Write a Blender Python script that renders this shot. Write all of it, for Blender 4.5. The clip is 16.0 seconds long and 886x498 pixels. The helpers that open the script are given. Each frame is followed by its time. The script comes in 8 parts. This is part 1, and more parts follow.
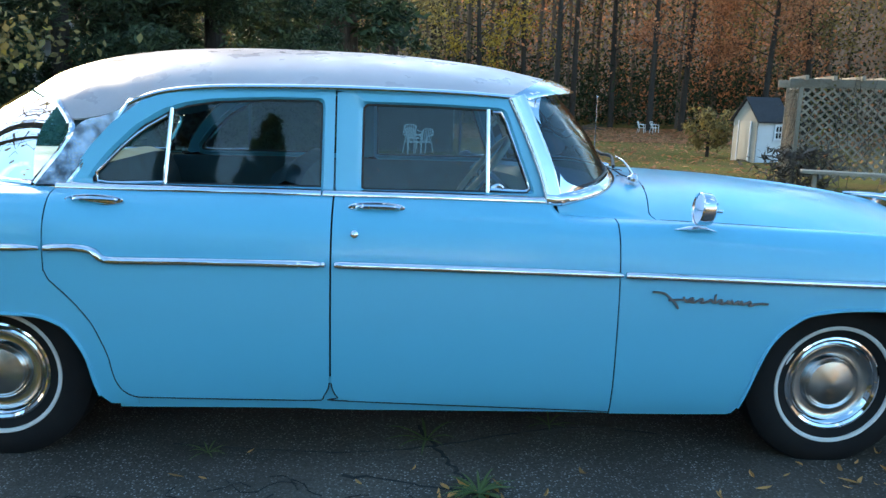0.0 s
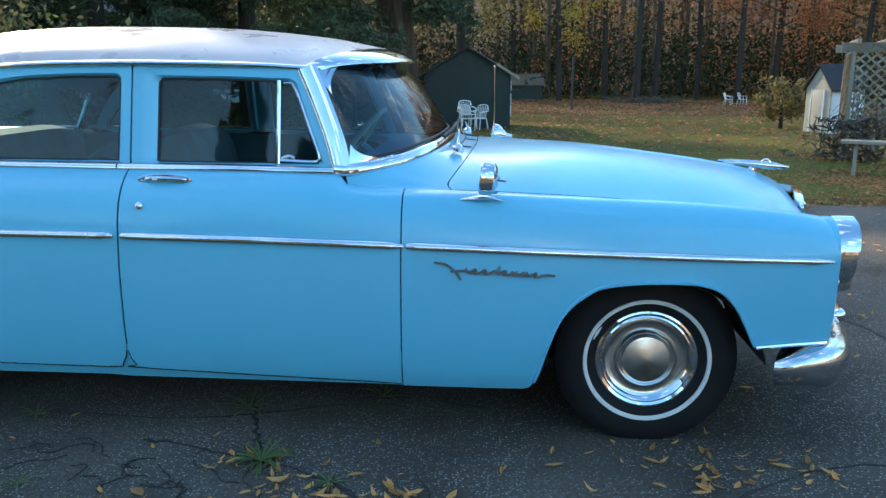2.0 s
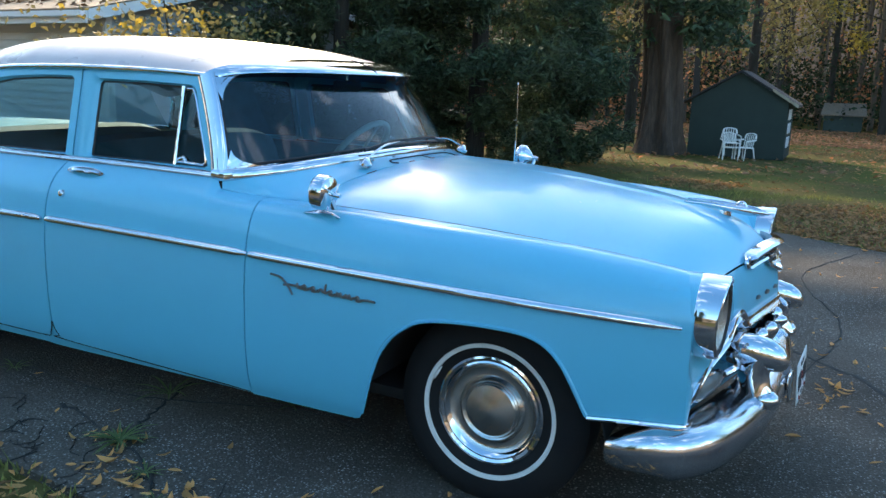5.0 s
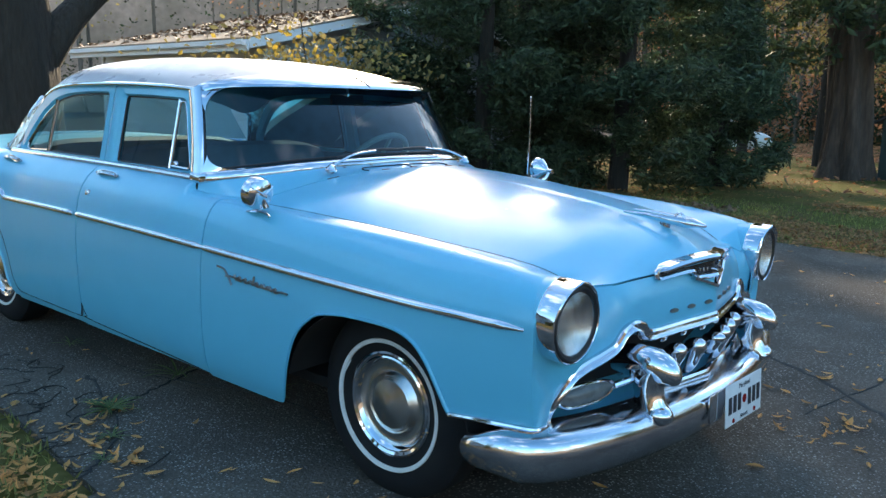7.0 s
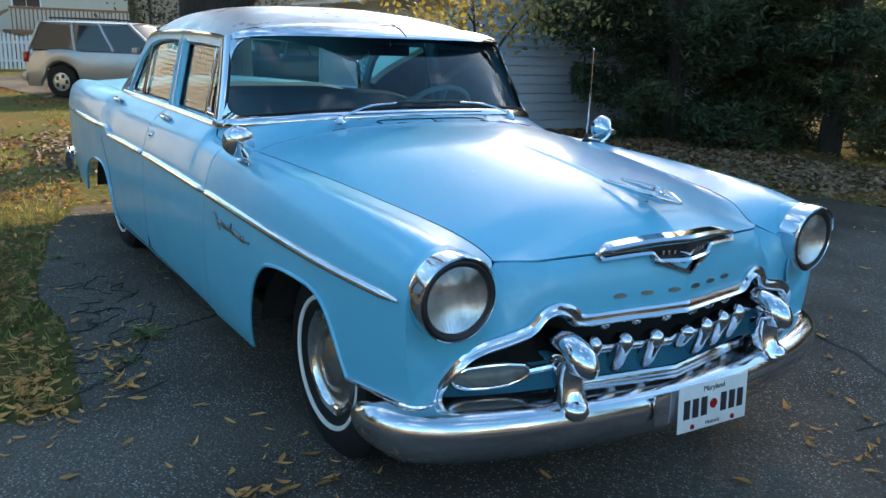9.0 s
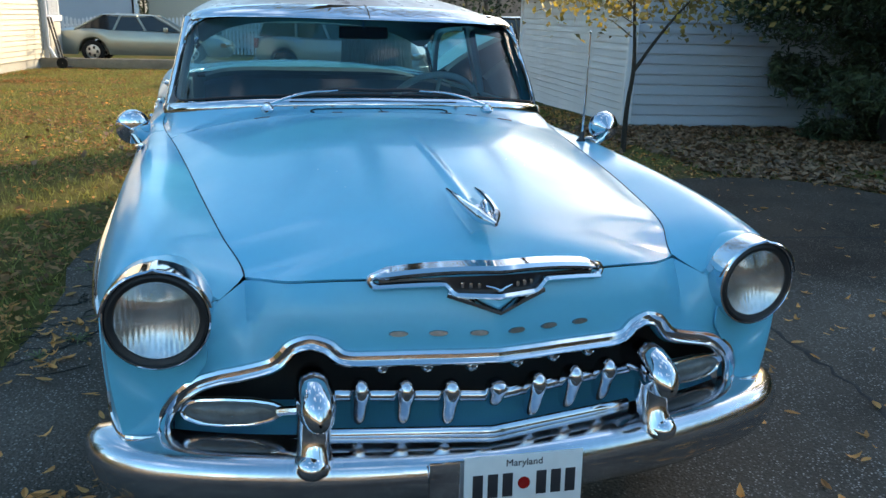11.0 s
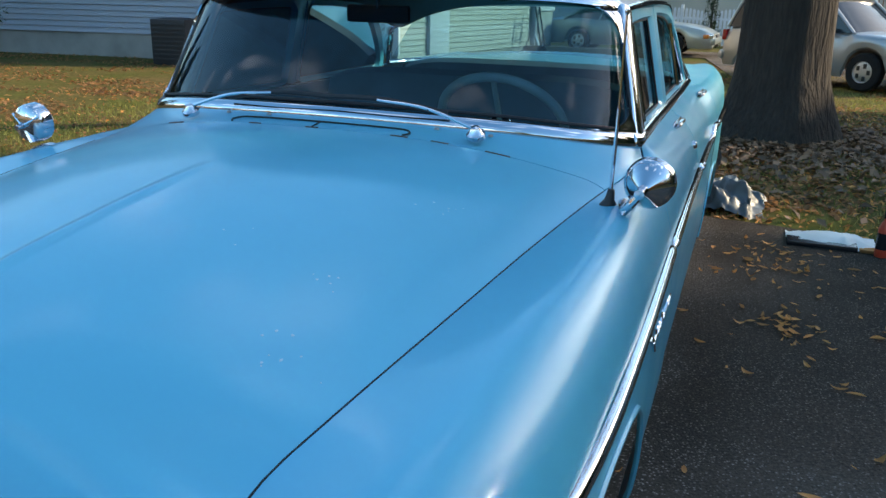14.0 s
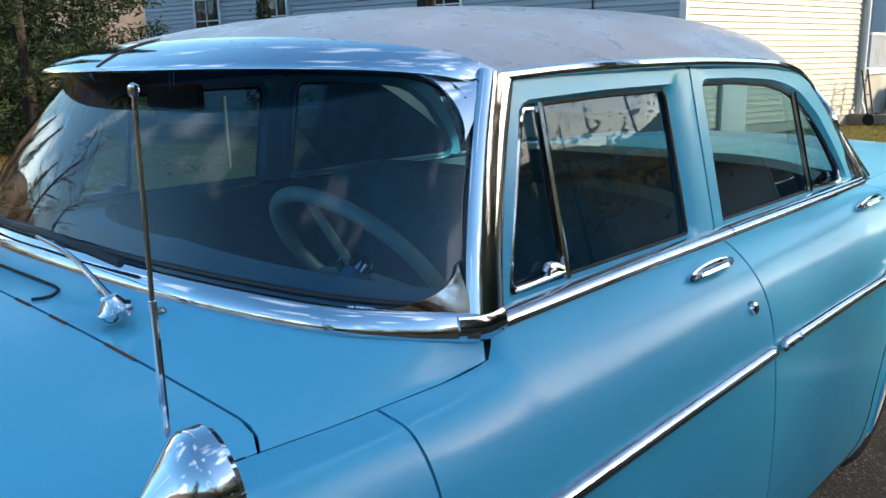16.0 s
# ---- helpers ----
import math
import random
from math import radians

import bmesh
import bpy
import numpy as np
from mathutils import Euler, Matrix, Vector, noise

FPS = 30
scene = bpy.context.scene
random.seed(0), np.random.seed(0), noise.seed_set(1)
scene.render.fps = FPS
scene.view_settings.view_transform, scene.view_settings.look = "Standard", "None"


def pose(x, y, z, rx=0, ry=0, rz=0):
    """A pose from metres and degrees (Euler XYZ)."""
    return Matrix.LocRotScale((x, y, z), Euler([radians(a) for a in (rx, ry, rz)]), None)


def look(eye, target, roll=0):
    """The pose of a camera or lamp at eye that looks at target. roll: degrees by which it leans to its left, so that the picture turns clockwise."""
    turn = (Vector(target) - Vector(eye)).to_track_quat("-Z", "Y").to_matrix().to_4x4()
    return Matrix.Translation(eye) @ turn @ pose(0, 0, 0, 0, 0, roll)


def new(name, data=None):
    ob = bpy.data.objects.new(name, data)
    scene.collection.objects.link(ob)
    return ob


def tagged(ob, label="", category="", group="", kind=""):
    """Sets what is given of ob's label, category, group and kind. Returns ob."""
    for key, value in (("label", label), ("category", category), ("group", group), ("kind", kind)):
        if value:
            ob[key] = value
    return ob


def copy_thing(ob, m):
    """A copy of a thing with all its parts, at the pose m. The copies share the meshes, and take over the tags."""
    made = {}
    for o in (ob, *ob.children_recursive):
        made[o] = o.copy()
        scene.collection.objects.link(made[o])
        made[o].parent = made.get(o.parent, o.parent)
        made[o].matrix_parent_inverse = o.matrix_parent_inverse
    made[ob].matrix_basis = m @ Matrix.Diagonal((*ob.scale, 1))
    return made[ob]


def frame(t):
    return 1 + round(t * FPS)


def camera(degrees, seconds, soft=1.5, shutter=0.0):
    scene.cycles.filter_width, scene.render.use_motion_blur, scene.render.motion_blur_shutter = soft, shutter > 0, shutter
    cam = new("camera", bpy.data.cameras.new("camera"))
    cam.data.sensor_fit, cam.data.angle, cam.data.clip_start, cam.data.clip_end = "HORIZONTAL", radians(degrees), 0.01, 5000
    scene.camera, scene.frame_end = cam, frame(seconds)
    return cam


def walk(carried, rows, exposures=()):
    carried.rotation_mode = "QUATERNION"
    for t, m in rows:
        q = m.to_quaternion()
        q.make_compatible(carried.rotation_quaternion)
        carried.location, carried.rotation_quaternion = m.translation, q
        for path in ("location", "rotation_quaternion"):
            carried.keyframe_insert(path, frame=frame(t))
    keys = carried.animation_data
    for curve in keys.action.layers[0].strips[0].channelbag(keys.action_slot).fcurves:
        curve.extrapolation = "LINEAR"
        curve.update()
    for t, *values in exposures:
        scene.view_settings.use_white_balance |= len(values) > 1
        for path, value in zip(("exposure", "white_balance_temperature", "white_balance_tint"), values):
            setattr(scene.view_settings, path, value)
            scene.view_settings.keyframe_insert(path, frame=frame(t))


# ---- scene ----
cam = camera(57.1, 16.0)
# the world's origin lies on the ground under the middle of the car's front axle; x runs to the car's nose, y to its left side
PATH = [
    (0, (-1.701, -3.85, 1.432), (-1.603, -1.89, 1.047), 1.7),
    (0.5, (-1.402, -3.874, 1.418), (-1.419, -1.914, 1.02), 1.5),
    (1, (-1.137, -3.809, 1.404), (-1.172, -1.852, 0.994), 1.3),
    (1.5, (-0.837, -3.799, 1.403), (-0.912, -1.844, 0.984), 0.6),
    (2, (-0.549, -3.83, 1.423), (-0.691, -1.885, 0.981), 0.2),
    (2.5, (-0.292, -3.734, 1.411), (-0.496, -1.795, 0.967), 0.5),
    (3, (-0.027, -3.651, 1.41), (-0.324, -1.729, 0.945), 0.4),
    (3.5, (0.28, -3.618, 1.423), (-0.146, -1.727, 0.931), -0.7),
    (4, (0.514, -3.49, 1.403), (0.012, -1.617, 0.913), -0.3),
    (4.5, (0.734, -3.349, 1.431), (0.084, -1.512, 0.98), 1.0),
    (4.7, (0.83, -3.309, 1.424), (0.094, -1.5, 0.997), 1.5),
    (6.8, (1.822, -2.899, 1.416), (0.587, -1.369, 1.05), 1.5),
    (7, (1.894, -2.832, 1.401), (0.633, -1.324, 1.035), 1.5),
    (7.5, (2.044, -2.626, 1.409), (0.73, -1.164, 1.04), 1.7),
    (8, (2.231, -2.439, 1.425), (0.796, -1.102, 1.033), 2.2),
    (8.2, (2.309, -2.367, 1.434), (0.816, -1.102, 1.019), 2.1),
    (10.3, (2.507, -1.171, 1.453), (0.763, -0.371, 0.889), 2.2),
    (10.5, (2.53, -1.022, 1.453), (0.75, -0.301, 0.896), 2.0),
    (11, (2.588, -0.657, 1.456), (0.739, -0.129, 0.907), 1.9),
    (11.5, (2.52, -0.306, 1.453), (0.646, 0.104, 0.885), 2.0),
    (12, (2.477, 0.057, 1.45), (0.577, 0.255, 0.855), 1.3),
    (12.5, (2.347, 0.364, 1.433), (0.444, 0.313, 0.821), 1.4),
    (13, (2.057, 0.647, 1.421), (0.175, 0.351, 0.812), 1.0),
    (13.5, (1.77, 0.934, 1.428), (-0.065, 0.431, 0.812), 2.0),
    (14, (1.336, 1.139, 1.446), (-0.455, 0.482, 0.844), 1.3),
    (14.5, (0.994, 1.343, 1.441), (-0.743, 0.517, 0.892), 0.8),
    (15, (0.585, 1.476, 1.442), (-1.076, 0.475, 0.954), 0.7),
    (15.5, (0.184, 1.61, 1.443), (-1.356, 0.412, 1.004), -1.1),
    (16, (-0.223, 1.628, 1.43), (-1.641, 0.288, 0.989), -1.2),
]
walk(cam, [(t, look(eye, target, roll)) for t, eye, target, roll in PATH], [(0, 2.66, 8850, 10), (4.5, 2.45, 8650, 10), (8, 2.30, 9000, 10), (11, 2.02, 9500, 10), (12.5, 2.05, 9700, 10), (14, 1.86, 8900, 10), (15, 1.90, 8600, 10), (16, 1.80, 8500, 10)])

# ---- world and sun ----
world = bpy.data.worlds.new("sky")
scene.world = world
world.use_nodes = True
wn, wl = world.node_tree.nodes, world.node_tree.links
sky = wn.new("ShaderNodeTexSky")
sky.sky_type, sky.sun_disc = "NISHITA", False
sky.sun_elevation, sky.sun_rotation = radians(24), radians(-38)
sky.dust_density, sky.air_density, sky.ozone_density = 0.7, 1.1, 2.5
wn["Background"].inputs["Strength"].default_value = 0.15
# thin broken cloud over the whole sky
haze = wn.new("ShaderNodeTexNoise")
haze.inputs["Scale"].default_value, haze.inputs["Detail"].default_value = 3.4, 4.0
cover = wn.new("ShaderNodeMapRange")
cover.inputs["From Min"].default_value, cover.inputs["From Max"].default_value = 0.57, 0.67
cover.inputs["To Max"].default_value = 0.7
pale = wn.new("ShaderNodeHueSaturation")
pale.inputs["Saturation"].default_value, pale.inputs["Value"].default_value = 0.85, 2.2
veil = wn.new("ShaderNodeMix")
veil.data_type = "RGBA"
wl.new(haze.outputs["Fac"], cover.inputs["Value"])
wl.new(sky.outputs[0], pale.inputs["Color"])
wl.new(cover.outputs[0], veil.inputs[0])
clear = wn.new("ShaderNodeHueSaturation")
clear.inputs["Saturation"].default_value, clear.inputs["Value"].default_value = 1.3, 0.85
wl.new(sky.outputs[0], clear.inputs["Color"])
wl.new(clear.outputs[0], veil.inputs[6])
wl.new(pale.outputs[0], veil.inputs[7])
wl.new(veil.outputs[2], wn["Background"].inputs[0])
sun = new("sun", bpy.data.lights.new("sun", "SUN"))
sun.data.energy, sun.data.angle, sun.data.color = 2.0, radians(4), (1.0, 0.93, 0.82)
sun.matrix_world = look((-24.6, 31.5, 17.8), (0, 0, 0))
scene.view_settings.exposure = 1.5

# ---- materials ----
def material(name, color, rough=0.5, metal=0.0, vary=0.0, vary_to=None, scale=8.0, bump=0.0, bump_scale=60.0, coat=0.0, fine=0.0, fine_scale=90.0, per_object=0.0, per_island=0.0, rough_vary=0.0, spec=0.5, trans=0.0, stretch=1.0):
    """A surface with broad stains, fine grain and relief; sizes in metres come from object coordinates."""
    m = bpy.data.materials.new(name)
    m.use_nodes = True
    n, l = m.node_tree.nodes, m.node_tree.links
    b = n["Principled BSDF"]
    b.inputs["Base Color"].default_value = (*color, 1)
    b.inputs["Roughness"].default_value, b.inputs["Metallic"].default_value = rough, metal
    b.inputs["Coat Weight"].default_value, b.inputs["Coat Roughness"].default_value = coat, 0.14
    b.inputs["Specular IOR Level"].default_value = spec
    b.inputs["Transmission Weight"].default_value = trans
    co = n.new("ShaderNodeTexCoord").outputs["Object"]
    if stretch != 1.0:
        mp = n.new("ShaderNodeMapping")
        mp.inputs["Scale"].default_value = (1, 1, 1 / stretch)
        l.new(co, mp.inputs["Vector"])
        co = mp.outputs[0]

    def noise_tex(size, detail=5.0):
        t = n.new("ShaderNodeTexNoise")
        t.inputs["Scale"].default_value, t.inputs["Detail"].default_value = size, detail
        l.new(co, t.inputs["Vector"])
        return t.outputs["Fac"]

    def ramp(fac, lo, hi):
        r = n.new("ShaderNodeMapRange")
        r.inputs["From Min"].default_value, r.inputs["From Max"].default_value = lo, hi
        l.new(fac, r.inputs["Value"])
        return r.outputs["Result"]

    def mix(fac, a, c, amount=1.0, kind="MIX"):
        x = n.new("ShaderNodeMix")
        x.data_type, x.blend_type = "RGBA", kind
        if amount < 1.0:
            k = n.new("ShaderNodeMath")
            k.operation = "MULTIPLY"
            l.new(fac, k.inputs[0])
            k.inputs[1].default_value = amount
            fac = k.outputs[0]
        l.new(fac, x.inputs[0])
        for socket, v in ((x.inputs[6], a), (x.inputs[7], c)):
            if isinstance(v, tuple):
                socket.default_value = (*v, 1)
            else:
                l.new(v, socket)
        return x.outputs[2]

    c = tuple(color)
    if vary:
        c = mix(ramp(noise_tex(scale), 0.35, 0.68), c, tuple(vary_to or [k * 0.6 for k in color]), vary)
    if fine:
        c = mix(ramp(noise_tex(fine_scale, 3.0), 0.3, 0.7), c, tuple(k * 0.35 for k in color), fine)
    if per_object or per_island:
        if per_object:
            rnd = n.new("ShaderNodeObjectInfo").outputs["Random"]
        else:
            rnd = n.new("ShaderNodeNewGeometry").outputs["Random Per Island"]
        hsv = n.new("ShaderNodeHueSaturation")
        l.new(ramp(rnd, 0.0, 1.0), hsv.inputs["Value"])
        rr = hsv.inputs["Value"].links[0].from_node
        k = per_object or per_island
        rr.inputs["To Min"].default_value, rr.inputs["To Max"].default_value = 1 - k, 1 + k
        if isinstance(c, tuple):
            hsv.inputs["Color"].default_value = (*c, 1)
        else:
            l.new(c, hsv.inputs["Color"])
        c = hsv.outputs["Color"]
    if not isinstance(c, tuple):
        l.new(c, b.inputs["Base Color"])
    if rough_vary:
        r = ramp(noise_tex(scale * 1.7), 0.3, 0.7)
        rr = r.node
        rr.inputs["To Min"].default_value, rr.inputs["To Max"].default_value = max(0.02, rough - rough_vary), min(1, rough + rough_vary)
        l.new(r, b.inputs["Roughness"])
    if bump:
        bp = n.new("ShaderNodeBump")
        bp.inputs["Strength"].default_value, bp.inputs["Distance"].default_value = 1.0, bump
        l.new(noise_tex(bump_scale, 6.0), bp.inputs["Height"])
        l.new(bp.outputs["Normal"], b.inputs["Normal"])
    return m


def glass_material(name, tint, rough=0.0, even=None, ior=1.7):
    m = bpy.data.materials.new(name)
    m.use_nodes = True
    n, l = m.node_tree.nodes, m.node_tree.links
    out = n["Material Output"]
    n.remove(n["Principled BSDF"])
    t = n.new("ShaderNodeBsdfTransparent")
    t.inputs[0].default_value = (*tint, 1)
    g = n.new("ShaderNodeBsdfGlossy")
    g.inputs["Roughness"].default_value = rough
    f = n.new("ShaderNodeFresnel")
    f.inputs["IOR"].default_value = ior
    x = n.new("ShaderNodeMixShader")
    if even is None:
        l.new(f.outputs[0], x.inputs[0])
    else:
        x.inputs[0].default_value = even
    l.new(t.outputs[0], x.inputs[1])
    l.new(g.outputs[0], x.inputs[2])
    l.new(x.outputs[0], out.inputs[0])
    return m


def let_light_through(m, amount=0.4):
    """Thin leaves: part of the light comes through from the far side."""
    n, l = m.node_tree.nodes, m.node_tree.links
    b, out = n["Principled BSDF"], n["Material Output"]
    t = n.new("ShaderNodeBsdfTranslucent")
    if b.inputs["Base Color"].links:
        l.new(b.inputs["Base Color"].links[0].from_socket, t.inputs[0])
    else:
        t.inputs[0].default_value = b.inputs["Base Color"].default_value
    x = n.new("ShaderNodeMixShader")
    x.inputs[0].default_value = amount
    l.new(b.outputs[0], x.inputs[1])
    l.new(t.outputs[0], x.inputs[2])
    l.new(x.outputs[0], out.inputs[0])
    return m


PAINT = material("sky_blue_car_paint", (0.026, 0.43, 0.61), 0.40, vary=0.25, vary_to=(0.036, 0.46, 0.64), scale=2.5, rough_vary=0.08, coat=0.65, bump=0.0005, bump_scale=7.0, spec=0.5)
ROOF_PAINT = material("weathered_white_roof_paint", (0.42, 0.39, 0.405), 0.33, vary=0.4, vary_to=(0.32, 0.295, 0.31), scale=5.0, fine=0.08, fine_scale=160, rough_vary=0.12, bump=0.0004, bump_scale=12)
CHROME = material("chrome", (0.68, 0.70, 0.74), 0.065, 1.0, vary=0.3, vary_to=(0.52, 0.53, 0.55), scale=14, rough_vary=0.04, bump=0.0003, bump_scale=20)
PITTED = material("worn_bumper_chrome", (0.66, 0.68, 0.72), 0.15, 1.0, vary=0.4, vary_to=(0.46, 0.47, 0.49), scale=11, rough_vary=0.06, bump=0.0006, bump_scale=14, fine=0.12, fine_scale=260)
STEEL = material("scratched_stainless", (0.62, 0.63, 0.66), 0.14, 1.0, vary=0.9, vary_to=(0.06, 0.06, 0.065), scale=26, rough_vary=0.06, bump=0.002, bump_scale=30)
BRUSHED = material("brushed_hubcap_metal", (0.60, 0.59, 0.57), 0.22, 1.0, vary=0.2, vary_to=(0.45, 0.44, 0.42), scale=20, rough_vary=0.05)
# turned metal: fine rings about the hub draw highlights out into rays
_n, _l = BRUSHED.node_tree.nodes, BRUSHED.node_tree.links
_turn = _n.new("ShaderNodeTangent")
_turn.direction_type, _turn.axis = "RADIAL", "Y"
_n["Principled BSDF"].inputs["Anisotropic"].default_value = 0.8
_l.new(_turn.outputs[0], _n["Principled BSDF"].inputs["Tangent"])
BLACK = material("black_underside", (0.012, 0.012, 0.013), 0.8, vary=0.4, vary_to=(0.03, 0.026, 0.022), scale=12)
RUBBER = material("tyre_rubber", (0.009, 0.009, 0.010), 0.8, vary=0.4, vary_to=(0.02, 0.019, 0.017), scale=10, bump=0.0006, bump_scale=80, spec=0.25)
SEAL = material("black_rubber_seal", (0.012, 0.012, 0.014), 0.5)
WHITEWALL = material("whitewall_rubber", (0.72, 0.71, 0.67), 0.6, vary=0.4, vary_to=(0.55, 0.53, 0.48), scale=22)
GLASS = glass_material("window_glass", (0.44, 0.60, 0.64), ior=1.52)
SHIELD = glass_material("blue_tinted_windshield_glass", (0.30, 0.56, 0.66), ior=1.60)
CLEAR = glass_material("lamp_glass", (0.92, 0.94, 0.95), rough=0.06, even=0.12)
LENS = material("fluted_lamp_reflector", (0.84, 0.84, 0.83), 0.26, 0.95, vary=0.7, vary_to=(0.36, 0.36, 0.36), scale=14)
_n, _l = LENS.node_tree.nodes, LENS.node_tree.links
_flute = _n.new("ShaderNodeTexWave")
_flute.bands_direction = "Y"
_flute.inputs["Scale"].default_value, _flute.inputs["Distortion"].default_value = 26.0, 0.1
_l.new(_n.new("ShaderNodeTexCoord").outputs["Object"], _flute.inputs["Vector"])
_ridge = _n.new("ShaderNodeBump")
_ridge.inputs["Strength"].default_value, _ridge.inputs["Distance"].default_value = 0.45, 0.002
_l.new(_flute.outputs["Fac"], _ridge.inputs["Height"])
_l.new(_ridge.outputs["Normal"], _n["Principled BSDF"].inputs["Normal"])
BLISTER = material("chalky_blistered_paint", (0.42, 0.62, 0.72), 0.6, vary=0.4, scale=60)
RUSTED = material("rust_spots", (0.16, 0.055, 0.025), 0.9, vary=0.5, scale=60, bump=0.002, bump_scale=120)
SEAT = material("grey_green_upholstery", (0.045, 0.17, 0.23), 0.8, vary=0.4, vary_to=(0.035, 0.055, 0.055), scale=9, fine=0.3, fine_scale=200, bump=0.001, bump_scale=150)
DASH = material("blue_dash_enamel", (0.05, 0.36, 0.55), 0.4, vary=0.2, scale=6)
LINING = material("dark_teal_lining", (0.025, 0.10, 0.14), 0.85, vary=0.3, scale=7)
WHEEL_PLASTIC = material("aged_white_green_plastic", (0.32, 0.42, 0.38), 0.35, vary=0.5, vary_to=(0.2, 0.3, 0.27), scale=14)
BADGE = material("dull_badge_metal", (0.28, 0.29, 0.30), 0.35, 1.0, vary=0.4, vary_to=(0.15, 0.15, 0.15), scale=60)
BADGE_BLACK = material("black_enamel", (0.015, 0.016, 0.02), 0.25)
AMBER = material("frosted_parking_lens", (0.13, 0.135, 0.13), 0.16, vary=0.5, vary_to=(0.07, 0.07, 0.065), scale=30, bump=0.002, bump_scale=90)
PLATE = material("white_plate_enamel", (0.72, 0.73, 0.72), 0.4, vary=0.2, scale=20)
INK = material("black_plate_ink", (0.02, 0.02, 0.025), 0.5)
TAIL_RED = material("red_lens", (0.35, 0.01, 0.01), 0.15)


def asphalt_material():
    """Aged asphalt: dark binder, pale stone flecks, broad worn patches and a darker region beside the garage."""
    m = material("aged_asphalt", (0.165, 0.133, 0.108), 0.88, vary=0.9, vary_to=(0.032, 0.026, 0.022), scale=0.8, fine=0.75, fine_scale=60, bump=0.012, bump_scale=85, rough_vary=0.08, spec=0.12)
    n, l = m.node_tree.nodes, m.node_tree.links
    b = n["Principled BSDF"]
    src = b.inputs["Base Color"].links[0].from_socket
    co = n.new("ShaderNodeTexCoord").outputs["Object"]
    v = n.new("ShaderNodeTexVoronoi")
    v.inputs["Scale"].default_value = 80
    l.new(co, v.inputs["Vector"])
    big = n.new("ShaderNodeTexNoise")
    big.inputs["Scale"].default_value = 2.3
    l.new(co, big.inputs["Vector"])
    r = n.new("ShaderNodeMapRange")
    r.inputs["From Min"].default_value, r.inputs["From Max"].default_value = 0.40, 0.16
    l.new(v.outputs["Distance"], r.inputs["Value"])
    r2 = n.new("ShaderNodeMapRange")
    r2.inputs["From Min"].default_value, r2.inputs["From Max"].default_value = 0.22, 0.58
    l.new(big.outputs["Fac"], r2.inputs["Value"])
    sep = n.new("ShaderNodeSeparateColor")
    l.new(v.outputs["Color"], sep.inputs[0])
    k = n.new("ShaderNodeMath")
    k.operation = "MULTIPLY"
    l.new(r.outputs["Result"], k.inputs[0])
    l.new(r2.outputs["Result"], k.inputs[1])
    k2 = n.new("ShaderNodeMath")
    k2.operation = "MULTIPLY"
    l.new(k.outputs[0], k2.inputs[0])
    l.new(sep.outputs[0], k2.inputs[1])
    x = n.new("ShaderNodeMix")
    x.data_type = "RGBA"
    l.new(k2.outputs[0], x.inputs[0])
    l.new(src, x.inputs[6])
    x.inputs[7].default_value = (0.46, 0.42, 0.38, 1)
    place = n.new("ShaderNodeSeparateXYZ")
    l.new(co, place.inputs[0])
    edge = n.new("ShaderNodeTexNoise")
    edge.inputs["Scale"].default_value, edge.inputs["Detail"].default_value = 1.3, 6.0
    l.new(co, edge.inputs["Vector"])

    def band(socket, lo, hi, wander):
        w = n.new("ShaderNodeMath")
        w.operation, w.inputs[1].default_value = "MULTIPLY_ADD", wander
        l.new(edge.outputs["Fac"], w.inputs[0])
        l.new(socket, w.inputs[2])
        q = n.new("ShaderNodeMapRange")
        q.interpolation_type = "SMOOTHSTEP"
        q.inputs["From Min"].default_value, q.inputs["From Max"].default_value = lo, hi
        l.new(w.outputs[0], q.inputs["Value"])
        return q.outputs["Result"]

    # multiplies the colour darker at low x and high y, with a ragged border
    both = n.new("ShaderNodeMath")
    both.operation = "MULTIPLY"
    l.new(band(place.outputs[0], -0.2, -1.0, 1.2), both.inputs[0])
    l.new(band(place.outputs[1], 1.2, 1.5, 0.7), both.inputs[1])
    coat = n.new("ShaderNodeMix")
    coat.data_type, coat.blend_type = "RGBA", "MULTIPLY"
    l.new(both.outputs[0], coat.inputs[0])
    l.new(x.outputs[2], coat.inputs[6])
    coat.inputs[7].default_value = (0.58, 0.53, 0.50, 1)
    l.new(coat.outputs[2], b.inputs["Base Color"])
    return m


ASPHALT = asphalt_material()


# ---- building tools ----
def finish(ob, mat, smooth=True):
    ob.data.materials.append(mat)
    if smooth:
        ob.data.polygons.foreach_set("use_smooth", [True] * len(ob.data.polygons))
    return ob


def solid(name, verts, faces, mat, parent=None, label="", smooth=True, thick=0.0, angle=40):
    """One mesh object from points and faces; thick > 0 gives a sheet its depth inwards."""
    me = bpy.data.meshes.new(name)
    me.from_pydata([tuple(map(float, v)) for v in verts], [], [tuple(map(int, f)) for f in faces])
    me.update()
    ob = new(name, me)
    finish(ob, mat, smooth)
    if smooth:
        me.set_sharp_from_angle(angle=radians(angle))
    if thick:
        # crisp panel edges: the open rim stays sharp
        used = np.zeros(len(me.loops), dtype=np.int32)
        me.loops.foreach_get("edge_index", used)
        sharp = np.zeros(len(me.edges), dtype=bool)
        me.edges.foreach_get("use_edge_sharp", sharp)
        me.edges.foreach_set("use_edge_sharp", sharp | (np.bincount(used, minlength=len(me.edges)) == 1))
        s = ob.modifiers.new("depth", "SOLIDIFY")
        s.thickness, s.offset = thick, -1
    if parent is not None:
        ob.parent = parent
    if label:
        ob["label"] = label
    return ob


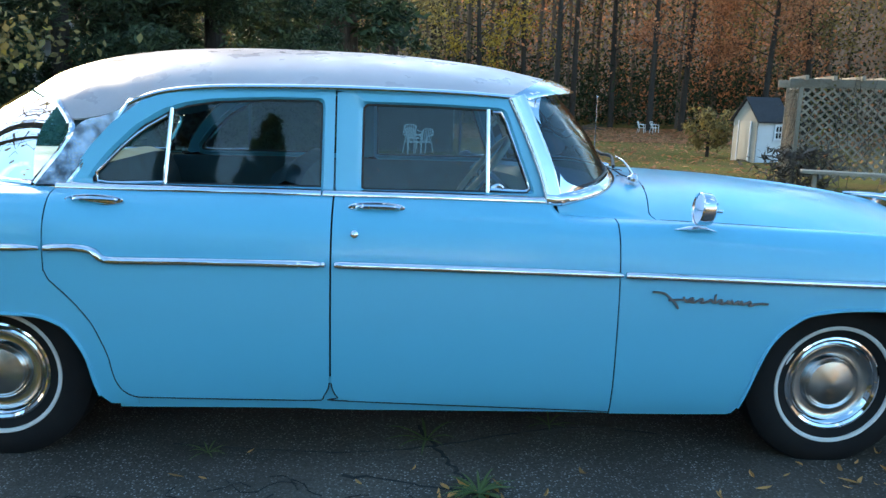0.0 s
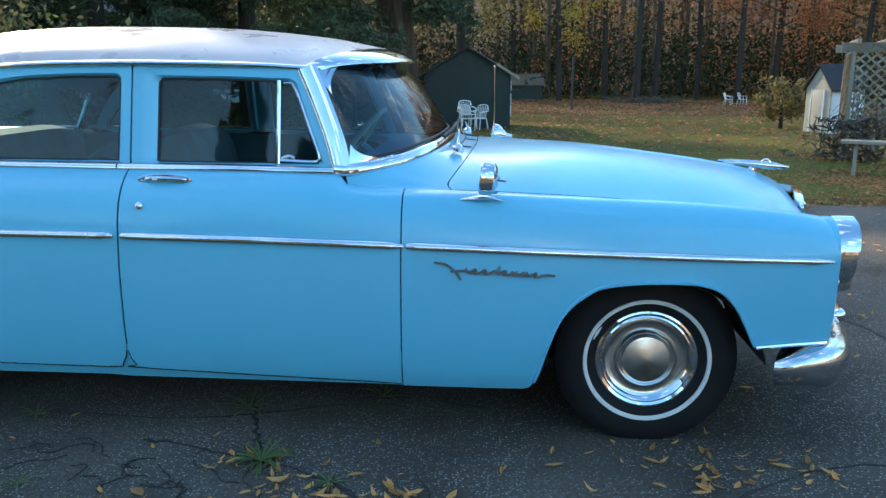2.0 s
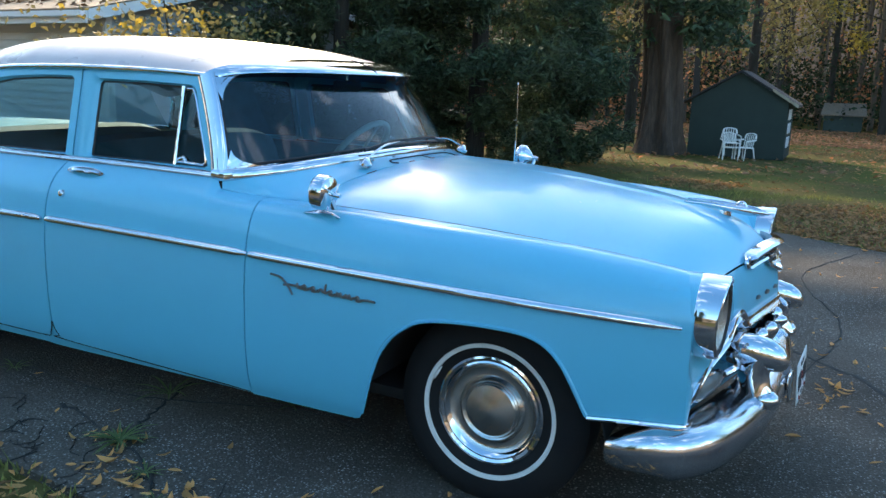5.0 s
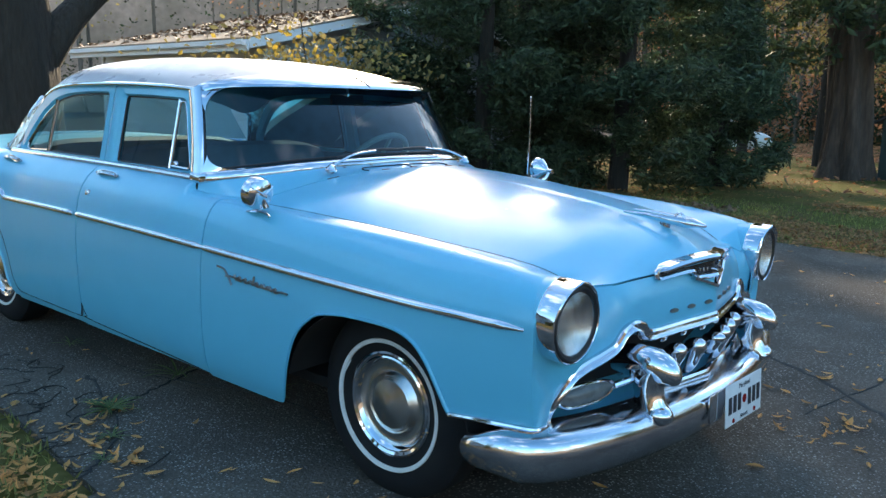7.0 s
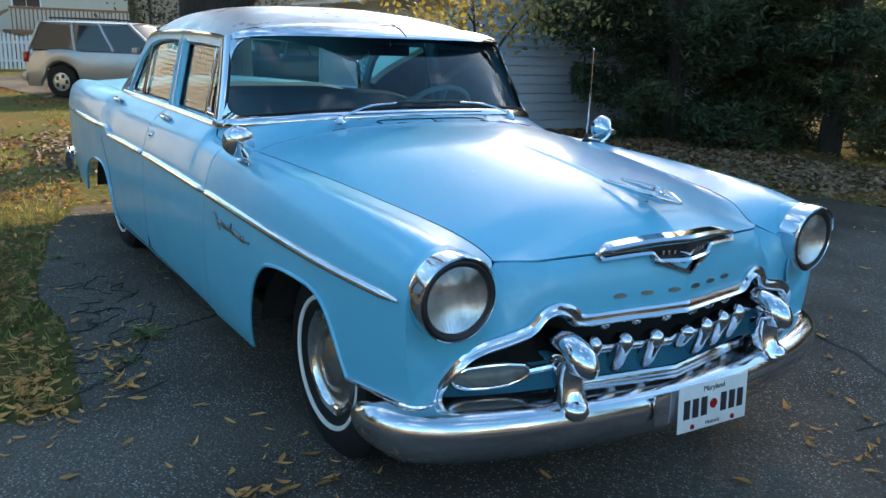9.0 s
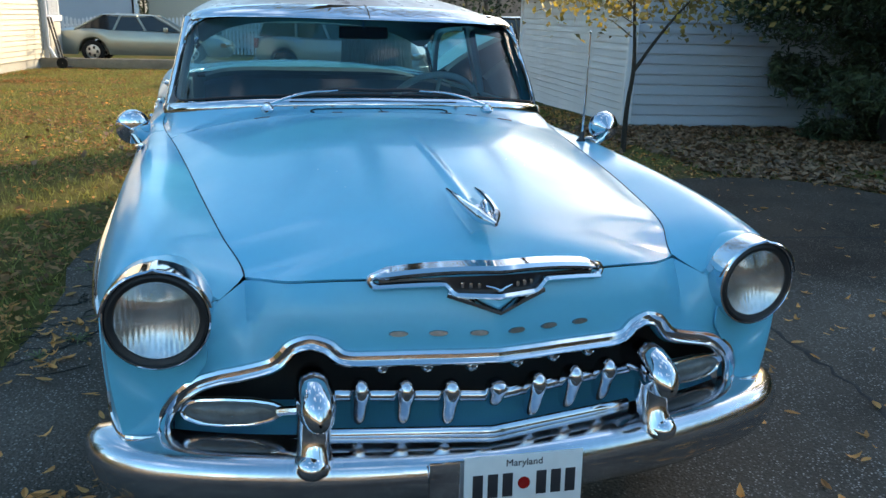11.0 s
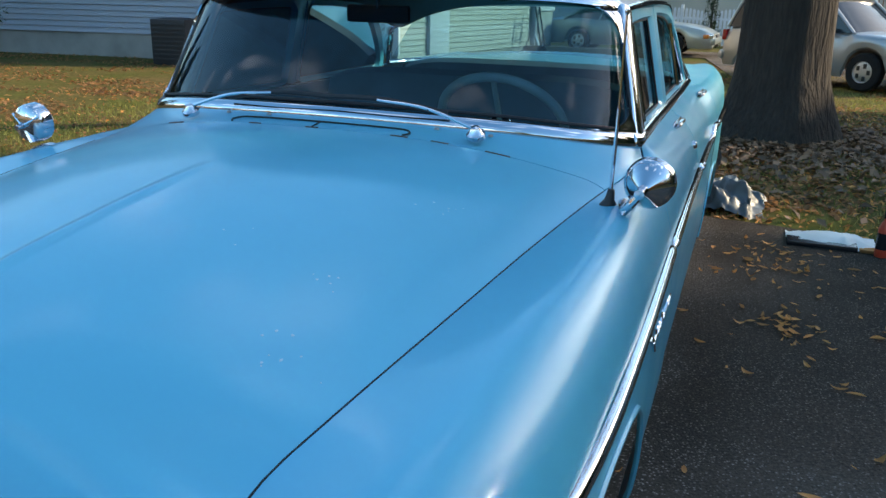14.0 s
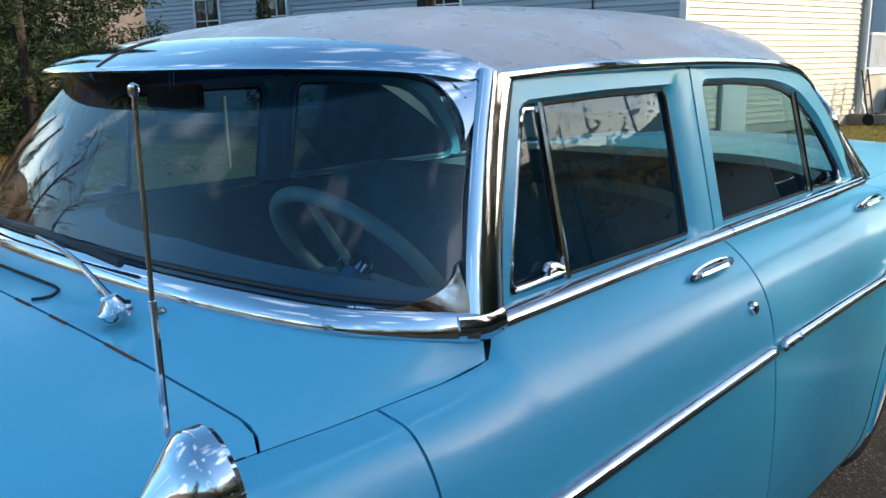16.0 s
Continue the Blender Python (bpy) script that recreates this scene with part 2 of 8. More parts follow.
def part(name, bm, mat, parent=None, label="", smooth=True, angle=35):
    me = bpy.data.meshes.new(name)
    bm.to_mesh(me)
    bm.free()
    ob = new(name, me)
    finish(ob, mat, smooth)
    if smooth:
        me.set_sharp_from_angle(angle=radians(angle))
    if parent is not None:
        ob.parent = parent
    if label:
        ob["label"] = label
    return ob


def thing(name, label, category, at=(0, 0, 0), group="", kind="", turn=0):
    ob = new(name)
    ob.empty_display_size = 0.2
    ob.matrix_basis = pose(*at, 0, 0, turn)
    return tagged(ob, label, category, group, kind)


def sheet(name, P, mat, parent=None, label="", flip=False, thick=0.0, close_u=False, close_v=False, angle=40, smooth=True):
    """A mesh from a grid of points P[i][j]."""
    P = np.asarray(P, float)
    n, m = P.shape[:2]
    faces = []
    for i in range(n if close_u else n - 1):
        for j in range(m if close_v else m - 1):
            a, b, c, d = i * m + j, ((i + 1) % n) * m + j, ((i + 1) % n) * m + (j + 1) % m, i * m + (j + 1) % m
            faces.append((d, c, b, a) if flip else (a, b, c, d))
    return solid(name, P.reshape(-1, 3), faces, mat, parent, label, smooth, thick, angle)


def pchip(xs, ys):
    """A smooth curve through points that doesn't overshoot; ys may have several columns."""
    xs, ys = np.asarray(xs, float), np.asarray(ys, float)
    if ys.ndim == 1:
        ys = ys[:, None]
        flat = True
    else:
        flat = False
    h = np.diff(xs)[:, None]
    d = np.diff(ys, axis=0) / h
    s = np.zeros_like(ys)
    s[0], s[-1] = d[0], d[-1]
    for k in range(1, len(xs) - 1):
        same = d[k - 1] * d[k] > 0
        w1, w2 = 2 * h[k] + h[k - 1], h[k] + 2 * h[k - 1]
        with np.errstate(divide="ignore", invalid="ignore"):
            s[k] = np.where(same, (w1 + w2) / (w1 / d[k - 1] + w2 / d[k]), 0)

    def f(x):
        x = np.clip(np.atleast_1d(np.asarray(x, float)), xs[0], xs[-1])
        k = np.clip(np.searchsorted(xs, x) - 1, 0, len(xs) - 2)
        hh = h[k]
        t = ((x - xs[k])[:, None]) / hh
        out = (2 * t**3 - 3 * t**2 + 1) * ys[k] + (t**3 - 2 * t**2 + t) * hh * s[k] + (3 * t**2 - 2 * t**3) * ys[k + 1] + (t**3 - t**2) * hh * s[k + 1]
        return out[:, 0] if flat else out

    return f


def smooth_line(pts, n):
    """n points along a smooth line through pts, evenly spaced."""
    pts = np.asarray(pts, float)
    if len(pts) == 2:
        return np.linspace(pts[0], pts[1], n)
    ext = np.vstack([2 * pts[0] - pts[1], pts, 2 * pts[-1] - pts[-2]])
    out = []
    for k in range(1, len(ext) - 2):
        p0, p1, p2, p3 = ext[k - 1 : k + 3]
        for t in np.linspace(0, 1, 14, endpoint=False):
            out.append(0.5 * (2 * p1 + (p2 - p0) * t + (2 * p0 - 5 * p1 + 4 * p2 - p3) * t**2 + (3 * p1 - p0 - 3 * p2 + p3) * t**3))
    out.append(pts[-1])
    out = np.array(out)
    s = np.r_[0, np.cumsum(np.linalg.norm(np.diff(out, axis=0), axis=1))]
    q = np.linspace(0, s[-1], n)
    return np.stack([np.interp(q, s, out[:, k]) for k in range(3)], 1)


def sweep(name, path, section, mat, parent=None, label="", up=(0, 0, 1), closed=False, scale=None, angle=40):
    """A section (a, b) carried along a path: a runs sideways (path x up), b along the nearest to up. Ends are capped."""
    path = np.asarray(path, float)
    n = len(path)
    sec = np.asarray(section, float)
    tang = np.gradient(path, axis=0)
    if closed:
        tang = np.roll(path, -1, 0) - np.roll(path, 1, 0)
    tang /= np.linalg.norm(tang, axis=1)[:, None]
    P = []
    for k in range(n):
        u = np.asarray(up[k] if np.ndim(up) == 2 else up, float)
        a = np.cross(tang[k], u)
        a /= np.linalg.norm(a)
        b = np.cross(a, tang[k])
        q = 1.0 if scale is None else scale[k]
        P.append([path[k] + q * (s[0] * a + s[1] * b) for s in sec])
    m = len(sec)
    verts = np.array(P).reshape(-1, 3)
    faces = []
    for i in range(n if closed else n - 1):
        for j in range(m):
            faces.append((i * m + j, i * m + (j + 1) % m, ((i + 1) % n) * m + (j + 1) % m, ((i + 1) % n) * m + j))
    if not closed:
        faces.append(tuple(range(m))[::-1])
        faces.append(tuple((n - 1) * m + j for j in range(m)))
    ob = solid(name, verts, faces, mat, parent, label, True, 0, angle)
    bm = bmesh.new()
    bm.from_mesh(ob.data)
    bmesh.ops.recalc_face_normals(bm, faces=bm.faces)
    bm.to_mesh(ob.data)
    bm.free()
    return ob


def ring_section(r, n=10, rb=None):
    rb = rb or r
    return [(r * math.cos(2 * math.pi * k / n), rb * math.sin(2 * math.pi * k / n)) for k in range(n)]


def lathe(name, profile, mat, parent=None, label="", m=None, n=56, angle=30):
    """profile: (radius, depth along local z) turned about z, then carried by the matrix m."""
    m = m or Matrix()
    P = []
    for k in range(n):
        a = 2 * math.pi * k / n
        P.append([m @ Vector((r * math.cos(a), r * math.sin(a), d)) for r, d in profile])
    return sheet(name, P, mat, parent, label, close_u=True, angle=angle)


def box_bm(bm, size, at=(0, 0, 0), turn=None, bevel=0.0):
    m = Matrix.Translation(at) @ (turn or Matrix()) @ Matrix.Diagonal((*size, 1))
    r = bmesh.ops.create_cube(bm, size=1, matrix=m)
    if bevel:
        es = {e for v in r["verts"] for e in v.link_edges}
        bmesh.ops.bevel(bm, geom=list(es), offset=bevel, segments=2, affect="EDGES", profile=0.6)
    return bm


def block(name, size, at, mat, parent=None, label="", bevel=0.005, turn=None):
    return part(name, box_bm(bmesh.new(), size, at, turn, bevel), mat, parent, label)


def tube(name, pts, r, mat, parent=None, label="", n=8, taper=None, smooth_n=0):
    pts = smooth_line(pts, smooth_n) if smooth_n else np.asarray(pts, float)
    tg = np.gradient(pts, axis=0)
    up = (0, 0, 1) if abs(tg[:, 2]).max() < 0.9 * np.linalg.norm(tg, axis=1).max() else (1, 0.02, 0)
    sc = None if taper is None else np.linspace(1, taper, len(pts))
    return sweep(name, pts, ring_section(r, n), mat, parent, label, up, scale=sc)


def to_axis(at, direction):
    """A matrix that puts local z along direction at a place."""
    return Matrix.Translation(at) @ Vector(direction).to_track_quat("Z", "Y").to_matrix().to_4x4()


def loop_frame(name, outer, inner, mat, parent, label="", thick=0.02, flip=False):
    """A flat or bent frame between two closed outlines of equal count."""
    k = len(outer)
    faces = [(i, (i + 1) % k, k + (i + 1) % k, k + i) for i in range(k)]
    if flip:
        faces = [f[::-1] for f in faces]
    return solid(name, list(outer) + list(inner), faces, mat, parent, label, True, thick)


def resample_loop(pts, n):
    pts = np.asarray(pts, float)
    q = np.vstack([pts, pts[:1]])
    s = np.r_[0, np.cumsum(np.linalg.norm(np.diff(q, axis=0), axis=1))]
    t = np.linspace(0, s[-1], n, endpoint=False)
    return np.stack([np.interp(t, s, q[:, k]) for k in range(q.shape[1])], 1)


def lettering(name, words, size, m, mat, parent):
    """Raised letters in the built-in font as one mesh, centred on the matrix m."""
    c = bpy.data.curves.new(name, "FONT")
    c.body, c.size, c.align_x, c.extrude = words, size, "CENTER", 0.0006
    c.resolution_u = 3
    o = bpy.data.objects.new(name, c)
    scene.collection.objects.link(o)
    bpy.context.view_layer.update()
    me = bpy.data.meshes.new_from_object(o.evaluated_get(bpy.context.evaluated_depsgraph_get()))
    bpy.data.objects.remove(o)
    bpy.data.curves.remove(c)
    me.transform(m)
    me.materials.clear()
    ob = new(name, me)
    me.materials.append(mat)
    ob.parent = parent
    return ob


# ---- the car ----
car = thing("vintage_sedan", "sky-blue 1950s four-door sedan with white roof on asphalt", "car")

# half-width sections of the body side, from the sill up to the hood seam or belt: (y, z) at stations along x
STATIONS = {
    -4.62: ((0.80, 0.35), (0.84, 0.40), (0.88, 0.52), (0.89, 0.66), (0.89, 0.82), (0.87, 0.92), (0.84, 0.98), (0.78, 1.01), (0.70, 1.00)),
    -4.30: ((0.90, 0.28), (0.93, 0.34), (0.96, 0.48), (0.97, 0.64), (0.97, 0.83), (0.955, 0.94), (0.92, 1.01), (0.86, 1.04), (0.76, 1.03)),
    -3.60: ((0.94, 0.24), (0.965, 0.30), (0.995, 0.45), (1.01, 0.62), (1.01, 0.83), (1.00, 0.94), (0.97, 1.005), (0.91, 1.04), (0.82, 1.045)),
    -3.05: ((0.94, 0.24), (0.965, 0.30), (0.992, 0.45), (1.005, 0.62), (1.008, 0.83), (0.995, 0.93), (0.965, 0.99), (0.915, 1.03), (0.845, 1.045)),
    -2.65: ((0.935, 0.24), (0.962, 0.30), (0.99, 0.45), (1.00, 0.62), (0.993, 0.80), (0.97, 0.91), (0.935, 0.97), (0.895, 1.015), (0.85, 1.042)),
    -2.00: ((0.93, 0.24), (0.96, 0.30), (0.99, 0.45), (1.00, 0.62), (0.99, 0.797), (0.965, 0.91), (0.93, 0.97), (0.89, 1.01), (0.85, 1.038)),
    -1.16: ((0.93, 0.24), (0.96, 0.30), (0.99, 0.45), (1.00, 0.62), (0.99, 0.79), (0.965, 0.90), (0.93, 0.962), (0.89, 1.0), (0.85, 1.030)),
    -1.12: ((0.93, 0.24), (0.96, 0.30), (0.99, 0.45), (1.00, 0.62), (0.99, 0.788), (0.965, 0.895), (0.935, 0.95), (0.905, 0.975), (0.868, 0.988)),
    -0.90: ((0.935, 0.24), (0.965, 0.30), (0.995, 0.45), (1.003, 0.62), (0.991, 0.785), (0.968, 0.885), (0.938, 0.94), (0.905, 0.966), (0.850, 0.974)),
    -0.70: ((0.935, 0.24), (0.965, 0.30), (0.995, 0.45), (1.003, 0.62), (0.992, 0.78), (0.968, 0.875), (0.935, 0.935), (0.890, 0.966), (0.817, 0.965)),
    -0.30: ((0.935, 0.24), (0.965, 0.30), (0.995, 0.45), (1.005, 0.62), (0.993, 0.77), (0.97, 0.86), (0.935, 0.918), (0.875, 0.953), (0.759, 0.942)),
    0.15: ((0.93, 0.24), (0.955, 0.30), (0.985, 0.45), (0.995, 0.60), (0.985, 0.755), (0.965, 0.83), (0.93, 0.89), (0.85, 0.936), (0.696, 0.906)),
    0.45: ((0.90, 0.24), (0.93, 0.30), (0.955, 0.45), (0.965, 0.60), (0.965, 0.75), (0.95, 0.81), (0.915, 0.87), (0.83, 0.912), (0.645, 0.870)),
    0.59: ((0.865, 0.24), (0.894, 0.30), (0.926, 0.45), (0.943, 0.60), (0.945, 0.747), (0.933, 0.803), (0.90, 0.856), (0.81, 0.892), (0.603, 0.815)),
    0.61: ((0.858, 0.24), (0.888, 0.30), (0.921, 0.45), (0.938, 0.60), (0.941, 0.746), (0.93, 0.801), (0.897, 0.853), (0.805, 0.888), (0.617, 0.806)),
    0.66: ((0.84, 0.24), (0.87, 0.30), (0.905, 0.45), (0.925, 0.60), (0.93, 0.745), (0.917, 0.796), (0.882, 0.840), (0.80, 0.862), (0.672, 0.772)),
}
# the lower panels stand nearly upright
for _x in STATIONS:
    if -3.7 < _x < 0.2:
        _s = STATIONS[_x]
        STATIONS[_x] = ((_s[0][0] + 0.026, _s[0][1]), (_s[1][0] + 0.018, _s[1][1]), (_s[2][0] + 0.006, _s[2][1])) + _s[3:]
_sx = sorted(STATIONS)
_section = pchip(_sx, np.array([np.array(STATIONS[x]).ravel() for x in _sx]))


def side_points(x, v, side):
    """Points of the body side at one x for several v (0 sill, 8 top seam)."""
    c = _section([x])[0].reshape(9, 2)
    yz = pchip(np.arange(9), c)(v)
    return np.stack([np.full(len(yz), x), side * yz[:, 0], yz[:, 1]], 1)


def v_of(x, z):
    """Where along the section the side reaches the height z."""
    c = _section([x])[0].reshape(9, 2)
    v = np.linspace(0, 7, 141)
    zz = pchip(np.arange(9), c[:, 1])(v)
    return float(np.interp(z, zz, v))


def on_side(x, z, side, out=0.0):
    v = v_of(x, z)
    p = side_points(x, [v], side)[0]
    q = side_points(x, [v - 0.1, v + 0.1], 1)
    t = q[1] - q[0]
    nrm = np.array([0, t[2], -t[1]])
    nrm /= np.linalg.norm(nrm)
    return p + out * nrm * [1, side, 1]


def skin(name, xs, bottom, top, side, mat, parent, label="", nv=26, inset=0.0, thick=0.006):
    """A body panel over columns xs between two heights (a height, or None for the upper seam)."""
    P = []
    for x in xs:
        b, t = bottom(x), top(x)
        vb = v_of(x, b)
        vt = 8.0 if t is None else v_of(x, t)
        p = side_points(x, np.linspace(vb, vt, nv), side)
        p[:, 1] -= side * inset
        P.append(p)
    return sheet(name, P, mat, parent, label, flip=side > 0, thick=thick)


def line(pts):
    xs, zs = [p[0] for p in pts], [p[1] for p in pts]
    return lambda x: float(np.interp(x, xs, zs))


def columns(a, b, n, extra=()):
    return sorted(set(np.round(np.linspace(a, b, n), 4)) | {round(e, 4) for e in extra if a <= e <= b})


FRONT_ARCH = [(-0.91, 0.236), (-0.455, 0.242), (-0.434, 0.249), (-0.418, 0.276), (-0.40, 0.33), (-0.374, 0.42), (-0.338, 0.515), (-0.295, 0.578), (-0.248, 0.617), (-0.195, 0.648), (-0.1, 0.665), (0, 0.671), (0.12, 0.670), (0.192, 0.659), (0.244, 0.634), (0.287, 0.59), (0.315, 0.545), (0.342, 0.493), (0.36, 0.455), (0.372, 0.434), (0.66, 0.447)]
REAR_ARCH = [(-4.62, 0.42), (-4.3, 0.36), (-3.75, 0.31), (-3.62, 0.33), (-3.56, 0.42), (-3.45, 0.53), (-3.3, 0.592), (-3.19, 0.607), (-3.1, 0.609), (-3.00, 0.603), (-2.94, 0.583), (-2.89, 0.549), (-2.835, 0.455), (-2.812, 0.36), (-2.795, 0.30), (-2.76, 0.265), (-2.66, 0.262)]
REAR_DOOR_LOW = [(-2.958, 0.77), (-2.945, 0.738), (-2.919, 0.712), (-2.86, 0.650), (-2.809, 0.582), (-2.78, 0.52), (-2.756, 0.456), (-2.745, 0.40), (-2.735, 0.36), (-2.712, 0.32), (-2.674, 0.297), (-2.60, 0.292), (-2.04, 0.286), (-1.99, 0.30), (-1.968, 0.335), (-1.963, 0.36)]
FRONT_DOOR_LOW = [(-1.956, 0.36), (-1.950, 0.33), (-1.93, 0.298), (-1.89, 0.284), (-0.915, 0.25)]


def body_side(side):
    arch = line(FRONT_ARCH)
    fender = skin("front_fender", columns(-0.906, 0.652, 72, [p[0] for p in FRONT_ARCH]), arch, lambda x: None, side, PAINT, car)
    # rolled lip of the wheel arch
    lip = [on_side(x, z, side, 0.001) for x, z in FRONT_ARCH[3:-1]]
    sweep("arch_lip", smooth_line(lip, 60), ring_section(0.007, 6), PAINT, fender, up=(0, side, 0))
    low = line(FRONT_DOOR_LOW)
    door = skin("front_door", columns(-1.956, -0.911, 60, [p[0] for p in FRONT_DOOR_LOW] + [-1.137]), low, lambda x: None, side, PAINT, car)
    rlow = line(REAR_DOOR_LOW)
    rdoor = skin("rear_door", columns(-2.958, -1.963, 60, [p[0] for p in REAR_DOOR_LOW]), rlow, lambda x: None, side, PAINT, car)
    # rear quarter: behind the door, and the strip between door and wheel arch
    rarch = line(REAR_ARCH)
    quarter = skin("rear_quarter", columns(-4.62, -2.963, 60, [p[0] for p in REAR_ARCH]), rarch, lambda x: None, side, PAINT, car)
    skin("door_shut_strip", columns(-2.963, -2.66, 24, [p[0] for p in REAR_ARCH] + [p[0] for p in REAR_DOOR_LOW]), rarch, lambda x: max(rlow(x) - 0.005, rarch(x) + 0.004), side, PAINT, quarter)
    rl = [on_side(x, z, side, 0.001) for x, z in REAR_ARCH[3:15]]
    sweep("arch_lip", smooth_line(rl, 50), ring_section(0.007, 6), PAINT, quarter, up=(0, side, 0))
    # rocker and the dark shell behind the gaps
    skin("rocker", columns(-2.73, -0.91, 30), lambda x: 0.236 + 0.01 * (x < -2), lambda x: 0.38, side, PAINT, car, inset=0.007, nv=8)
    skin("inner_shell", columns(-2.955, -0.87, 30), lambda x: 0.30 if x > -2.68 else max(rarch(x), rlow(x)), lambda x: None, side, BLACK, car, inset=0.03, nv=14)

    # dark open joints under the doors
    for name, pts, owner in (("door_joint", FRONT_DOOR_LOW, door), ("door_joint", REAR_DOOR_LOW, rdoor)):
        sweep(name, smooth_line([on_side(x, z - 0.002, side, -0.0005) for x, z in pts], 70), ring_section(0.0024, 6), BLACK, owner, "dark joint line of the door", up=(0, side, 0))

    # side mouldings
    def moulding(name, pts, parent, w=0.0155, ends=0.5):
        ps = [on_side(x, z, side, 0.004) for x, z in pts]
        path = smooth_line(ps, 60)
        sec = [(-0.006, -w), (0.004, -w * 0.92), (0.011, -w * 0.6), (0.0145, -w * 0.15), (0.0125, w * 0.4), (0.005, w * 0.9), (-0.006, w)]
        sec = [(-a * side, b) for a, b in sec]
        sc = np.ones(60)
        sc[-4:] = np.linspace(1, ends, 4)
        sc[0] = 0.8
        return sweep(name, path, sec, CHROME, parent, up=(0, 0, 1), scale=sc)

    moulding("side_moulding", [(-0.888, 0.785), (-0.3, 0.771), (0.2, 0.759), (0.625, 0.747)], fender, ends=0.35)
    moulding("side_moulding", [(-1.945, 0.803), (-1.4, 0.795), (-0.898, 0.785)], door)
    moulding("side_moulding", [(-2.953, 0.848), (-2.87, 0.850), (-2.80, 0.841), (-2.765, 0.818), (-2.725, 0.806), (-2.4, 0.805), (-1.975, 0.803)], rdoor)
    moulding("side_moulding", [(-4.5, 0.85), (-3.8, 0.852), (-2.968, 0.848)], quarter)
    for x, z in ((-2.07, 0.8035), (-1.985, 0.803)):
        p = on_side(x, z, side, 0.014)
        lathe("moulding_clip", [(0, 0.008), (0.007, 0.006), (0.011, 0.0), (0.011, -0.006)], CHROME, rdoor, m=to_axis(p, (0, side, 0.05)), n=14)

    # handles
    def handle(x, z, owner):
        p = on_side(x, z, side, 0.0)
        q = on_side(x + 0.19, z - 0.004, side, 0.0)
        mid = (p + q) / 2
        back = [mid + [0.103 * math.cos(a), 0, 0.0215 * math.sin(a)] for a in np.linspace(0, 2 * math.pi, 32, endpoint=False)]
        n0 = np.array([0, side * 0.82, 0.57])
        base = sheet("handle_plate", [[mid - n0 * 0.01 + (b - mid) for b in back], [mid + n0 * 0.008 + (b - mid) for b in back], [mid + n0 * 0.010 + (b - mid) * [0.94, 1, 0.8] for b in back], [mid + n0 * 0.003 + (b - mid) * [0.90, 1, 0.6] for b in back], [mid + n0 * 0.002 + (b - mid) * [0.01, 1, 0.01] for b in back]], CHROME, owner, "chrome door handle with recessed grip", close_v=True, flip=side < 0)
        bar = [mid + n0 * h + [d, 0, 0] for d, h in ((-0.07, 0.006), (-0.05, 0.018), (0.0, 0.02), (0.06, 0.016), (0.082, 0.008))]
        sweep("grip", smooth_line(bar, 20), ring_section(0.011, 8, 0.0085), CHROME, base, up=(0, 0, 1))

    handle(-1.895, 1.000, door)
    handle(-2.897, 1.008, rdoor)
    p = on_side(-1.876, 0.912, side, 0.002)
    lathe("door_lock", [(0, 0.012), (0.008, 0.012), (0.0135, 0.009), (0.016, 0.0), (0.016, -0.006)], CHROME, door, m=to_axis(p, (0, side, 0.25)), n=20)

    # script badge on the fender
    strokes = [[(-0.787, 0.728), (-0.755, 0.726), (-0.735, 0.718), (-0.705, 0.690), (-0.69, 0.668)], [(-0.728, 0.698), (-0.70, 0.701), (-0.66, 0.700)], [(-0.672, 0.712), (-0.668, 0.70), (-0.66, 0.694), (-0.64, 0.697)]]
    x = -0.655
    for k, up_ in enumerate((0.012, 0.012, 0.024, 0.012, 0.012, 0.012, 0.012)):
        a = x + k * 0.036
        b = 0.699 - k * 0.0015
        if k == 2:
            loop = [(a, b - 0.004), (a + 0.012, b + 0.008), (a + 0.024, b - 0.004), (a + 0.03, b + up_ + 0.002), (a + 0.028, b - 0.004), (a + 0.036, b)]
        elif k in (4, 5):
            loop = [(a, b - 0.005), (a + 0.006, b + 0.009), (a + 0.012, b - 0.005), (a + 0.019, b + 0.009), (a + 0.025, b - 0.005), (a + 0.036, b + 0.002)]
        else:
            loop = [(a, b), (a + 0.014, b + 0.009), (a + 0.02, b + 0.002), (a + 0.010, b - 0.005), (a + 0.024, b - 0.006), (a + 0.036, b)]
        strokes.append(loop)
    strokes.append([(-0.41, 0.688), (-0.385, 0.692), (-0.355, 0.69)])
    badge = None
    for s in strokes:
        path = smooth_line([on_side(px, pz, side, 0.006) for px, pz in s], 22)
        if side > 0:
            mid_x = -0.57
            path = path[::-1].copy()
            path[:, 0] = 2 * mid_x - path[:, 0]
        o = sweep("script_stroke", path, ring_section(0.0042, 6), BADGE if side < 0 else CHROME, fender if badge is None else badge, "thin metal script badge stroke", up=(0, side, 0))
        badge = badge or o
    # belt moulding
    belt = [side_points(x, [8.0], side)[0] + [0, 0, 0.006] for x in (-2.955, -2.6, -2.0, -1.6, -1.165)]
    sec = [(0.012 * side, -0.014), (-0.008 * side, -0.015), (-0.014 * side, -0.009), (-0.014 * side, -0.001), (-0.007 * side, 0.008), (0.004 * side, 0.013), (0.012 * side, 0.013)]
    sweep("belt_moulding", smooth_line(belt[2:], 30), sec, CHROME, door)
    sweep("belt_moulding", smooth_line(belt[:3], 30) - [0.006, 0, 0], sec, CHROME, rdoor)
    return fender, door, rdoor, quarter


SIDES = {}
for side in (-1, 1):
    SIDES[side] = body_side(side)


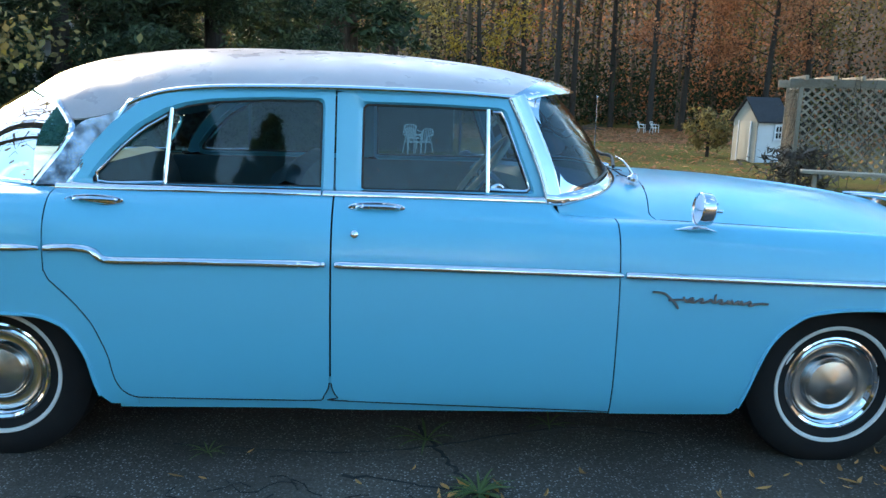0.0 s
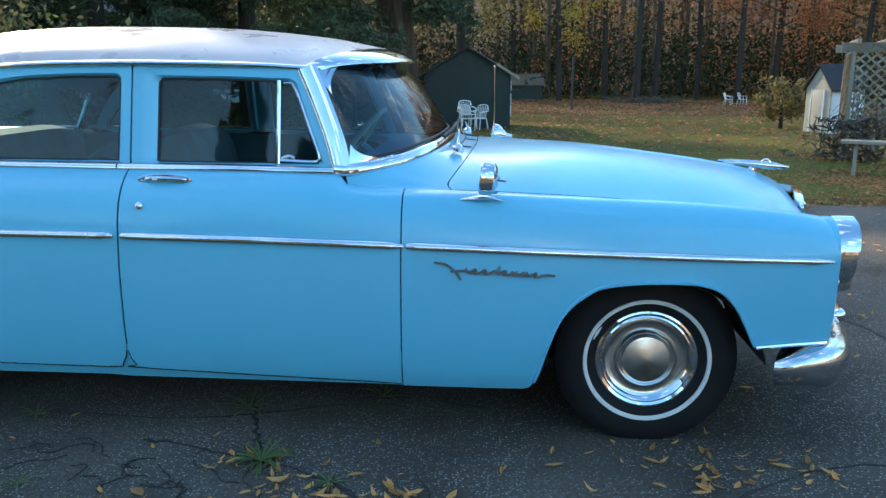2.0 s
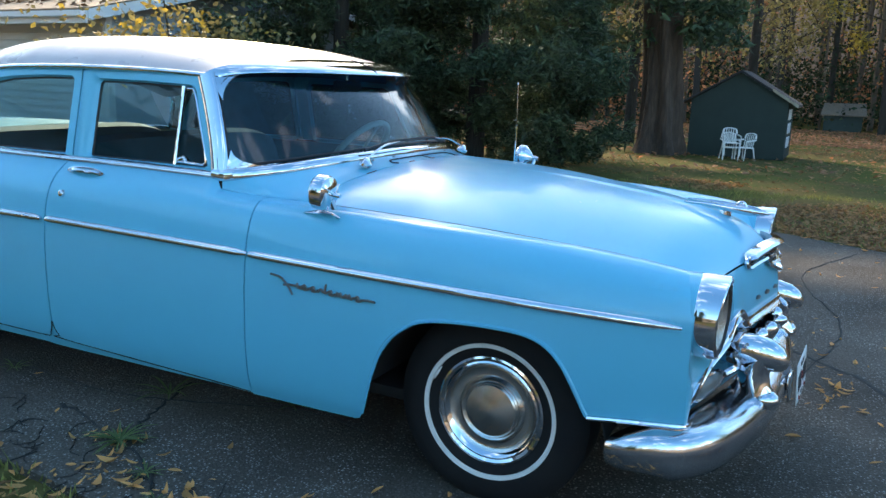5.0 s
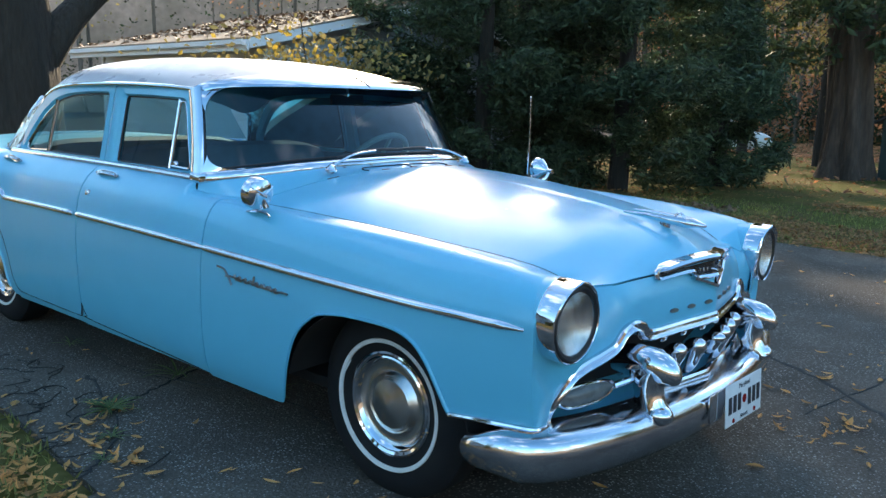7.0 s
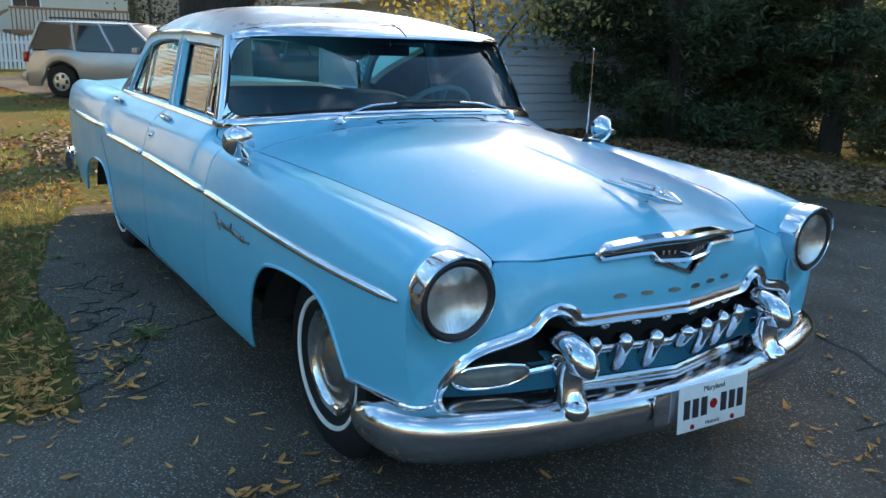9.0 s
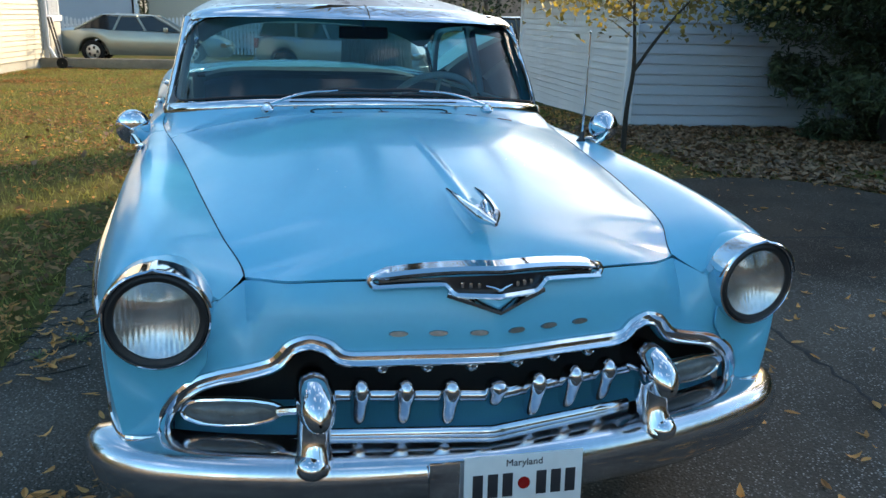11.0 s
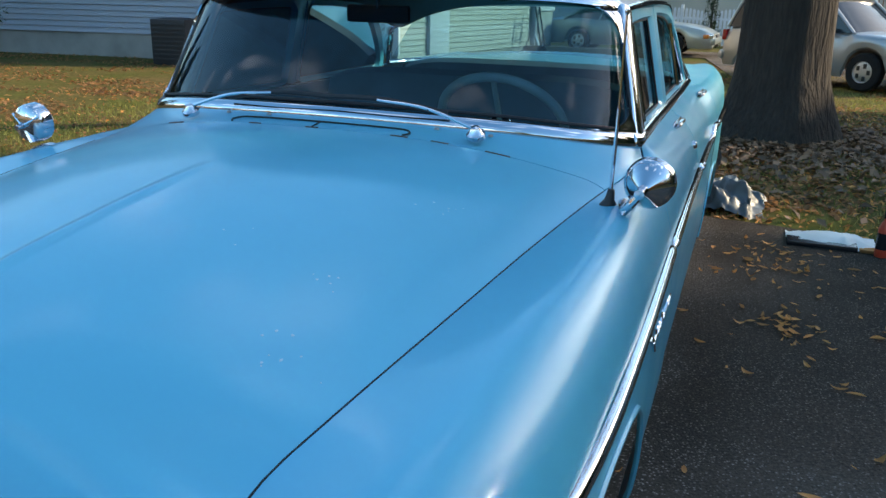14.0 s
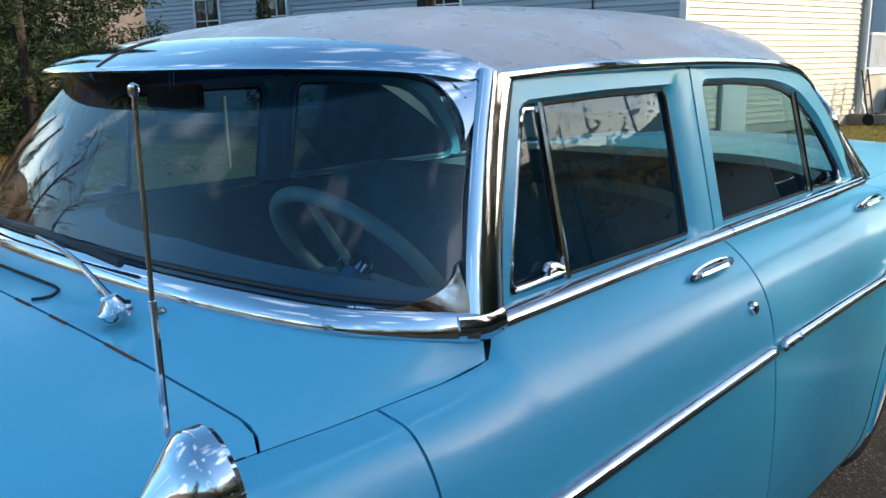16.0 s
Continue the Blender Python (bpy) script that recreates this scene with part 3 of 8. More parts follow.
# hood, with the nose falling to a bowed lip
def sag(y):
    y = abs(y)
    return 0.205 * y


HOOD_MID = pchip([-0.72, -0.229, 0.263, 0.45, 0.58, 0.68, 0.74, 0.785], [1.078, 1.062, 1.012, 0.982, 0.954, 0.918, 0.876, 0.824])


def seam(x):
    c = _section([min(x, 0.592)])[0].reshape(9, 2)[8]
    return c[0] - 0.0035, c[1]


def crown(x, a):
    """How far the hood has fallen from its middle line to its edge (a 0 to 1)."""
    k = min(1, max(0, (-x + 0.15) / 0.75))
    return a ** (2.1 + 0.6 * k * k * (3 - 2 * k))


def hood_point(u, w):
    a = abs(w)
    lip = 0.776 - sag(0.62 * a) - 0.055 * max(0, (a - 0.80) / 0.2) ** 2.2
    rear = -0.668 - 0.10 * a**2.5 + 0.032 * max(0, (a - 0.92) / 0.08) ** 2
    x = rear + (lip - rear) * u
    ys, zs = seam(x)
    y = w * ys
    k = min(1, max(0, (x + 0.1) / 0.6))
    zc = HOOD_MID(x + sag(y) * k * k * (3 - 2 * k))[0]
    z = zs + (zc - zs) * (1 - crown(x, a))
    if -0.25 < x < 0.62:
        z += 0.006 * math.exp(-((y / 0.014) ** 2)) * min(1, (x + 0.25) / 0.3)
    return (x, y, z)


def on_hood(x, y):
    """The hood's surface at a place seen from above."""
    ys, zs = seam(x)
    a = min(1, abs(y) / ys)
    k = min(1, max(0, (x + 0.1) / 0.6))
    return np.array([x, y, zs + (HOOD_MID(x + sag(y) * k * k * (3 - 2 * k))[0] - zs) * (1 - crown(x, a))])


BLISTERS = ((0.05, 0.30, 0.03, 3), (-0.25, 0.57, 0.04, 7), (0.16, 0.48, 0.03, 6), (0.36, 0.53, 0.05, 9), (0.2, -0.2, 0.15, 4))
uu = 1 - (1 - np.linspace(0, 1, 40)) ** 1.6
ww = sorted(set(np.linspace(-1, 1, 57)) | {-0.02, 0.02, -0.01, 0.01, -0.045, 0.045})
hood = sheet("hood", [[hood_point(u, w) for w in ww] for u in uu], PAINT, car, thick=0.008)

# dark open joint between hood and fenders, and round the nose
for side in (-1, 1):
    joint = [np.array([x, side * (seam(x)[0] + 0.0018), seam(x)[1] - 0.0005]) for x in np.linspace(-0.72, 0.585, 40)]
    sweep("hood_joint", joint, ring_section(0.002, 6), BLACK, hood, "dark joint line of the hood")

# small chalky blisters where the hood paint has lifted
_rb = np.random.default_rng(3)
V, Fc = [], []
for bx, by, bs, bn in BLISTERS:
    for _ in range(bn):
        x0, y0 = bx + _rb.normal(0, bs), by + _rb.normal(0, bs * 0.6)
        r = _rb.uniform(0.0012, 0.0032)
        p, i0 = on_hood(x0, y0), len(V)
        V.append(p + [0, 0, 0.0016])
        V += [on_hood(x0 + r * _rb.uniform(0.6, 1.5) * math.cos(a), y0 + r * math.sin(a)) + [0, 0, 0.0002] for a in np.linspace(0, 2 * math.pi, 7)[:-1]]
        Fc += [(i0, i0 + 1 + k, i0 + 1 + (k + 1) % 6) for k in range(6)]
solid("blistered_paint", V, Fc, BLISTER, hood, "chalky blistered spots in the hood paint")["kind"] = "stuff"

# nose panel between hood lip and grille surround
GRILLE_TOP = pchip([0, 0.2, 0.36, 0.385, 0.41, 0.455, 0.50, 0.522, 0.545, 0.62, 0.72, 0.77, 0.80], [0.655, 0.650, 0.645, 0.652, 0.674, 0.689, 0.674, 0.650, 0.630, 0.607, 0.58, 0.53, 0.46])


def nose_top(y):
    a = abs(y)
    k = hood_point(1, 1.0)[1]
    w = min(1, a / k)
    if a < k:
        p = hood_point(1, math.copysign(w, y))
        return np.array([p[0] + 0.004, y, p[2] - 0.006])
    p = np.array(hood_point(1, 1.0))
    q = np.array((0.680, 0.70, 0.765))
    t = (a - k) / (0.70 - k)
    r = p + (q - p) * t
    return np.array([r[0] + 0.004, y, r[2] - 0.006])


rows = []
for y in np.linspace(-0.735, 0.735, 89):
    t0 = nose_top(y) - [max(0, abs(y) - 0.70), 0, 0]
    t1 = np.array([0.818 - sag(y), y, GRILLE_TOP(abs(y))[0]])
    mid = (t0 + t1) / 2 + [0.022, 0, 0.012]
    s = np.linspace(0, 1, 12)[:, None]
    rows.append((1 - s) ** 2 * t0 + 2 * s * (1 - s) * mid + s * s * t1)
nose = sheet("nose_panel", rows, PAINT, car, flip=True, thick=0.006)

# front corner of each fender under the lamp
for side in (-1, 1):
    v0 = v_of(0.652, 0.437)
    outer = side_points(0.652, np.linspace(v0, 8, 40), 1)
    inner = smooth_line([(0.640, 0.815, 0.422), (0.655, 0.795, 0.50), (0.685, 0.735, 0.585), (0.70, 0.70, 0.64), (0.70, 0.70, 0.70), (0.69, 0.70, 0.745), (0.668, 0.682, 0.768), (0.656, 0.668, 0.776)], 40)
    rows = []
    for o, i in zip(outer, inner):
        m = (o + i) / 2 + [0.022 * min(1, np.linalg.norm(o - i) / 0.12) * (1 - 1.6 * min(1, max(0, (o[2] - 0.60) / 0.06))), 0.03, 0]
        s = np.linspace(0, 1, 12)[:, None]
        rows.append(((1 - s) ** 2 * o + 2 * s * (1 - s) * m + s * s * i) * [1, side, 1])
    f = SIDES[side][0]
    sheet("fender_front", rows, PAINT, f, flip=side < 0, thick=0.005)
    edge = [on_side(0.374, 0.43, side, 0.003), on_side(0.48, 0.437, side, 0.003), on_side(0.57, 0.44, side, 0.004), np.array([0.65, side * 0.90, 0.437]), np.array([0.66, side * 0.82, 0.428])]
    sweep("fender_edge_moulding", smooth_line(edge, 30), ring_section(0.008, 8), CHROME, f)
    # headlamp
    c = np.array([0.712, side * 0.805, 0.757])
    fwd = Vector((1, side * 0.05, -0.02)).normalized()
    m = to_axis(c, fwd)
    lamp = lathe("headlamp_bezel", [(0.100, -0.07), (0.121, -0.066), (0.1245, -0.05), (0.1245, -0.01), (0.122, 0.006), (0.118, 0.009), (0.114, 0.003), (0.110, -0.02)], CHROME, f, "chrome headlamp bezel", m=m)
    lathe("lamp_pod", [(0.116, -0.32), (0.124, -0.16), (0.1275, -0.075), (0.1265, -0.052), (0.117, -0.048)], PAINT, lamp, m=m)
    lathe("seal", [(0.116, -0.006), (0.1145, 0.006), (0.108, 0.010), (0.098, 0.006), (0.092, -0.004)], SEAL, lamp, m=m)
    lathe("reflector", [(0.001, -0.034), (0.02, -0.0328), (0.04, -0.028), (0.06, -0.020), (0.078, -0.0095), (0.09, -0.002), (0.095, 0.002)], LENS, lamp, m=m)
    lathe("lens", [(0.0, 0.032), (0.03, 0.030), (0.06, 0.024), (0.085, 0.014), (0.098, 0.008)], CLEAR, lamp, "clear fluted glass lens", m=m)
    # peaked visor over the lamp
    rows = []
    for a in np.linspace(radians(-78), radians(78), 41):
        k = 1 - (abs(a) / radians(78)) ** 2
        peak = 0.0025 * max(0, 1 - abs(a) / 0.12)
        r = []
        for d, rr in ((-0.062, 0.1265), (-0.045, 0.129), (0.004 + 0.014 * k, 0.1275 + peak), (0.006 + 0.016 * k, 0.1235 + peak), (-0.012 + 0.01 * k, 0.1165)):
            r.append(m @ Vector((0, 0, d)) + Vector((0, rr * math.sin(a) * side, rr * math.cos(a) + peak)))
        rows.append(r)
    sheet("headlamp_visor", rows, CHROME, lamp, "peaked chrome headlamp visor", flip=side > 0)

# grille surround: one chrome tube with an arch over each guard
half = [(0.82, 0.0, 0.648)] + [(0.822 - sag(y), y, GRILLE_TOP(y)[0] - 0.008) for y in (0.1, 0.2, 0.3, 0.35, 0.375, 0.39, 0.41, 0.43, 0.455, 0.48, 0.50, 0.518, 0.535, 0.56, 0.62, 0.68, 0.73)] + [(0.662, 0.772, 0.53), (0.642, 0.802, 0.48), (0.632, 0.812, 0.44), (0.640, 0.800, 0.412), (0.66, 0.76, 0.405), (0.70, 0.62, 0.408), (0.735, 0.48, 0.412)]
left = smooth_line(half, 150)
right = left[::-1] * [1, -1, 1]
grille = sweep("grille_surround", np.vstack([right[:-1], left]), [(-0.020, -0.020), (-0.022, 0.004), (-0.018, 0.014), (-0.009, 0.016), (-0.003, 0.008), (0.003, 0.003), (0.008, 0.008), (0.015, 0.010), (0.020, 0.004), (0.021, -0.020)], CHROME, car, "chrome grille surround arched over the guards", up=(1, 0, 0.35))
lower = [(0.803 - sag(y) * 0.75, y, 0.428 + 0.010 * abs(y)) for y in np.linspace(-0.42, 0.42, 25)]
sweep("lower_bar", lower, ring_section(0.013, 10, 0.017), CHROME, grille)
# cavity behind
rows = []
for y in np.linspace(-0.79, 0.79, 60):
    zt = GRILLE_TOP(abs(y))[0] - 0.01
    x0 = 0.80 - sag(y)
    rows.append([(x0 - 0.01, y, zt), (x0 - 0.12, y, zt - 0.01), (x0 - 0.16, y, 0.53), (x0 - 0.15, y, 0.445), (x0 - 0.03, y, 0.405)])
sheet("grille_cavity", [r[:4] for r in rows], BLACK, grille, flip=True, thick=0.004)
sheet("gravel_pan", [r[3:] for r in rows], PAINT, grille, "blue painted pan under the teeth", flip=True, thick=0.004)
bar = [(0.788 - sag(y), y, 0.524) for y in np.linspace(-0.47, 0.47, 31)]
tooth_bar = sweep("tooth_bar", bar, ring_section(0.013, 10, 0.016), CHROME, grille)
for k, y in enumerate((0, 0.115, -0.115, 0.226, -0.226, 0.335, -0.335)):
    z0, z1 = (0.500, 0.590) if k == 0 else (0.446, 0.590)
    bm = bmesh.new()
    bmesh.ops.create_uvsphere(bm, u_segments=16, v_segments=12, radius=1)
    for v in bm.verts:
        t = v.co.z
        blunt = math.sqrt((1 - abs(t) ** 3) / max(1e-6, 1 - t * t)) if abs(t) < 0.999 else 1.0
        bulb = blunt * (0.80 + 0.26 / (1 + math.exp(-9 * (t - 0.25))))
        v.co = Vector((0.812 - sag(y) + v.co.x * 0.044 * bulb + 0.022 * t, y + v.co.y * 0.0285 * bulb, (z0 + z1) / 2 + t * (z1 - z0) / 2))
    part("grille_tooth", bm, CHROME, tooth_bar, "chrome bullet-shaped grille tooth")
for side in (-1, 1):
    for y in (0.06, 0.17, 0.28):
        p = (0.812 - sag(y), side * y, GRILLE_TOP(y)[0] - 0.035)
        lathe("rivet", [(0, 0.012), (0.012, 0.009), (0.018, 0.0)], CHROME, grille, m=to_axis(p, (1, 0, -0.5)), n=14)
    # parking lamp in the outer pocket
    ctr = np.array([0.672, side * 0.645, 0.488])
    ax = np.array([-0.235, side * 0.96, 0.0])
    ax /= np.linalg.norm(ax)
    pl = []
    for s, h0, h1 in ((-0.125, 0.0, 0.012), (-0.10, -0.018, 0.024), (-0.05, -0.032, 0.031), (0.02, -0.036, 0.033), (0.08, -0.032, 0.030), (0.115, -0.018, 0.020), (0.125, -0.002, 0.006)):
        pl.append((s, h0, h1))
    ring = [ctr + ax * s + [0, 0, h1] for s, h0, h1 in pl] + [ctr + ax * s + [0, 0, h0] for s, h0, h1 in pl[::-1]]
    loop = resample_loop(ring, 48)
    c0 = loop.mean(0)
    lens = sheet("parking_lamp", [loop - [0.02, 0, 0], loop, c0 + (loop - c0) * 0.8 + [0.018, 0, 0], c0 + (loop - c0) * 0.4 + [0.026, 0, 0], c0 + (loop - c0) * 0.01 + [0.028, 0, 0]], AMBER, grille, "frosted oval parking lamp", close_v=True, flip=side < 0)
    sweep("lamp_rim", loop + [0.002, 0, 0], ring_section(0.007, 8), CHROME, lens, up=(1, 0, 0), closed=True)
    arm = [ctr - ax * 0.115 + [0.012, 0, 0.008], ctr - ax * 0.16 + [0.03, 0, 0.022], ctr - ax * 0.21 + [0.04, 0, 0.03]]
    sweep("lamp_arm", smooth_line(arm, 10), ring_section(0.012, 8), CHROME, lens)

    # bumper guard: bullet on a curved post with a foot
    y = side * 0.452
    secs = [(0.665, 0.560, 0.030, 0.040), (0.70, 0.566, 0.040, 0.052), (0.75, 0.568, 0.047, 0.059), (0.80, 0.566, 0.0485, 0.060), (0.848, 0.560, 0.045, 0.054), (0.878, 0.553, 0.036, 0.042), (0.896, 0.547, 0.021, 0.025), (0.902, 0.545, 0.004, 0.005)]
    rows = [[(x, y + a * math.cos(q), z + b * math.sin(q)) for q in np.linspace(0, 2 * math.pi, 24, endpoint=False)] for x, z, a, b in secs]
    guard = sheet("bumper_guard", rows, CHROME, car, "chrome bullet bumper guard", close_v=True, flip=True)
    post = [(0.815, 0.555, 0.046, 0.045), (0.80, 0.53, 0.045, 0.05), (0.795, 0.49, 0.043, 0.052), (0.805, 0.455, 0.040, 0.050), (0.82, 0.43, 0.043, 0.056), (0.825, 0.408, 0.048, 0.060), (0.82, 0.392, 0.044, 0.056)]
    rows = [[(x + b * math.cos(q), y + side * 0.008 * (0.57 - z) / 0.17 + a * math.sin(q), z) for q in np.linspace(0, 2 * math.pi, 24, endpoint=False)] for x, z, a, b in post]
    sheet("guard_post", rows, CHROME, guard, close_v=True)
    bm = bmesh.new()
    bmesh.ops.create_uvsphere(bm, u_segments=20, v_segments=14, radius=1)
    for v in bm.verts:
        v.co = Vector((0.838 + 0.052 * v.co.x, y + side * 0.014 + 0.044 * v.co.y, 0.412 + 0.036 * v.co.z))
    part("guard_foot", bm, CHROME, guard)

# bumper
bp = [(0.900, 0), (0.891, 0.2), (0.871, 0.4), (0.840, 0.58), (0.797, 0.74), (0.742, 0.875), (0.665, 0.965), (0.575, 1.005), (0.49, 1.005), (0.44, 0.985)]
pl = smooth_line([(x, y, 0) for x, y in bp], 60)
path = np.vstack([pl[::-1] * [1, -1, 1], pl[1:]])
tg = np.gradient(path, axis=0)
tg /= np.linalg.norm(tg, axis=1)[:, None]
nrm = np.stack([tg[:, 1], -tg[:, 0], np.zeros(len(tg))], 1)
sec = [(-0.14, 0.001), (-0.10, 0.002), (-0.06, -0.001), (-0.034, -0.005), (-0.015, -0.015), (-0.002, -0.033), (0.004, -0.062), (0.000, -0.095), (-0.010, -0.125), (-0.026, -0.150), (-0.050, -0.165), (-0.075, -0.165)]
rows = []
for p, q in zip(path, nrm):
    top = 0.418 + 0.016 * min(1, abs(p[1]) / 0.9) - 0.08 * max(0, (0.60 - p[0]) / 0.16) ** 1.5 * 0.5
    fade = 1 - 0.30 * max(0, (0.66 - p[0]) / 0.22)
    rows.append([p + q * d + [0, 0, top + h * fade] for d, h in sec])
bumper = sheet("front_bumper", rows, PITTED, car, "polished chrome wraparound front bumper", flip=True, thick=0.006, angle=60)
# licence plate below the bumper, with its writing as plain bars
plate = part("licence_plate", box_bm(bmesh.new(), (0.004, 0.305, 0.153), (0, 0, 0), None, 0.0015), PLATE, car, "white historic licence plate with dark characters")
PM = Matrix.Translation((0.935, 0.042, 0.355)) @ pose(0, 0, 0, 0, -4, -3)
plate.matrix_basis = PM
for y in (-0.118, -0.08, -0.042, 0.045, 0.083, 0.121):
    block("plate_bar", (0.002, 0.026, 0.062), (0.003, y, -0.002), INK, plate, bevel=0.0005)
lettering("plate_word", "Maryland", 0.026, pose(0.0025, 0.0, 0.047, 90, 0, 90), INK, plate)
lettering("plate_word", "Historic", 0.020, pose(0.0025, 0.0, -0.066, 90, 0, 90), INK, plate)
lathe("plate_seal", [(0, 0.0035), (0.016, 0.003), (0.016, 0)], TAIL_RED, plate, "small round state seal", m=to_axis((0.001, 0.0, 0.0), (1, 0, 0)), n=18)
for y in (-0.09, 0.09):
    lathe("plate_bolt", [(0, 0.005), (0.008, 0.004), (0.009, 0)], TAIL_RED, plate, m=to_axis((0.001, y, -0.062), (1, 0, 0)), n=12)
block("plate_bracket", (0.01, 0.10, 0.10), (-0.02, -0.185, 0.01), CHROME, plate, bevel=0.004)

# emblem on the hood lip
emb = []
for y in np.linspace(-0.30, 0.30, 41):
    emb.append((0.802 - 0.26 * math.hypot(y, 0.012), y, 0.872 - 0.03 * (abs(y) / 0.3) ** 2))
emb = np.array(emb)
sc = np.clip(np.minimum(np.arange(41), np.arange(41)[::-1]) / 3.0 + 0.35, 0, 1)
emblem = sweep("hood_emblem", emb, [(-0.022, -0.015), (0.010, -0.015), (0.019, -0.009), (0.021, -0.002), (0.013, 0.007), (-0.022, 0.012)], CHROME, car, "chrome V emblem and moulding on the hood lip", scale=sc)
low = []
for y in np.linspace(-0.30, 0.30, 61):
    a = abs(y)
    z = 0.831 - 0.017 * (a / 0.3) ** 2
    if a < 0.13:
        z = 0.827 - 0.026 * min(1, (0.13 - a) / 0.025)
    low.append((0.806 - 0.26 * abs(y), y, z))
sweep("lower_moulding", low, [(-0.02, -0.007), (0.010, -0.007), (0.016, 0.0), (0.010, 0.007), (-0.02, 0.007)], CHROME, emblem)
vee = [(0.778, -0.125, 0.803), (0.796, -0.06, 0.783), (0.814, 0.0, 0.762), (0.796, 0.06, 0.783), (0.778, 0.125, 0.803)]
sweep("badge_vee", vee, [(-0.01, -0.008), (0.010, -0.006), (0.012, 0.004), (-0.01, 0.008)], CHROME, emblem)
for s in (-1, 1):
    sweep("emblem_end", smooth_line([(0.728, s * 0.285, 0.846), (0.724, s * 0.303, 0.840), (0.724, s * 0.309, 0.830), (0.728, s * 0.302, 0.819), (0.734, s * 0.285, 0.815)], 16), ring_section(0.009, 8), CHROME, emblem, up=(1, 0, 0))
rows = [[(0.795 - 0.26 * abs(y), y, 0.85 - 0.02 * (abs(y) / 0.3)), (0.800 - 0.26 * abs(y), y, 0.826 - 0.017 * (abs(y) / 0.3) ** 2 if abs(y) > 0.13 else 0.775 + 0.2 * abs(y))] for y in np.linspace(-0.285, 0.285, 31)]
sheet("emblem_field", rows, BADGE_BLACK, emblem, "black enamel field", flip=True, thick=0.004)
for y in (-0.09, -0.07, -0.05, 0.05, 0.07, 0.09):
    block("emblem_stud", (0.006, 0.009, 0.014), (0.808 - 0.26 * abs(y), y, 0.826), CHROME, emblem, bevel=0.002)
for s in (-1, 1):
    sweep("emblem_wing", smooth_line([(0.812, 0.0, 0.815), (0.808, s * 0.014, 0.822), (0.802, s * 0.034, 0.827)], 8), ring_section(0.005, 6), CHROME, emblem, scale=np.linspace(1, 0.3, 8))
# six flat nose badges
for y in (-0.243, -0.147, -0.048, 0.050, 0.145, 0.240):
    b = abs(y)
    t0 = nose_top(y)
    t1 = np.array([0.818 - sag(y), y, GRILLE_TOP(b)[0]])
    s = 0.72
    mid = (t0 + t1) / 2 + [0.022, 0, 0.012]
    q = (1 - s) ** 2 * t0 + 2 * s * (1 - s) * mid + s * s * t1
    bm = bmesh.new()
    n = 20
    lo = [bm.verts.new((0, 0.024 * math.cos(2 * math.pi * k / n), 0.0075 * math.sin(2 * math.pi * k / n))) for k in range(n)]
    hi = [bm.verts.new((0.005, 0.022 * math.cos(2 * math.pi * k / n), 0.0065 * math.sin(2 * math.pi * k / n))) for k in range(n)]
    for k in range(n):
        bm.faces.new((lo[k], lo[(k + 1) % n], hi[(k + 1) % n], hi[k]))
    bm.faces.new(hi)
    o = part("nose_badge", bm, BADGE, nose, "tarnished flat oval badge")
    o.matrix_basis = Matrix.Translation(q + np.array([0.002, 0, 0])) @ pose(0, 0, 0, 0, -12, math.degrees(math.atan(-0.17 if y > 0 else 0.17)) * -1)

# hood ornament: two swept fins joined at the tip
for s in (-1, 1):
    fin = smooth_line([(0.757, 0.0, 0.969), (0.70, s * 0.020, 0.974), (0.62, s * 0.034, 0.982), (0.54, s * 0.040, 0.990), (0.45, s * 0.042, 0.994)], 24)
    o = sweep("hood_ornament" if s < 0 else "fin", fin, ring_section(0.010, 10, 0.013), CHROME, car if s < 0 else ORN, "twin-fin chrome hood ornament" if s < 0 else "", scale=np.r_[np.linspace(0.4, 1.3, 6), np.linspace(1.3, 0.35, 18)])
    if s < 0:
        ORN = o
sweep("pod", smooth_line([(0.75, 0, 0.967), (0.70, 0, 0.970), (0.64, 0, 0.975)], 12), ring_section(0.016, 10, 0.012), CHROME, ORN, scale=np.linspace(0.5, 1.2, 12))
sweep("stalk", smooth_line([(0.592, 0, 0.925), (0.600, 0, 0.955), (0.612, 0, 0.975)], 8), ring_section(0.010, 8, 0.022), CHROME, ORN, up=(1, 0, 0), scale=np.linspace(1.3, 0.8, 8))
tube("loop", [(0.684, 0, 0.970), (0.668, 0, 0.998), (0.655, 0, 1.005), (0.642, 0, 0.998), (0.632, 0, 0.974)], 0.005, CHROME, ORN, smooth_n=16)

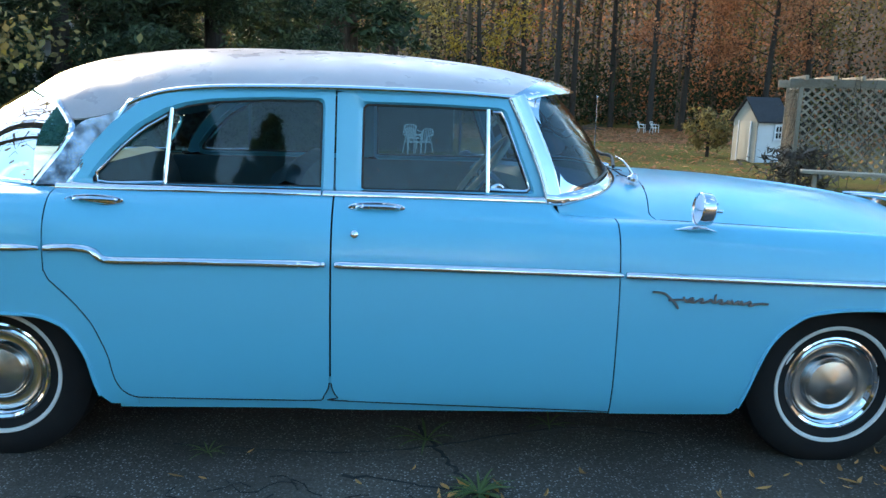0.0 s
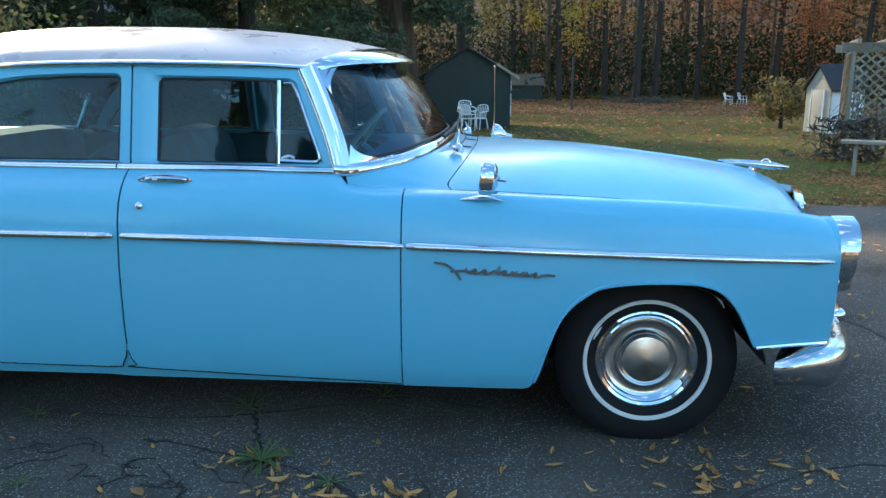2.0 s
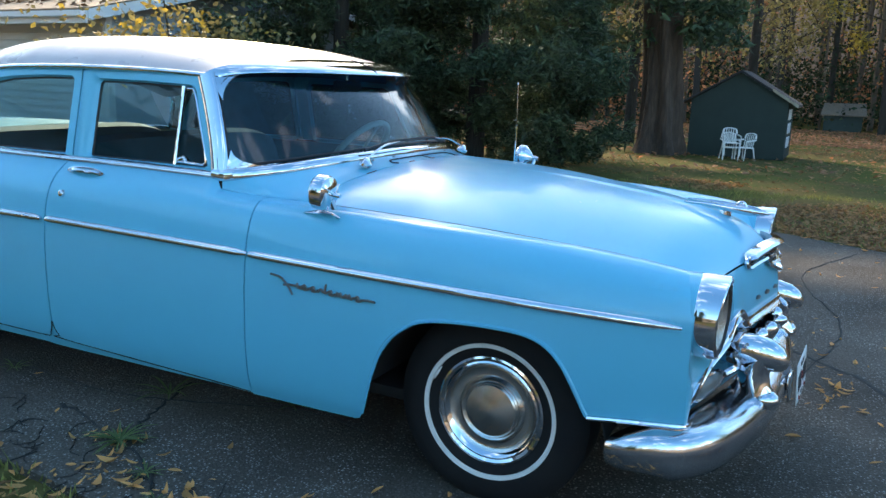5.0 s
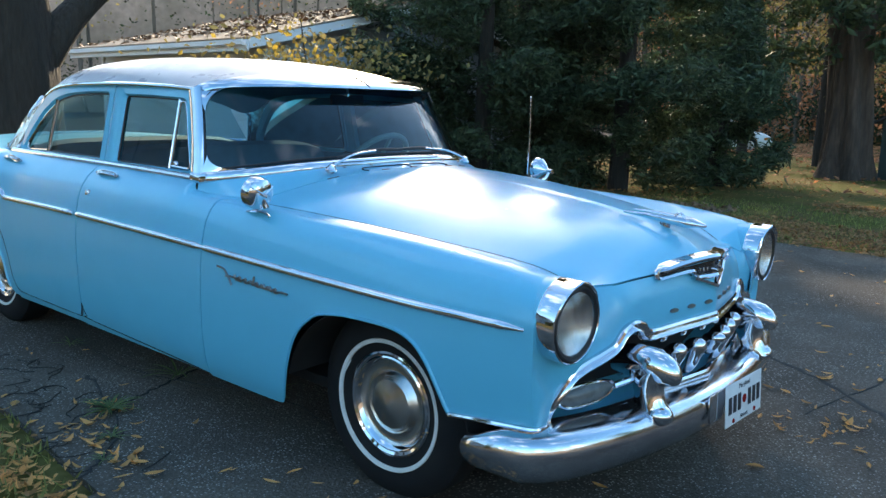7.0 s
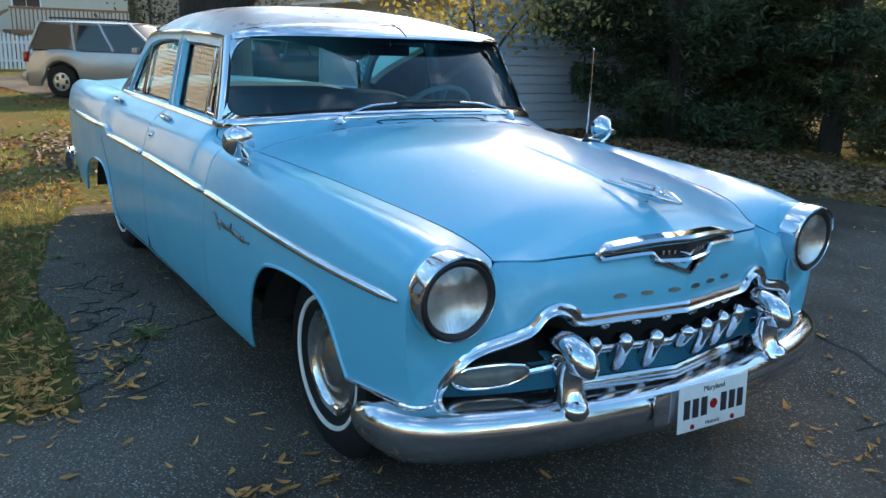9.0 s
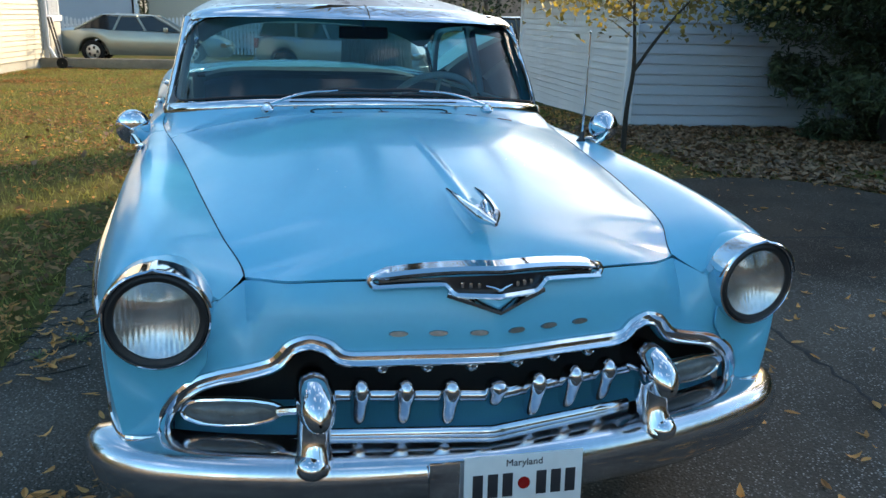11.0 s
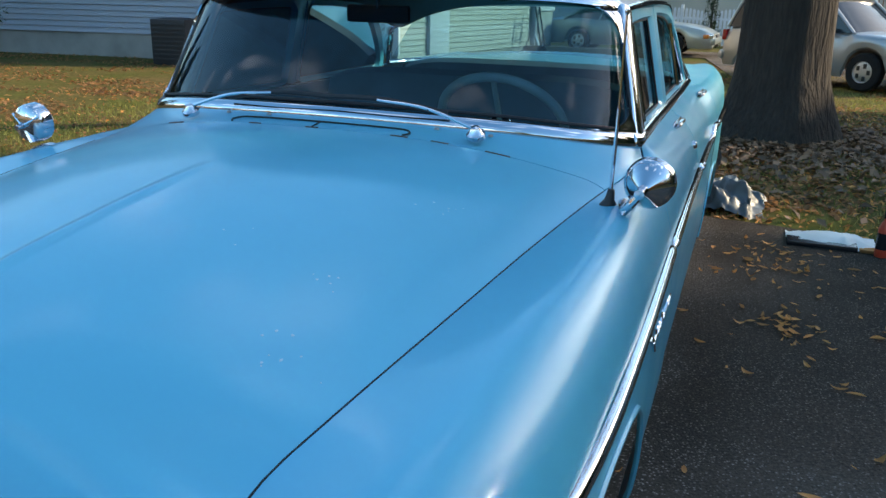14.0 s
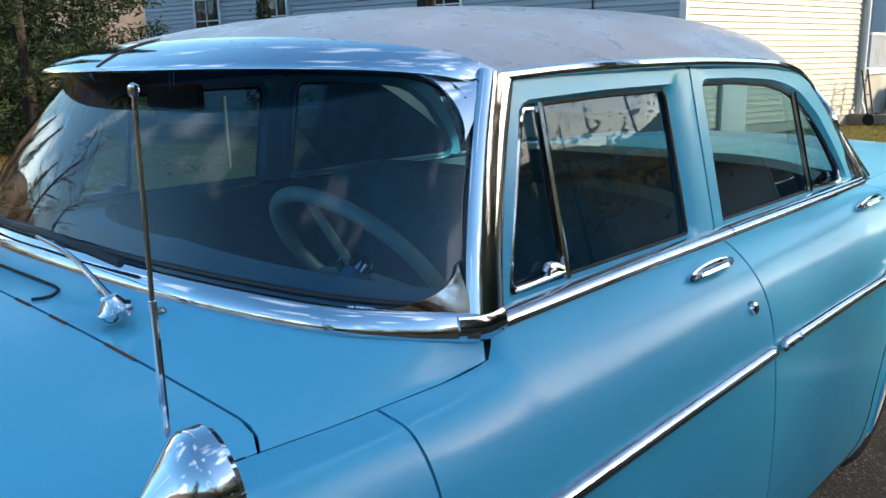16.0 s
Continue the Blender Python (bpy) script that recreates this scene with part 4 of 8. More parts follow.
# cowl between hood and windshield
WS_BASE = smooth_line([(-1.13, -0.85, 1.034), (-1.04, -0.80, 1.047), (-0.94, -0.70, 1.065), (-0.855, -0.50, 1.086), (-0.815, -0.25, 1.096), (-0.80, 0, 1.10), (-0.815, 0.25, 1.096), (-0.855, 0.50, 1.086), (-0.94, 0.70, 1.065), (-1.04, 0.80, 1.047), (-1.13, 0.85, 1.034)], 81)
rows = []
for k, p in enumerate(WS_BASE):
    w = -1 + 2 * k / 80
    h = np.array(hood_point(0, np.clip(w / 0.9, -1, 1))) - [0.005, 0, 0]
    if abs(w) > 0.9:
        t = (abs(w) - 0.9) / 0.1
        h = side_points(h[0] - (1.12 + h[0]) * t, [8.0], math.copysign(1, w))[0] - [0, math.copysign(0.003, w), 0]
    s = np.linspace(0, 1, 9)[:, None]
    q = h + (p - h) * s
    q[:, 2] = h[2] + (p[2] - h[2]) * s[:, 0] ** 1.45
    rows.append(q)
cowl = sheet("cowl", rows, PAINT, car, flip=False, thick=0.006)
COWL = np.array(rows)


def on_cowl(w, s):
    """The cowl's surface; w -1 to 1 across, s 0 at the hood to 1 at the glass."""
    i, j = (w + 1) * 40, s * 8
    i0, j0 = min(int(i), 79), min(int(j), 7)
    u, v = i - i0, j - j0
    return (COWL[i0, j0] * (1 - u) + COWL[i0 + 1, j0] * u) * (1 - v) + (COWL[i0, j0 + 1] * (1 - u) + COWL[i0 + 1, j0 + 1] * u) * v + [0, 0, 0.0022]


vent = [on_cowl(w, s) for w, s in [(-0.30, 0.06), (-0.31, 0.22), (-0.29, 0.38)] + [(w, 0.42) for w in np.linspace(-0.26, 0.26, 15)] + [(0.29, 0.38), (0.31, 0.22), (0.30, 0.06)]]
sweep("cowl_vent_gap", smooth_line(vent, 70), ring_section(0.0028, 6), BLACK, cowl, "dark rust-edged gap of the cowl vent")
tube("cowl_vent_split", [on_cowl(0, s) for s in np.linspace(0.04, 0.42, 6)], 0.0022, BLACK, cowl, n=5)
for w in (-0.36, -0.2, 0.36, 0.52):
    lathe("washer_jet", [(0, 0.006), (0.006, 0.005), (0.008, 0.0)], BADGE, cowl, m=to_axis(on_cowl(w, 0.62), (0, 0, 1)), n=10)

for w0, w1 in ((0.30, 0.36), (0.44, 0.50), (0.62, 0.70), (-0.25, -0.2), (-0.62, -0.55), (-0.02, 0.03)):
    sweep("edge_rust", [np.array(hood_point(0, w)) + [-0.001, 0, 0.0005] for w in np.linspace(w0, w1, 8)], ring_section(0.0026, 6), RUSTED, hood, "rust along the hood's rear edge")
# windshield with its chrome surround and brow
WS_TOP = smooth_line([(-1.278, -0.752, 1.400), (-1.225, -0.71, 1.424), (-1.165, -0.60, 1.442), (-1.11, -0.40, 1.455), (-1.085, -0.2, 1.460), (-1.08, 0, 1.462), (-1.085, 0.2, 1.460), (-1.11, 0.40, 1.455), (-1.165, 0.60, 1.442), (-1.225, 0.71, 1.424), (-1.278, 0.752, 1.400)], 81)
rows = []
for b, t in zip(WS_BASE, WS_TOP):
    s = np.linspace(0, 1, 14)[:, None]
    q = b + (t - b) * s
    q[:, 0] += 0.035 * np.sin(np.pi * s[:, 0]) * (1 - 0.6 * (abs(b[1]) / 0.85) ** 2)
    rows.append(q)
WS = np.array(rows)
windshield = sheet("windshield", WS[1:-1], SHIELD, car, "curved tinted windshield", flip=False)
windshield.visible_shadow = False
sweep("windshield_base_moulding", WS_BASE + [0.01, 0, 0.004], ring_section(0.012, 12, 0.024), CHROME, windshield, up=(-0.7, 0, 0.7))
seal_b = WS[:, 1]
sweep("windshield_seal", seal_b + [0.004, 0, 0.004], ring_section(0.005, 6), SEAL, windshield)
for side in (-1, 1):
    k = 80 if side > 0 else 0
    pillar = smooth_line([WS[k, 0] + [0.0, 0, -0.005], WS[k, 4], WS[k, 9], WS[k, 13] + [0, 0, 0.01]], 30)
    sweep("belt_joint", smooth_line([(-1.085, side * 0.838, 1.040), (-1.13, side * 0.853, 1.036), (-1.172, side * 0.856, 1.040)], 10), ring_section(0.012, 10, 0.021), CHROME, windshield)
    sweep("pillar_moulding", pillar - [0.008, 0, 0], [(-0.034, -0.014), (-0.036, 0.004), (-0.030, 0.010), (-0.012, 0.013), (0.010, 0.013), (0.028, 0.010), (0.034, 0.004), (0.032, -0.014)], CHROME, windshield, up=(0.3, side * 1.0, 0))
    ip = smooth_line([WS[k - 1 * side, 0], WS[k - 1 * side, 6], WS[k - 1 * side, 10], WS[k - 3 * side, 12], WS[k - 8 * side, 13]], 24)
    sweep("pillar_seal", ip + [0.003, 0, 0], ring_section(0.006, 6), SEAL, windshield, up=(0.3, side * 1.0, 0))
# rounded lower corners of the glass opening
def on_glass(i, j):
    i0, j0 = min(int(i), 79), min(int(j), 12)
    u, v = i - i0, j - j0
    return (WS[i0, j0] * (1 - u) + WS[i0 + 1, j0] * u) * (1 - v) + (WS[i0, j0 + 1] * (1 - u) + WS[i0 + 1, j0 + 1] * u) * v


for side in (-1, 1):
    k = 80 if side > 0 else 0
    arc = [on_glass(k - side * (1.5 + 7 * (1 - math.sin(q))), 0.6 + 2.6 * (1 - math.cos(q))) for q in np.linspace(0, math.pi / 2, 12)]
    lift = np.array([0.010, side * 0.004, 0.004])
    V = [p + lift for p in arc] + [WS[k, 0] + lift]
    solid("corner_gusset", V, [((q, q + 1, 12) if side < 0 else (q + 1, q, 12)) for q in range(11)], CHROME, windshield, "", True, 0.006)
    arc = [on_glass(k - side * (1.5 + 8 * (1 - math.sin(q))), 12.8 - 3.4 * (1 - math.cos(q))) for q in np.linspace(0, math.pi / 2, 12)]
    V = [p + lift for p in arc] + [WS[k, 13] + lift]
    solid("corner_gusset", V, [((q + 1, q, 12) if side < 0 else (q, q + 1, 12)) for q in range(11)], CHROME, windshield, "", True, 0.006)
# brow
rows = []
for k, t in enumerate(WS_TOP):
    w = abs(t[1]) / 0.752
    d = 0.115 * (1 - w**3) + 0.012
    tip = t + [d * 0.95, 0, -0.022 * (1 - w**2) - 0.002]
    back = t + [-0.02, 0, 0.030 - 0.012 * w**4]
    mid = (tip + back) / 2 + [0.01, 0, 0.016 * (1 - w**4)]
    s = np.linspace(0, 1, 8)[:, None]
    top = (1 - s) ** 2 * back + 2 * s * (1 - s) * mid + s * s * tip
    rows.append(np.vstack([top, [tip + [0.002, 0, -0.006], tip + [-0.01, 0, -0.010], t + [-0.0, 0, -0.004]]]))
brow = sheet("windshield_brow", rows, CHROME, car, "chrome visor brow over the windshield", flip=True, angle=50)
tube("brow_seam", [r + [0, 0, 0.0015] for r in rows[40][:8]], 0.0022, BLACK, brow, n=5)
sweep("header_seal", WS_TOP - [0.002, 0, 0.012], ring_section(0.012, 6), SEAL, brow)

# roof
EDGE = pchip(np.arange(9), [(-1.285, 0.748, 1.412), (-1.528, 0.757, 1.424), (-1.946, 0.762, 1.430), (-2.362, 0.758, 1.422), (-2.57, 0.752, 1.402), (-2.70, 0.748, 1.362), (-2.80, 0.748, 1.308), (-2.93, 0.725, 1.285), (-3.02, 0.64, 1.335)])
MID = pchip(np.arange(9), [(-1.085, 0, 1.490), (-1.38, 0, 1.543), (-1.85, 0, 1.580), (-2.30, 0, 1.586), (-2.62, 0, 1.575), (-2.84, 0, 1.553), (-3.03, 0, 1.517), (-3.18, 0, 1.466), (-3.31, 0, 1.39)])
rows = []
for s in np.linspace(0, 8, 60):
    e, c = EDGE([s])[0], MID([s])[0]
    r = []
    for w in np.linspace(-1, 1, 49):
        a = abs(w)
        r.append((c[0] + (e[0] - c[0]) * a**2.2, e[1] * w * (1 - 0.0 * a), c[2] - (c[2] - e[2]) * (0.55 * a**2.2 + 0.45 * a**6)))
    rows.append(r)
roof = sheet("roof", rows, ROOF_PAINT, car, "faded white steel roof", flip=True, thick=0.01)
for side in (-1, 1):
    drip = np.array([EDGE([s])[0] for s in np.linspace(0, 5.2, 50)]) * [1, side, 1] + [0, side * 0.006, -0.004]
    tail = smooth_line([drip[-1], (-2.815, side * 0.785, 1.21), (-2.895, side * 0.82, 1.10), (-2.93, side * 0.842, 1.052)], 20)
    sweep("drip_rail", np.vstack([drip, tail[1:]]), ring_section(0.010, 8), CHROME, roof, "chrome drip rail")
    # pillar panel as a band from the drip rail to the back window
    front = smooth_line([(-2.66, side * 0.752, 1.364), (-2.76, side * 0.768, 1.272), (-2.86, side * 0.802, 1.158), (-2.935, side * 0.845, 1.050)], 20)
    back = smooth_line([(-2.80, side * 0.752, 1.306), (-2.90, side * 0.748, 1.268), (-2.95, side * 0.775, 1.19), (-3.045, side * 0.835, 1.048)], 20)
    s = np.linspace(0, 1, 8)[:, None]
    sheet("pillar_sweep", [f + (g - f) * s + [0, 0, 0] for f, g in zip(front, back)], STEEL, roof, "scratched stainless rear pillar panel", flip=side > 0, thick=0.008)
    sweep("back_window_moulding", smooth_line([(-3.045, side * 0.835, 1.053), (-2.953, side * 0.772, 1.19), (-2.935, side * 0.745, 1.255), (-3.02, side * 0.64, 1.34)], 30), ring_section(0.014, 8), CHROME, roof)

# back window, rear deck and tail
TOPR = smooth_line([(-3.02, -0.64, 1.335), (-3.2, -0.45, 1.375), (-3.3, -0.2, 1.39), (-3.33, 0, 1.39), (-3.3, 0.2, 1.39), (-3.2, 0.45, 1.375), (-3.02, 0.64, 1.335)], 41)
BASER = smooth_line([(-3.05, -0.83, 1.052), (-3.35, -0.70, 1.055), (-3.58, -0.45, 1.06), (-3.66, 0, 1.062), (-3.58, 0.45, 1.06), (-3.35, 0.70, 1.055), (-3.05, 0.83, 1.052)], 41)
s = np.linspace(0, 1, 10)[:, None]
backglass = sheet("back_window", [a + (b - a) * s + [-0.03, 0, 0.02] * np.sin(np.pi * s) for a, b in zip(TOPR, BASER)], GLASS, car, "curved tinted back window", flip=True)
backglass.visible_shadow = False
sweep("back_window_base", BASER, ring_section(0.013, 8), CHROME, backglass)
rows = []
for x in np.linspace(-3.06, -4.62, 40):
    e = side_points(x, [8.0], 1)[0]
    rows.append([(x, e[1] * w, e[2] + (0.055 - 0.09 * max(0, (-x - 3.9) / 0.72) ** 2) * (1 - w * w) - 0.004) for w in np.linspace(-1, 1, 25)])
sheet("rear_deck", rows, PAINT, car, thick=0.006)
rows = []
for z in np.linspace(0.40, 1.0, 14):
    e = on_side(-4.615, min(z, 0.995), 1)
    rows.append([(-4.615 - 0.05 * (1 - w * w), e[1] * w, z) for w in np.linspace(-1, 1, 21)])
sheet("tail_panel", rows, PAINT, car, thick=0.006)
rb = smooth_line([(-4.35, 0.99, 0.42), (-4.58, 0.96, 0.42), (-4.70, 0.80, 0.42), (-4.76, 0.4, 0.42), (-4.77, 0, 0.42), (-4.76, -0.4, 0.42), (-4.70, -0.80, 0.42), (-4.58, -0.96, 0.42), (-4.35, -0.99, 0.42)], 60)
sweep("rear_bumper", rb, ring_section(0.03, 12, 0.075), CHROME, car, "chrome rear bumper")
for side in (-1, 1):
    for z in (0.66, 0.76, 0.86):
        lathe("tail_lamp", [(0, 0.035), (0.028, 0.025), (0.04, 0.0), (0.048, -0.002), (0.048, -0.03)], TAIL_RED if z != 0.76 else CLEAR, SIDES[side][3], "round chrome-rimmed tail lamp", m=to_axis((-4.63, side * 0.86, z), (-1, side * 0.15, 0)), n=20)


# door window frames, glass and vent bars
def upper(x, z, side, inset=0.0):
    """The leaning plane of the side windows."""
    t = (z - 1.04) / 0.385
    y = 0.842 - 0.085 * t
    return np.array([x, side * (y - inset), z])


REAR_OUT = [(-1.963, 1.044), (-1.962, 1.422), (-2.30, 1.421), (-2.48, 1.410), (-2.58, 1.392), (-2.67, 1.360), (-2.775, 1.278), (-2.85, 1.192), (-2.905, 1.11), (-2.928, 1.046)]
REAR_IN = [(-2.012, 1.062), (-2.010, 1.362), (-2.02, 1.376), (-2.2, 1.374), (-2.40, 1.362), (-2.50, 1.345), (-2.567, 1.322), (-2.667, 1.265), (-2.766, 1.171), (-2.815, 1.11), (-2.846, 1.068), (-2.835, 1.062)]
FRONT_OUT = [(-1.956, 1.044), (-1.955, 1.418), (-1.6, 1.414), (-1.295, 1.404), (-1.282, 1.392), (-1.228, 1.25), (-1.156, 1.044)]
FRONT_IN = [(-1.858, 1.058), (-1.857, 1.354), (-1.845, 1.368), (-1.6, 1.366), (-1.36, 1.358), (-1.336, 1.346), (-1.285, 1.205), (-1.229, 1.064), (-1.24, 1.058)]


def match(outer, inner, n=96):
    """Equal-count loops whose points face one another."""
    o = resample_loop(np.array(outer), 4 * n)
    i = resample_loop(np.array(inner), n)
    c = i.mean(0)
    res = []
    ao = np.arctan2(o[:, 1] - c[1], (o[:, 0] - c[0]) * 0.5)
    for p in i:
        a = math.atan2(p[1] - c[1], (p[0] - c[0]) * 0.5)
        d = np.abs(np.angle(np.exp(1j * (ao - a))))
        res.append(o[int(np.argmin(d))])
    return np.array(res), i


for side in (-1, 1):
    fender, door, rdoor, quarter = SIDES[side]
    for owner, out, inn in ((door, FRONT_OUT, FRONT_IN), (rdoor, REAR_OUT, REAR_IN)):
        area = sum(p[0] * q[1] - q[0] * p[1] for p, q in zip(inn, inn[1:] + inn[:1]))
        o, i = match(out, inn if area > 0 else inn[::-1])
        k = len(o)
        mid = o * 0.25 + i * 0.75
        O = [upper(x, z, side, 0.004) for x, z in o]
        M = [upper(x, z, side, 0.0) for x, z in mid]
        I = [upper(x, z, side, 0.020) for x, z in i]
        verts = O + M + I
        faces = []
        for a in range(k):
            b = (a + 1) % k
            for q in (0, k):
                faces.append((q + a, q + b, q + k + b, q + k + a) if side < 0 else (q + a, q + k + a, q + k + b, q + b))
        solid("window_frame", verts, faces, PAINT, owner, "", True, 0.03, 50)
        sweep("window_seal", [upper(x, z, side, 0.020) for x, z in i], ring_section(0.005, 6), SEAL, owner, up=(0, side, 0), closed=True)
        g = [upper(x, z, side, 0.026) for x, z in i]
        c = np.mean(g, 0)
        pane = solid("window_pane", list(g) + [c], [((a, (a + 1) % k, k) if side < 0 else (a, k, (a + 1) % k)) for a in range(k)], GLASS, owner, "tinted side glass", False)
        pane.visible_shadow = False
    def bar(name, pts, owner, r=0.007):
        return sweep(name, smooth_line([upper(x, z, side, 0.012) for x, z in pts], 16), ring_section(r, 8), CHROME, owner, up=(0.1, side, 0))
    vb = bar("vent_post", [(-1.390, 1.056), (-1.392, 1.362)], door, 0.009)
    bar("vent_frame", [(-1.382, 1.07), (-1.25, 1.066), (-1.232, 1.075), (-1.285, 1.215), (-1.338, 1.345), (-1.375, 1.352)], door, 0.006)
    bar("vent_latch", [(-1.378, 1.075), (-1.35, 1.085), (-1.33, 1.074)], door, 0.009)
    bar("quarter_post", [(-2.580, 1.062), (-2.560, 1.336)], rdoor, 0.009)
    bar("quarter_frame", [(-2.572, 1.068), (-2.825, 1.068), (-2.775, 1.150), (-2.675, 1.245), (-2.575, 1.308)], rdoor, 0.006)
    # round mirror on the fender
    base = np.array([-0.585, side * 0.925, 0.944]) if side < 0 else np.array([-0.555, 0.895, 0.963])
    hc = np.array([-0.585, side * 0.945, 1.027])
    mir = sweep("wing_mirror", smooth_line([base + [-0.115, 0, 0.004], base + [-0.05, 0, 0.010], base + [0.0, 0, 0.010], base + [0.04, side * 0.005, 0.0]], 20), ring_section(0.020, 10, 0.009), CHROME, car, "round chrome mirror on a fender stalk", scale=np.r_[np.linspace(0.15, 1, 8), np.linspace(1, 0.15, 12)])
    axis = Vector((1, -0.12 if side > 0 else 0.01, -0.10)).normalized()
    apex = hc + np.array(axis) * 0.075
    if side > 0:
        tube("mirror_stalk", [base + [0.015, 0, 0.0], (base + apex) / 2 + [0.012, 0, -0.004], apex - np.array(axis) * 0.008], 0.010, CHROME, mir)
    else:
        tube("mirror_stalk", [base + [0.012, 0, 0.0], base + [0.012, 0, 0.03], hc + [0.010, 0, -0.02]], 0.011, CHROME, mir)
        tube("mirror_knob", [hc + np.array(axis) * 0.015, hc + np.array(axis) * 0.05], 0.008, CHROME, mir)
    mm = to_axis(hc, axis)
    shell = [(0.0, 0.090), (0.012, 0.089), (0.0135, 0.055), (0.018, 0.050), (0.040, 0.028), (0.058, 0.008), (0.0605, -0.002), (0.061, -0.020), (0.057, -0.026), (0.054, -0.02)] if side > 0 else [(0.0, 0.022), (0.02, 0.021), (0.045, 0.014), (0.057, 0.004), (0.0605, -0.006), (0.061, -0.038), (0.057, -0.044), (0.054, -0.038)]
    lathe("mirror_shell", shell, CHROME, mir, m=mm, n=36)
    if side < 0:
        for q in (0.5, 2.6):
            tube("shell_brace", [mm @ Vector((0, 0, 0.026)), mm @ Vector((0.058 * math.cos(q), 0.058 * math.sin(q), 0.006))], 0.004, CHROME, mir, n=6)
    lathe("mirror_glass", [(0.055, -0.021 if side > 0 else -0.039), (0.0, -0.0205 if side > 0 else -0.0385)], CHROME, mir, m=mm, n=36)

# wipers
for y0, y1 in ((-0.452, -0.17), (0.465, 0.17)):
    piv = np.array([-0.735, y0, 1.085])
    w = lathe("wiper", [(0, 0.022), (0.012, 0.02), (0.02, 0.004), (0.026, 0.0), (0.026, -0.012)], CHROME, car, "chrome wiper arm resting on the windshield base", m=to_axis(piv, (0.35, 0, 1)), n=16)
    end = np.array([-0.745, y1, 1.155])
    knee = (piv + end) / 2 + np.array([0.0, 0, 0.022])
    tube("wiper_arm", [piv + [0, 0, 0.012], knee, end], 0.0055, CHROME, w, smooth_n=14, taper=0.6)
    dirn = 1 if y1 > y0 else -1
    tube("wiper_blade", [(-0.80, end[1] - dirn * 0.19, 1.125), (-0.765, end[1], 1.155), (-0.768, end[1] + dirn * 0.19, 1.152)], 0.0075, SEAL, w, smooth_n=12)

# aerial
ant = lathe("aerial", [(0, 0.05), (0.008, 0.045), (0.012, 0.02), (0.022, 0.006), (0.024, 0.0)], SEAL, car, "telescopic chrome aerial on the fender", m=to_axis((-0.605, 0.852, 0.956), (0, 0.1, 1)), n=18)
tube("mast", [(-0.605, 0.855, 0.98), (-0.602, 0.858, 1.20)], 0.0045, CHROME, ant)
tube("mast_tip", [(-0.602, 0.858, 1.20), (-0.605, 0.858, 1.41)], 0.0028, CHROME, ant)
lathe("aerial_tip", [(0, 0.008), (0.005, 0.005), (0.006, 0), (0.004, -0.006)], CHROME, ant, m=to_axis((-0.605, 0.858, 1.412), (0, 0, 1)), n=10)


# wheels
def wheel(at, side):
    m = to_axis(at, (0, side, 0))
    R = 0.349
    w = lathe("wheel", [(0.185, -0.09), (0.25, -0.10), (0.31, -0.095), (R - 0.008, -0.075), (R, -0.04), (R, 0.04), (R - 0.006, 0.07), (0.318, 0.092), (0.28, 0.104), (0.24, 0.103), (0.205, 0.092), (0.186, 0.08)], RUBBER, car, "whitewall tyre with stepped chrome hubcap", m=m, n=72)
    lathe("whitewall", [(0.241, 0.1035), (0.239, 0.107), (0.232, 0.1065), (0.226, 0.104), (0.224, 0.095)], WHITEWALL, w, "thin whitewall ring", m=m, n=72)
    cap = lathe("hubcap", [(0.0, 0.104), (0.01, 0.103), (0.05, 0.094), (0.088, 0.084), (0.093, 0.079), (0.097, 0.081), (0.102, 0.076), (0.107, 0.079), (0.113, 0.073), (0.12, 0.066), (0.135, 0.064), (0.150, 0.070), (0.162, 0.082), (0.168, 0.086), (0.174, 0.083), (0.184, 0.088), (0.190, 0.086), (0.193, 0.078), (0.193, 0.06)], BRUSHED, w, "stepped chrome hubcap", m=m, n=72)
    lathe("cap_ring", [(0.152, 0.0715), (0.163, 0.0845), (0.168, 0.088), (0.174, 0.085), (0.184, 0.0905), (0.1915, 0.088), (0.1945, 0.079)], CHROME, cap, m=m, n=72)
    lathe("brake_drum", [(0.0, -0.08), (0.16, -0.08), (0.185, -0.05), (0.185, 0.05)], BLACK, w, m=m, n=32)
    return w


for side in (-1, 1):
    for x in (0.01, -3.215):
        wheel((x, side * 0.765, 0.330 + (0.008 if x < -1 else 0)), side)

# pale scuff on the front tyre, and a rust spot on the roof's edge
sweep("tyre_scuff", [(0.01 + 0.219 * math.cos(a), -0.8705, 0.33 + 0.219 * math.sin(a)) for a in np.linspace(radians(143), radians(158), 10)], ring_section(0.005, 6, 0.002), WHITEWALL, car, "pale scuff on the tyre wall", up=(0, -1, 0), scale=np.r_[np.linspace(0.3, 1, 5), np.linspace(1, 0.4, 5)])
lathe("rust_spot", [(0, 0.004), (0.012, 0.003), (0.022, 0.001), (0.026, -0.002)], RUSTED, roof, "small rust spot", m=to_axis((-2.03, -0.742, 1.438), (0, -0.5, 1)), n=14)

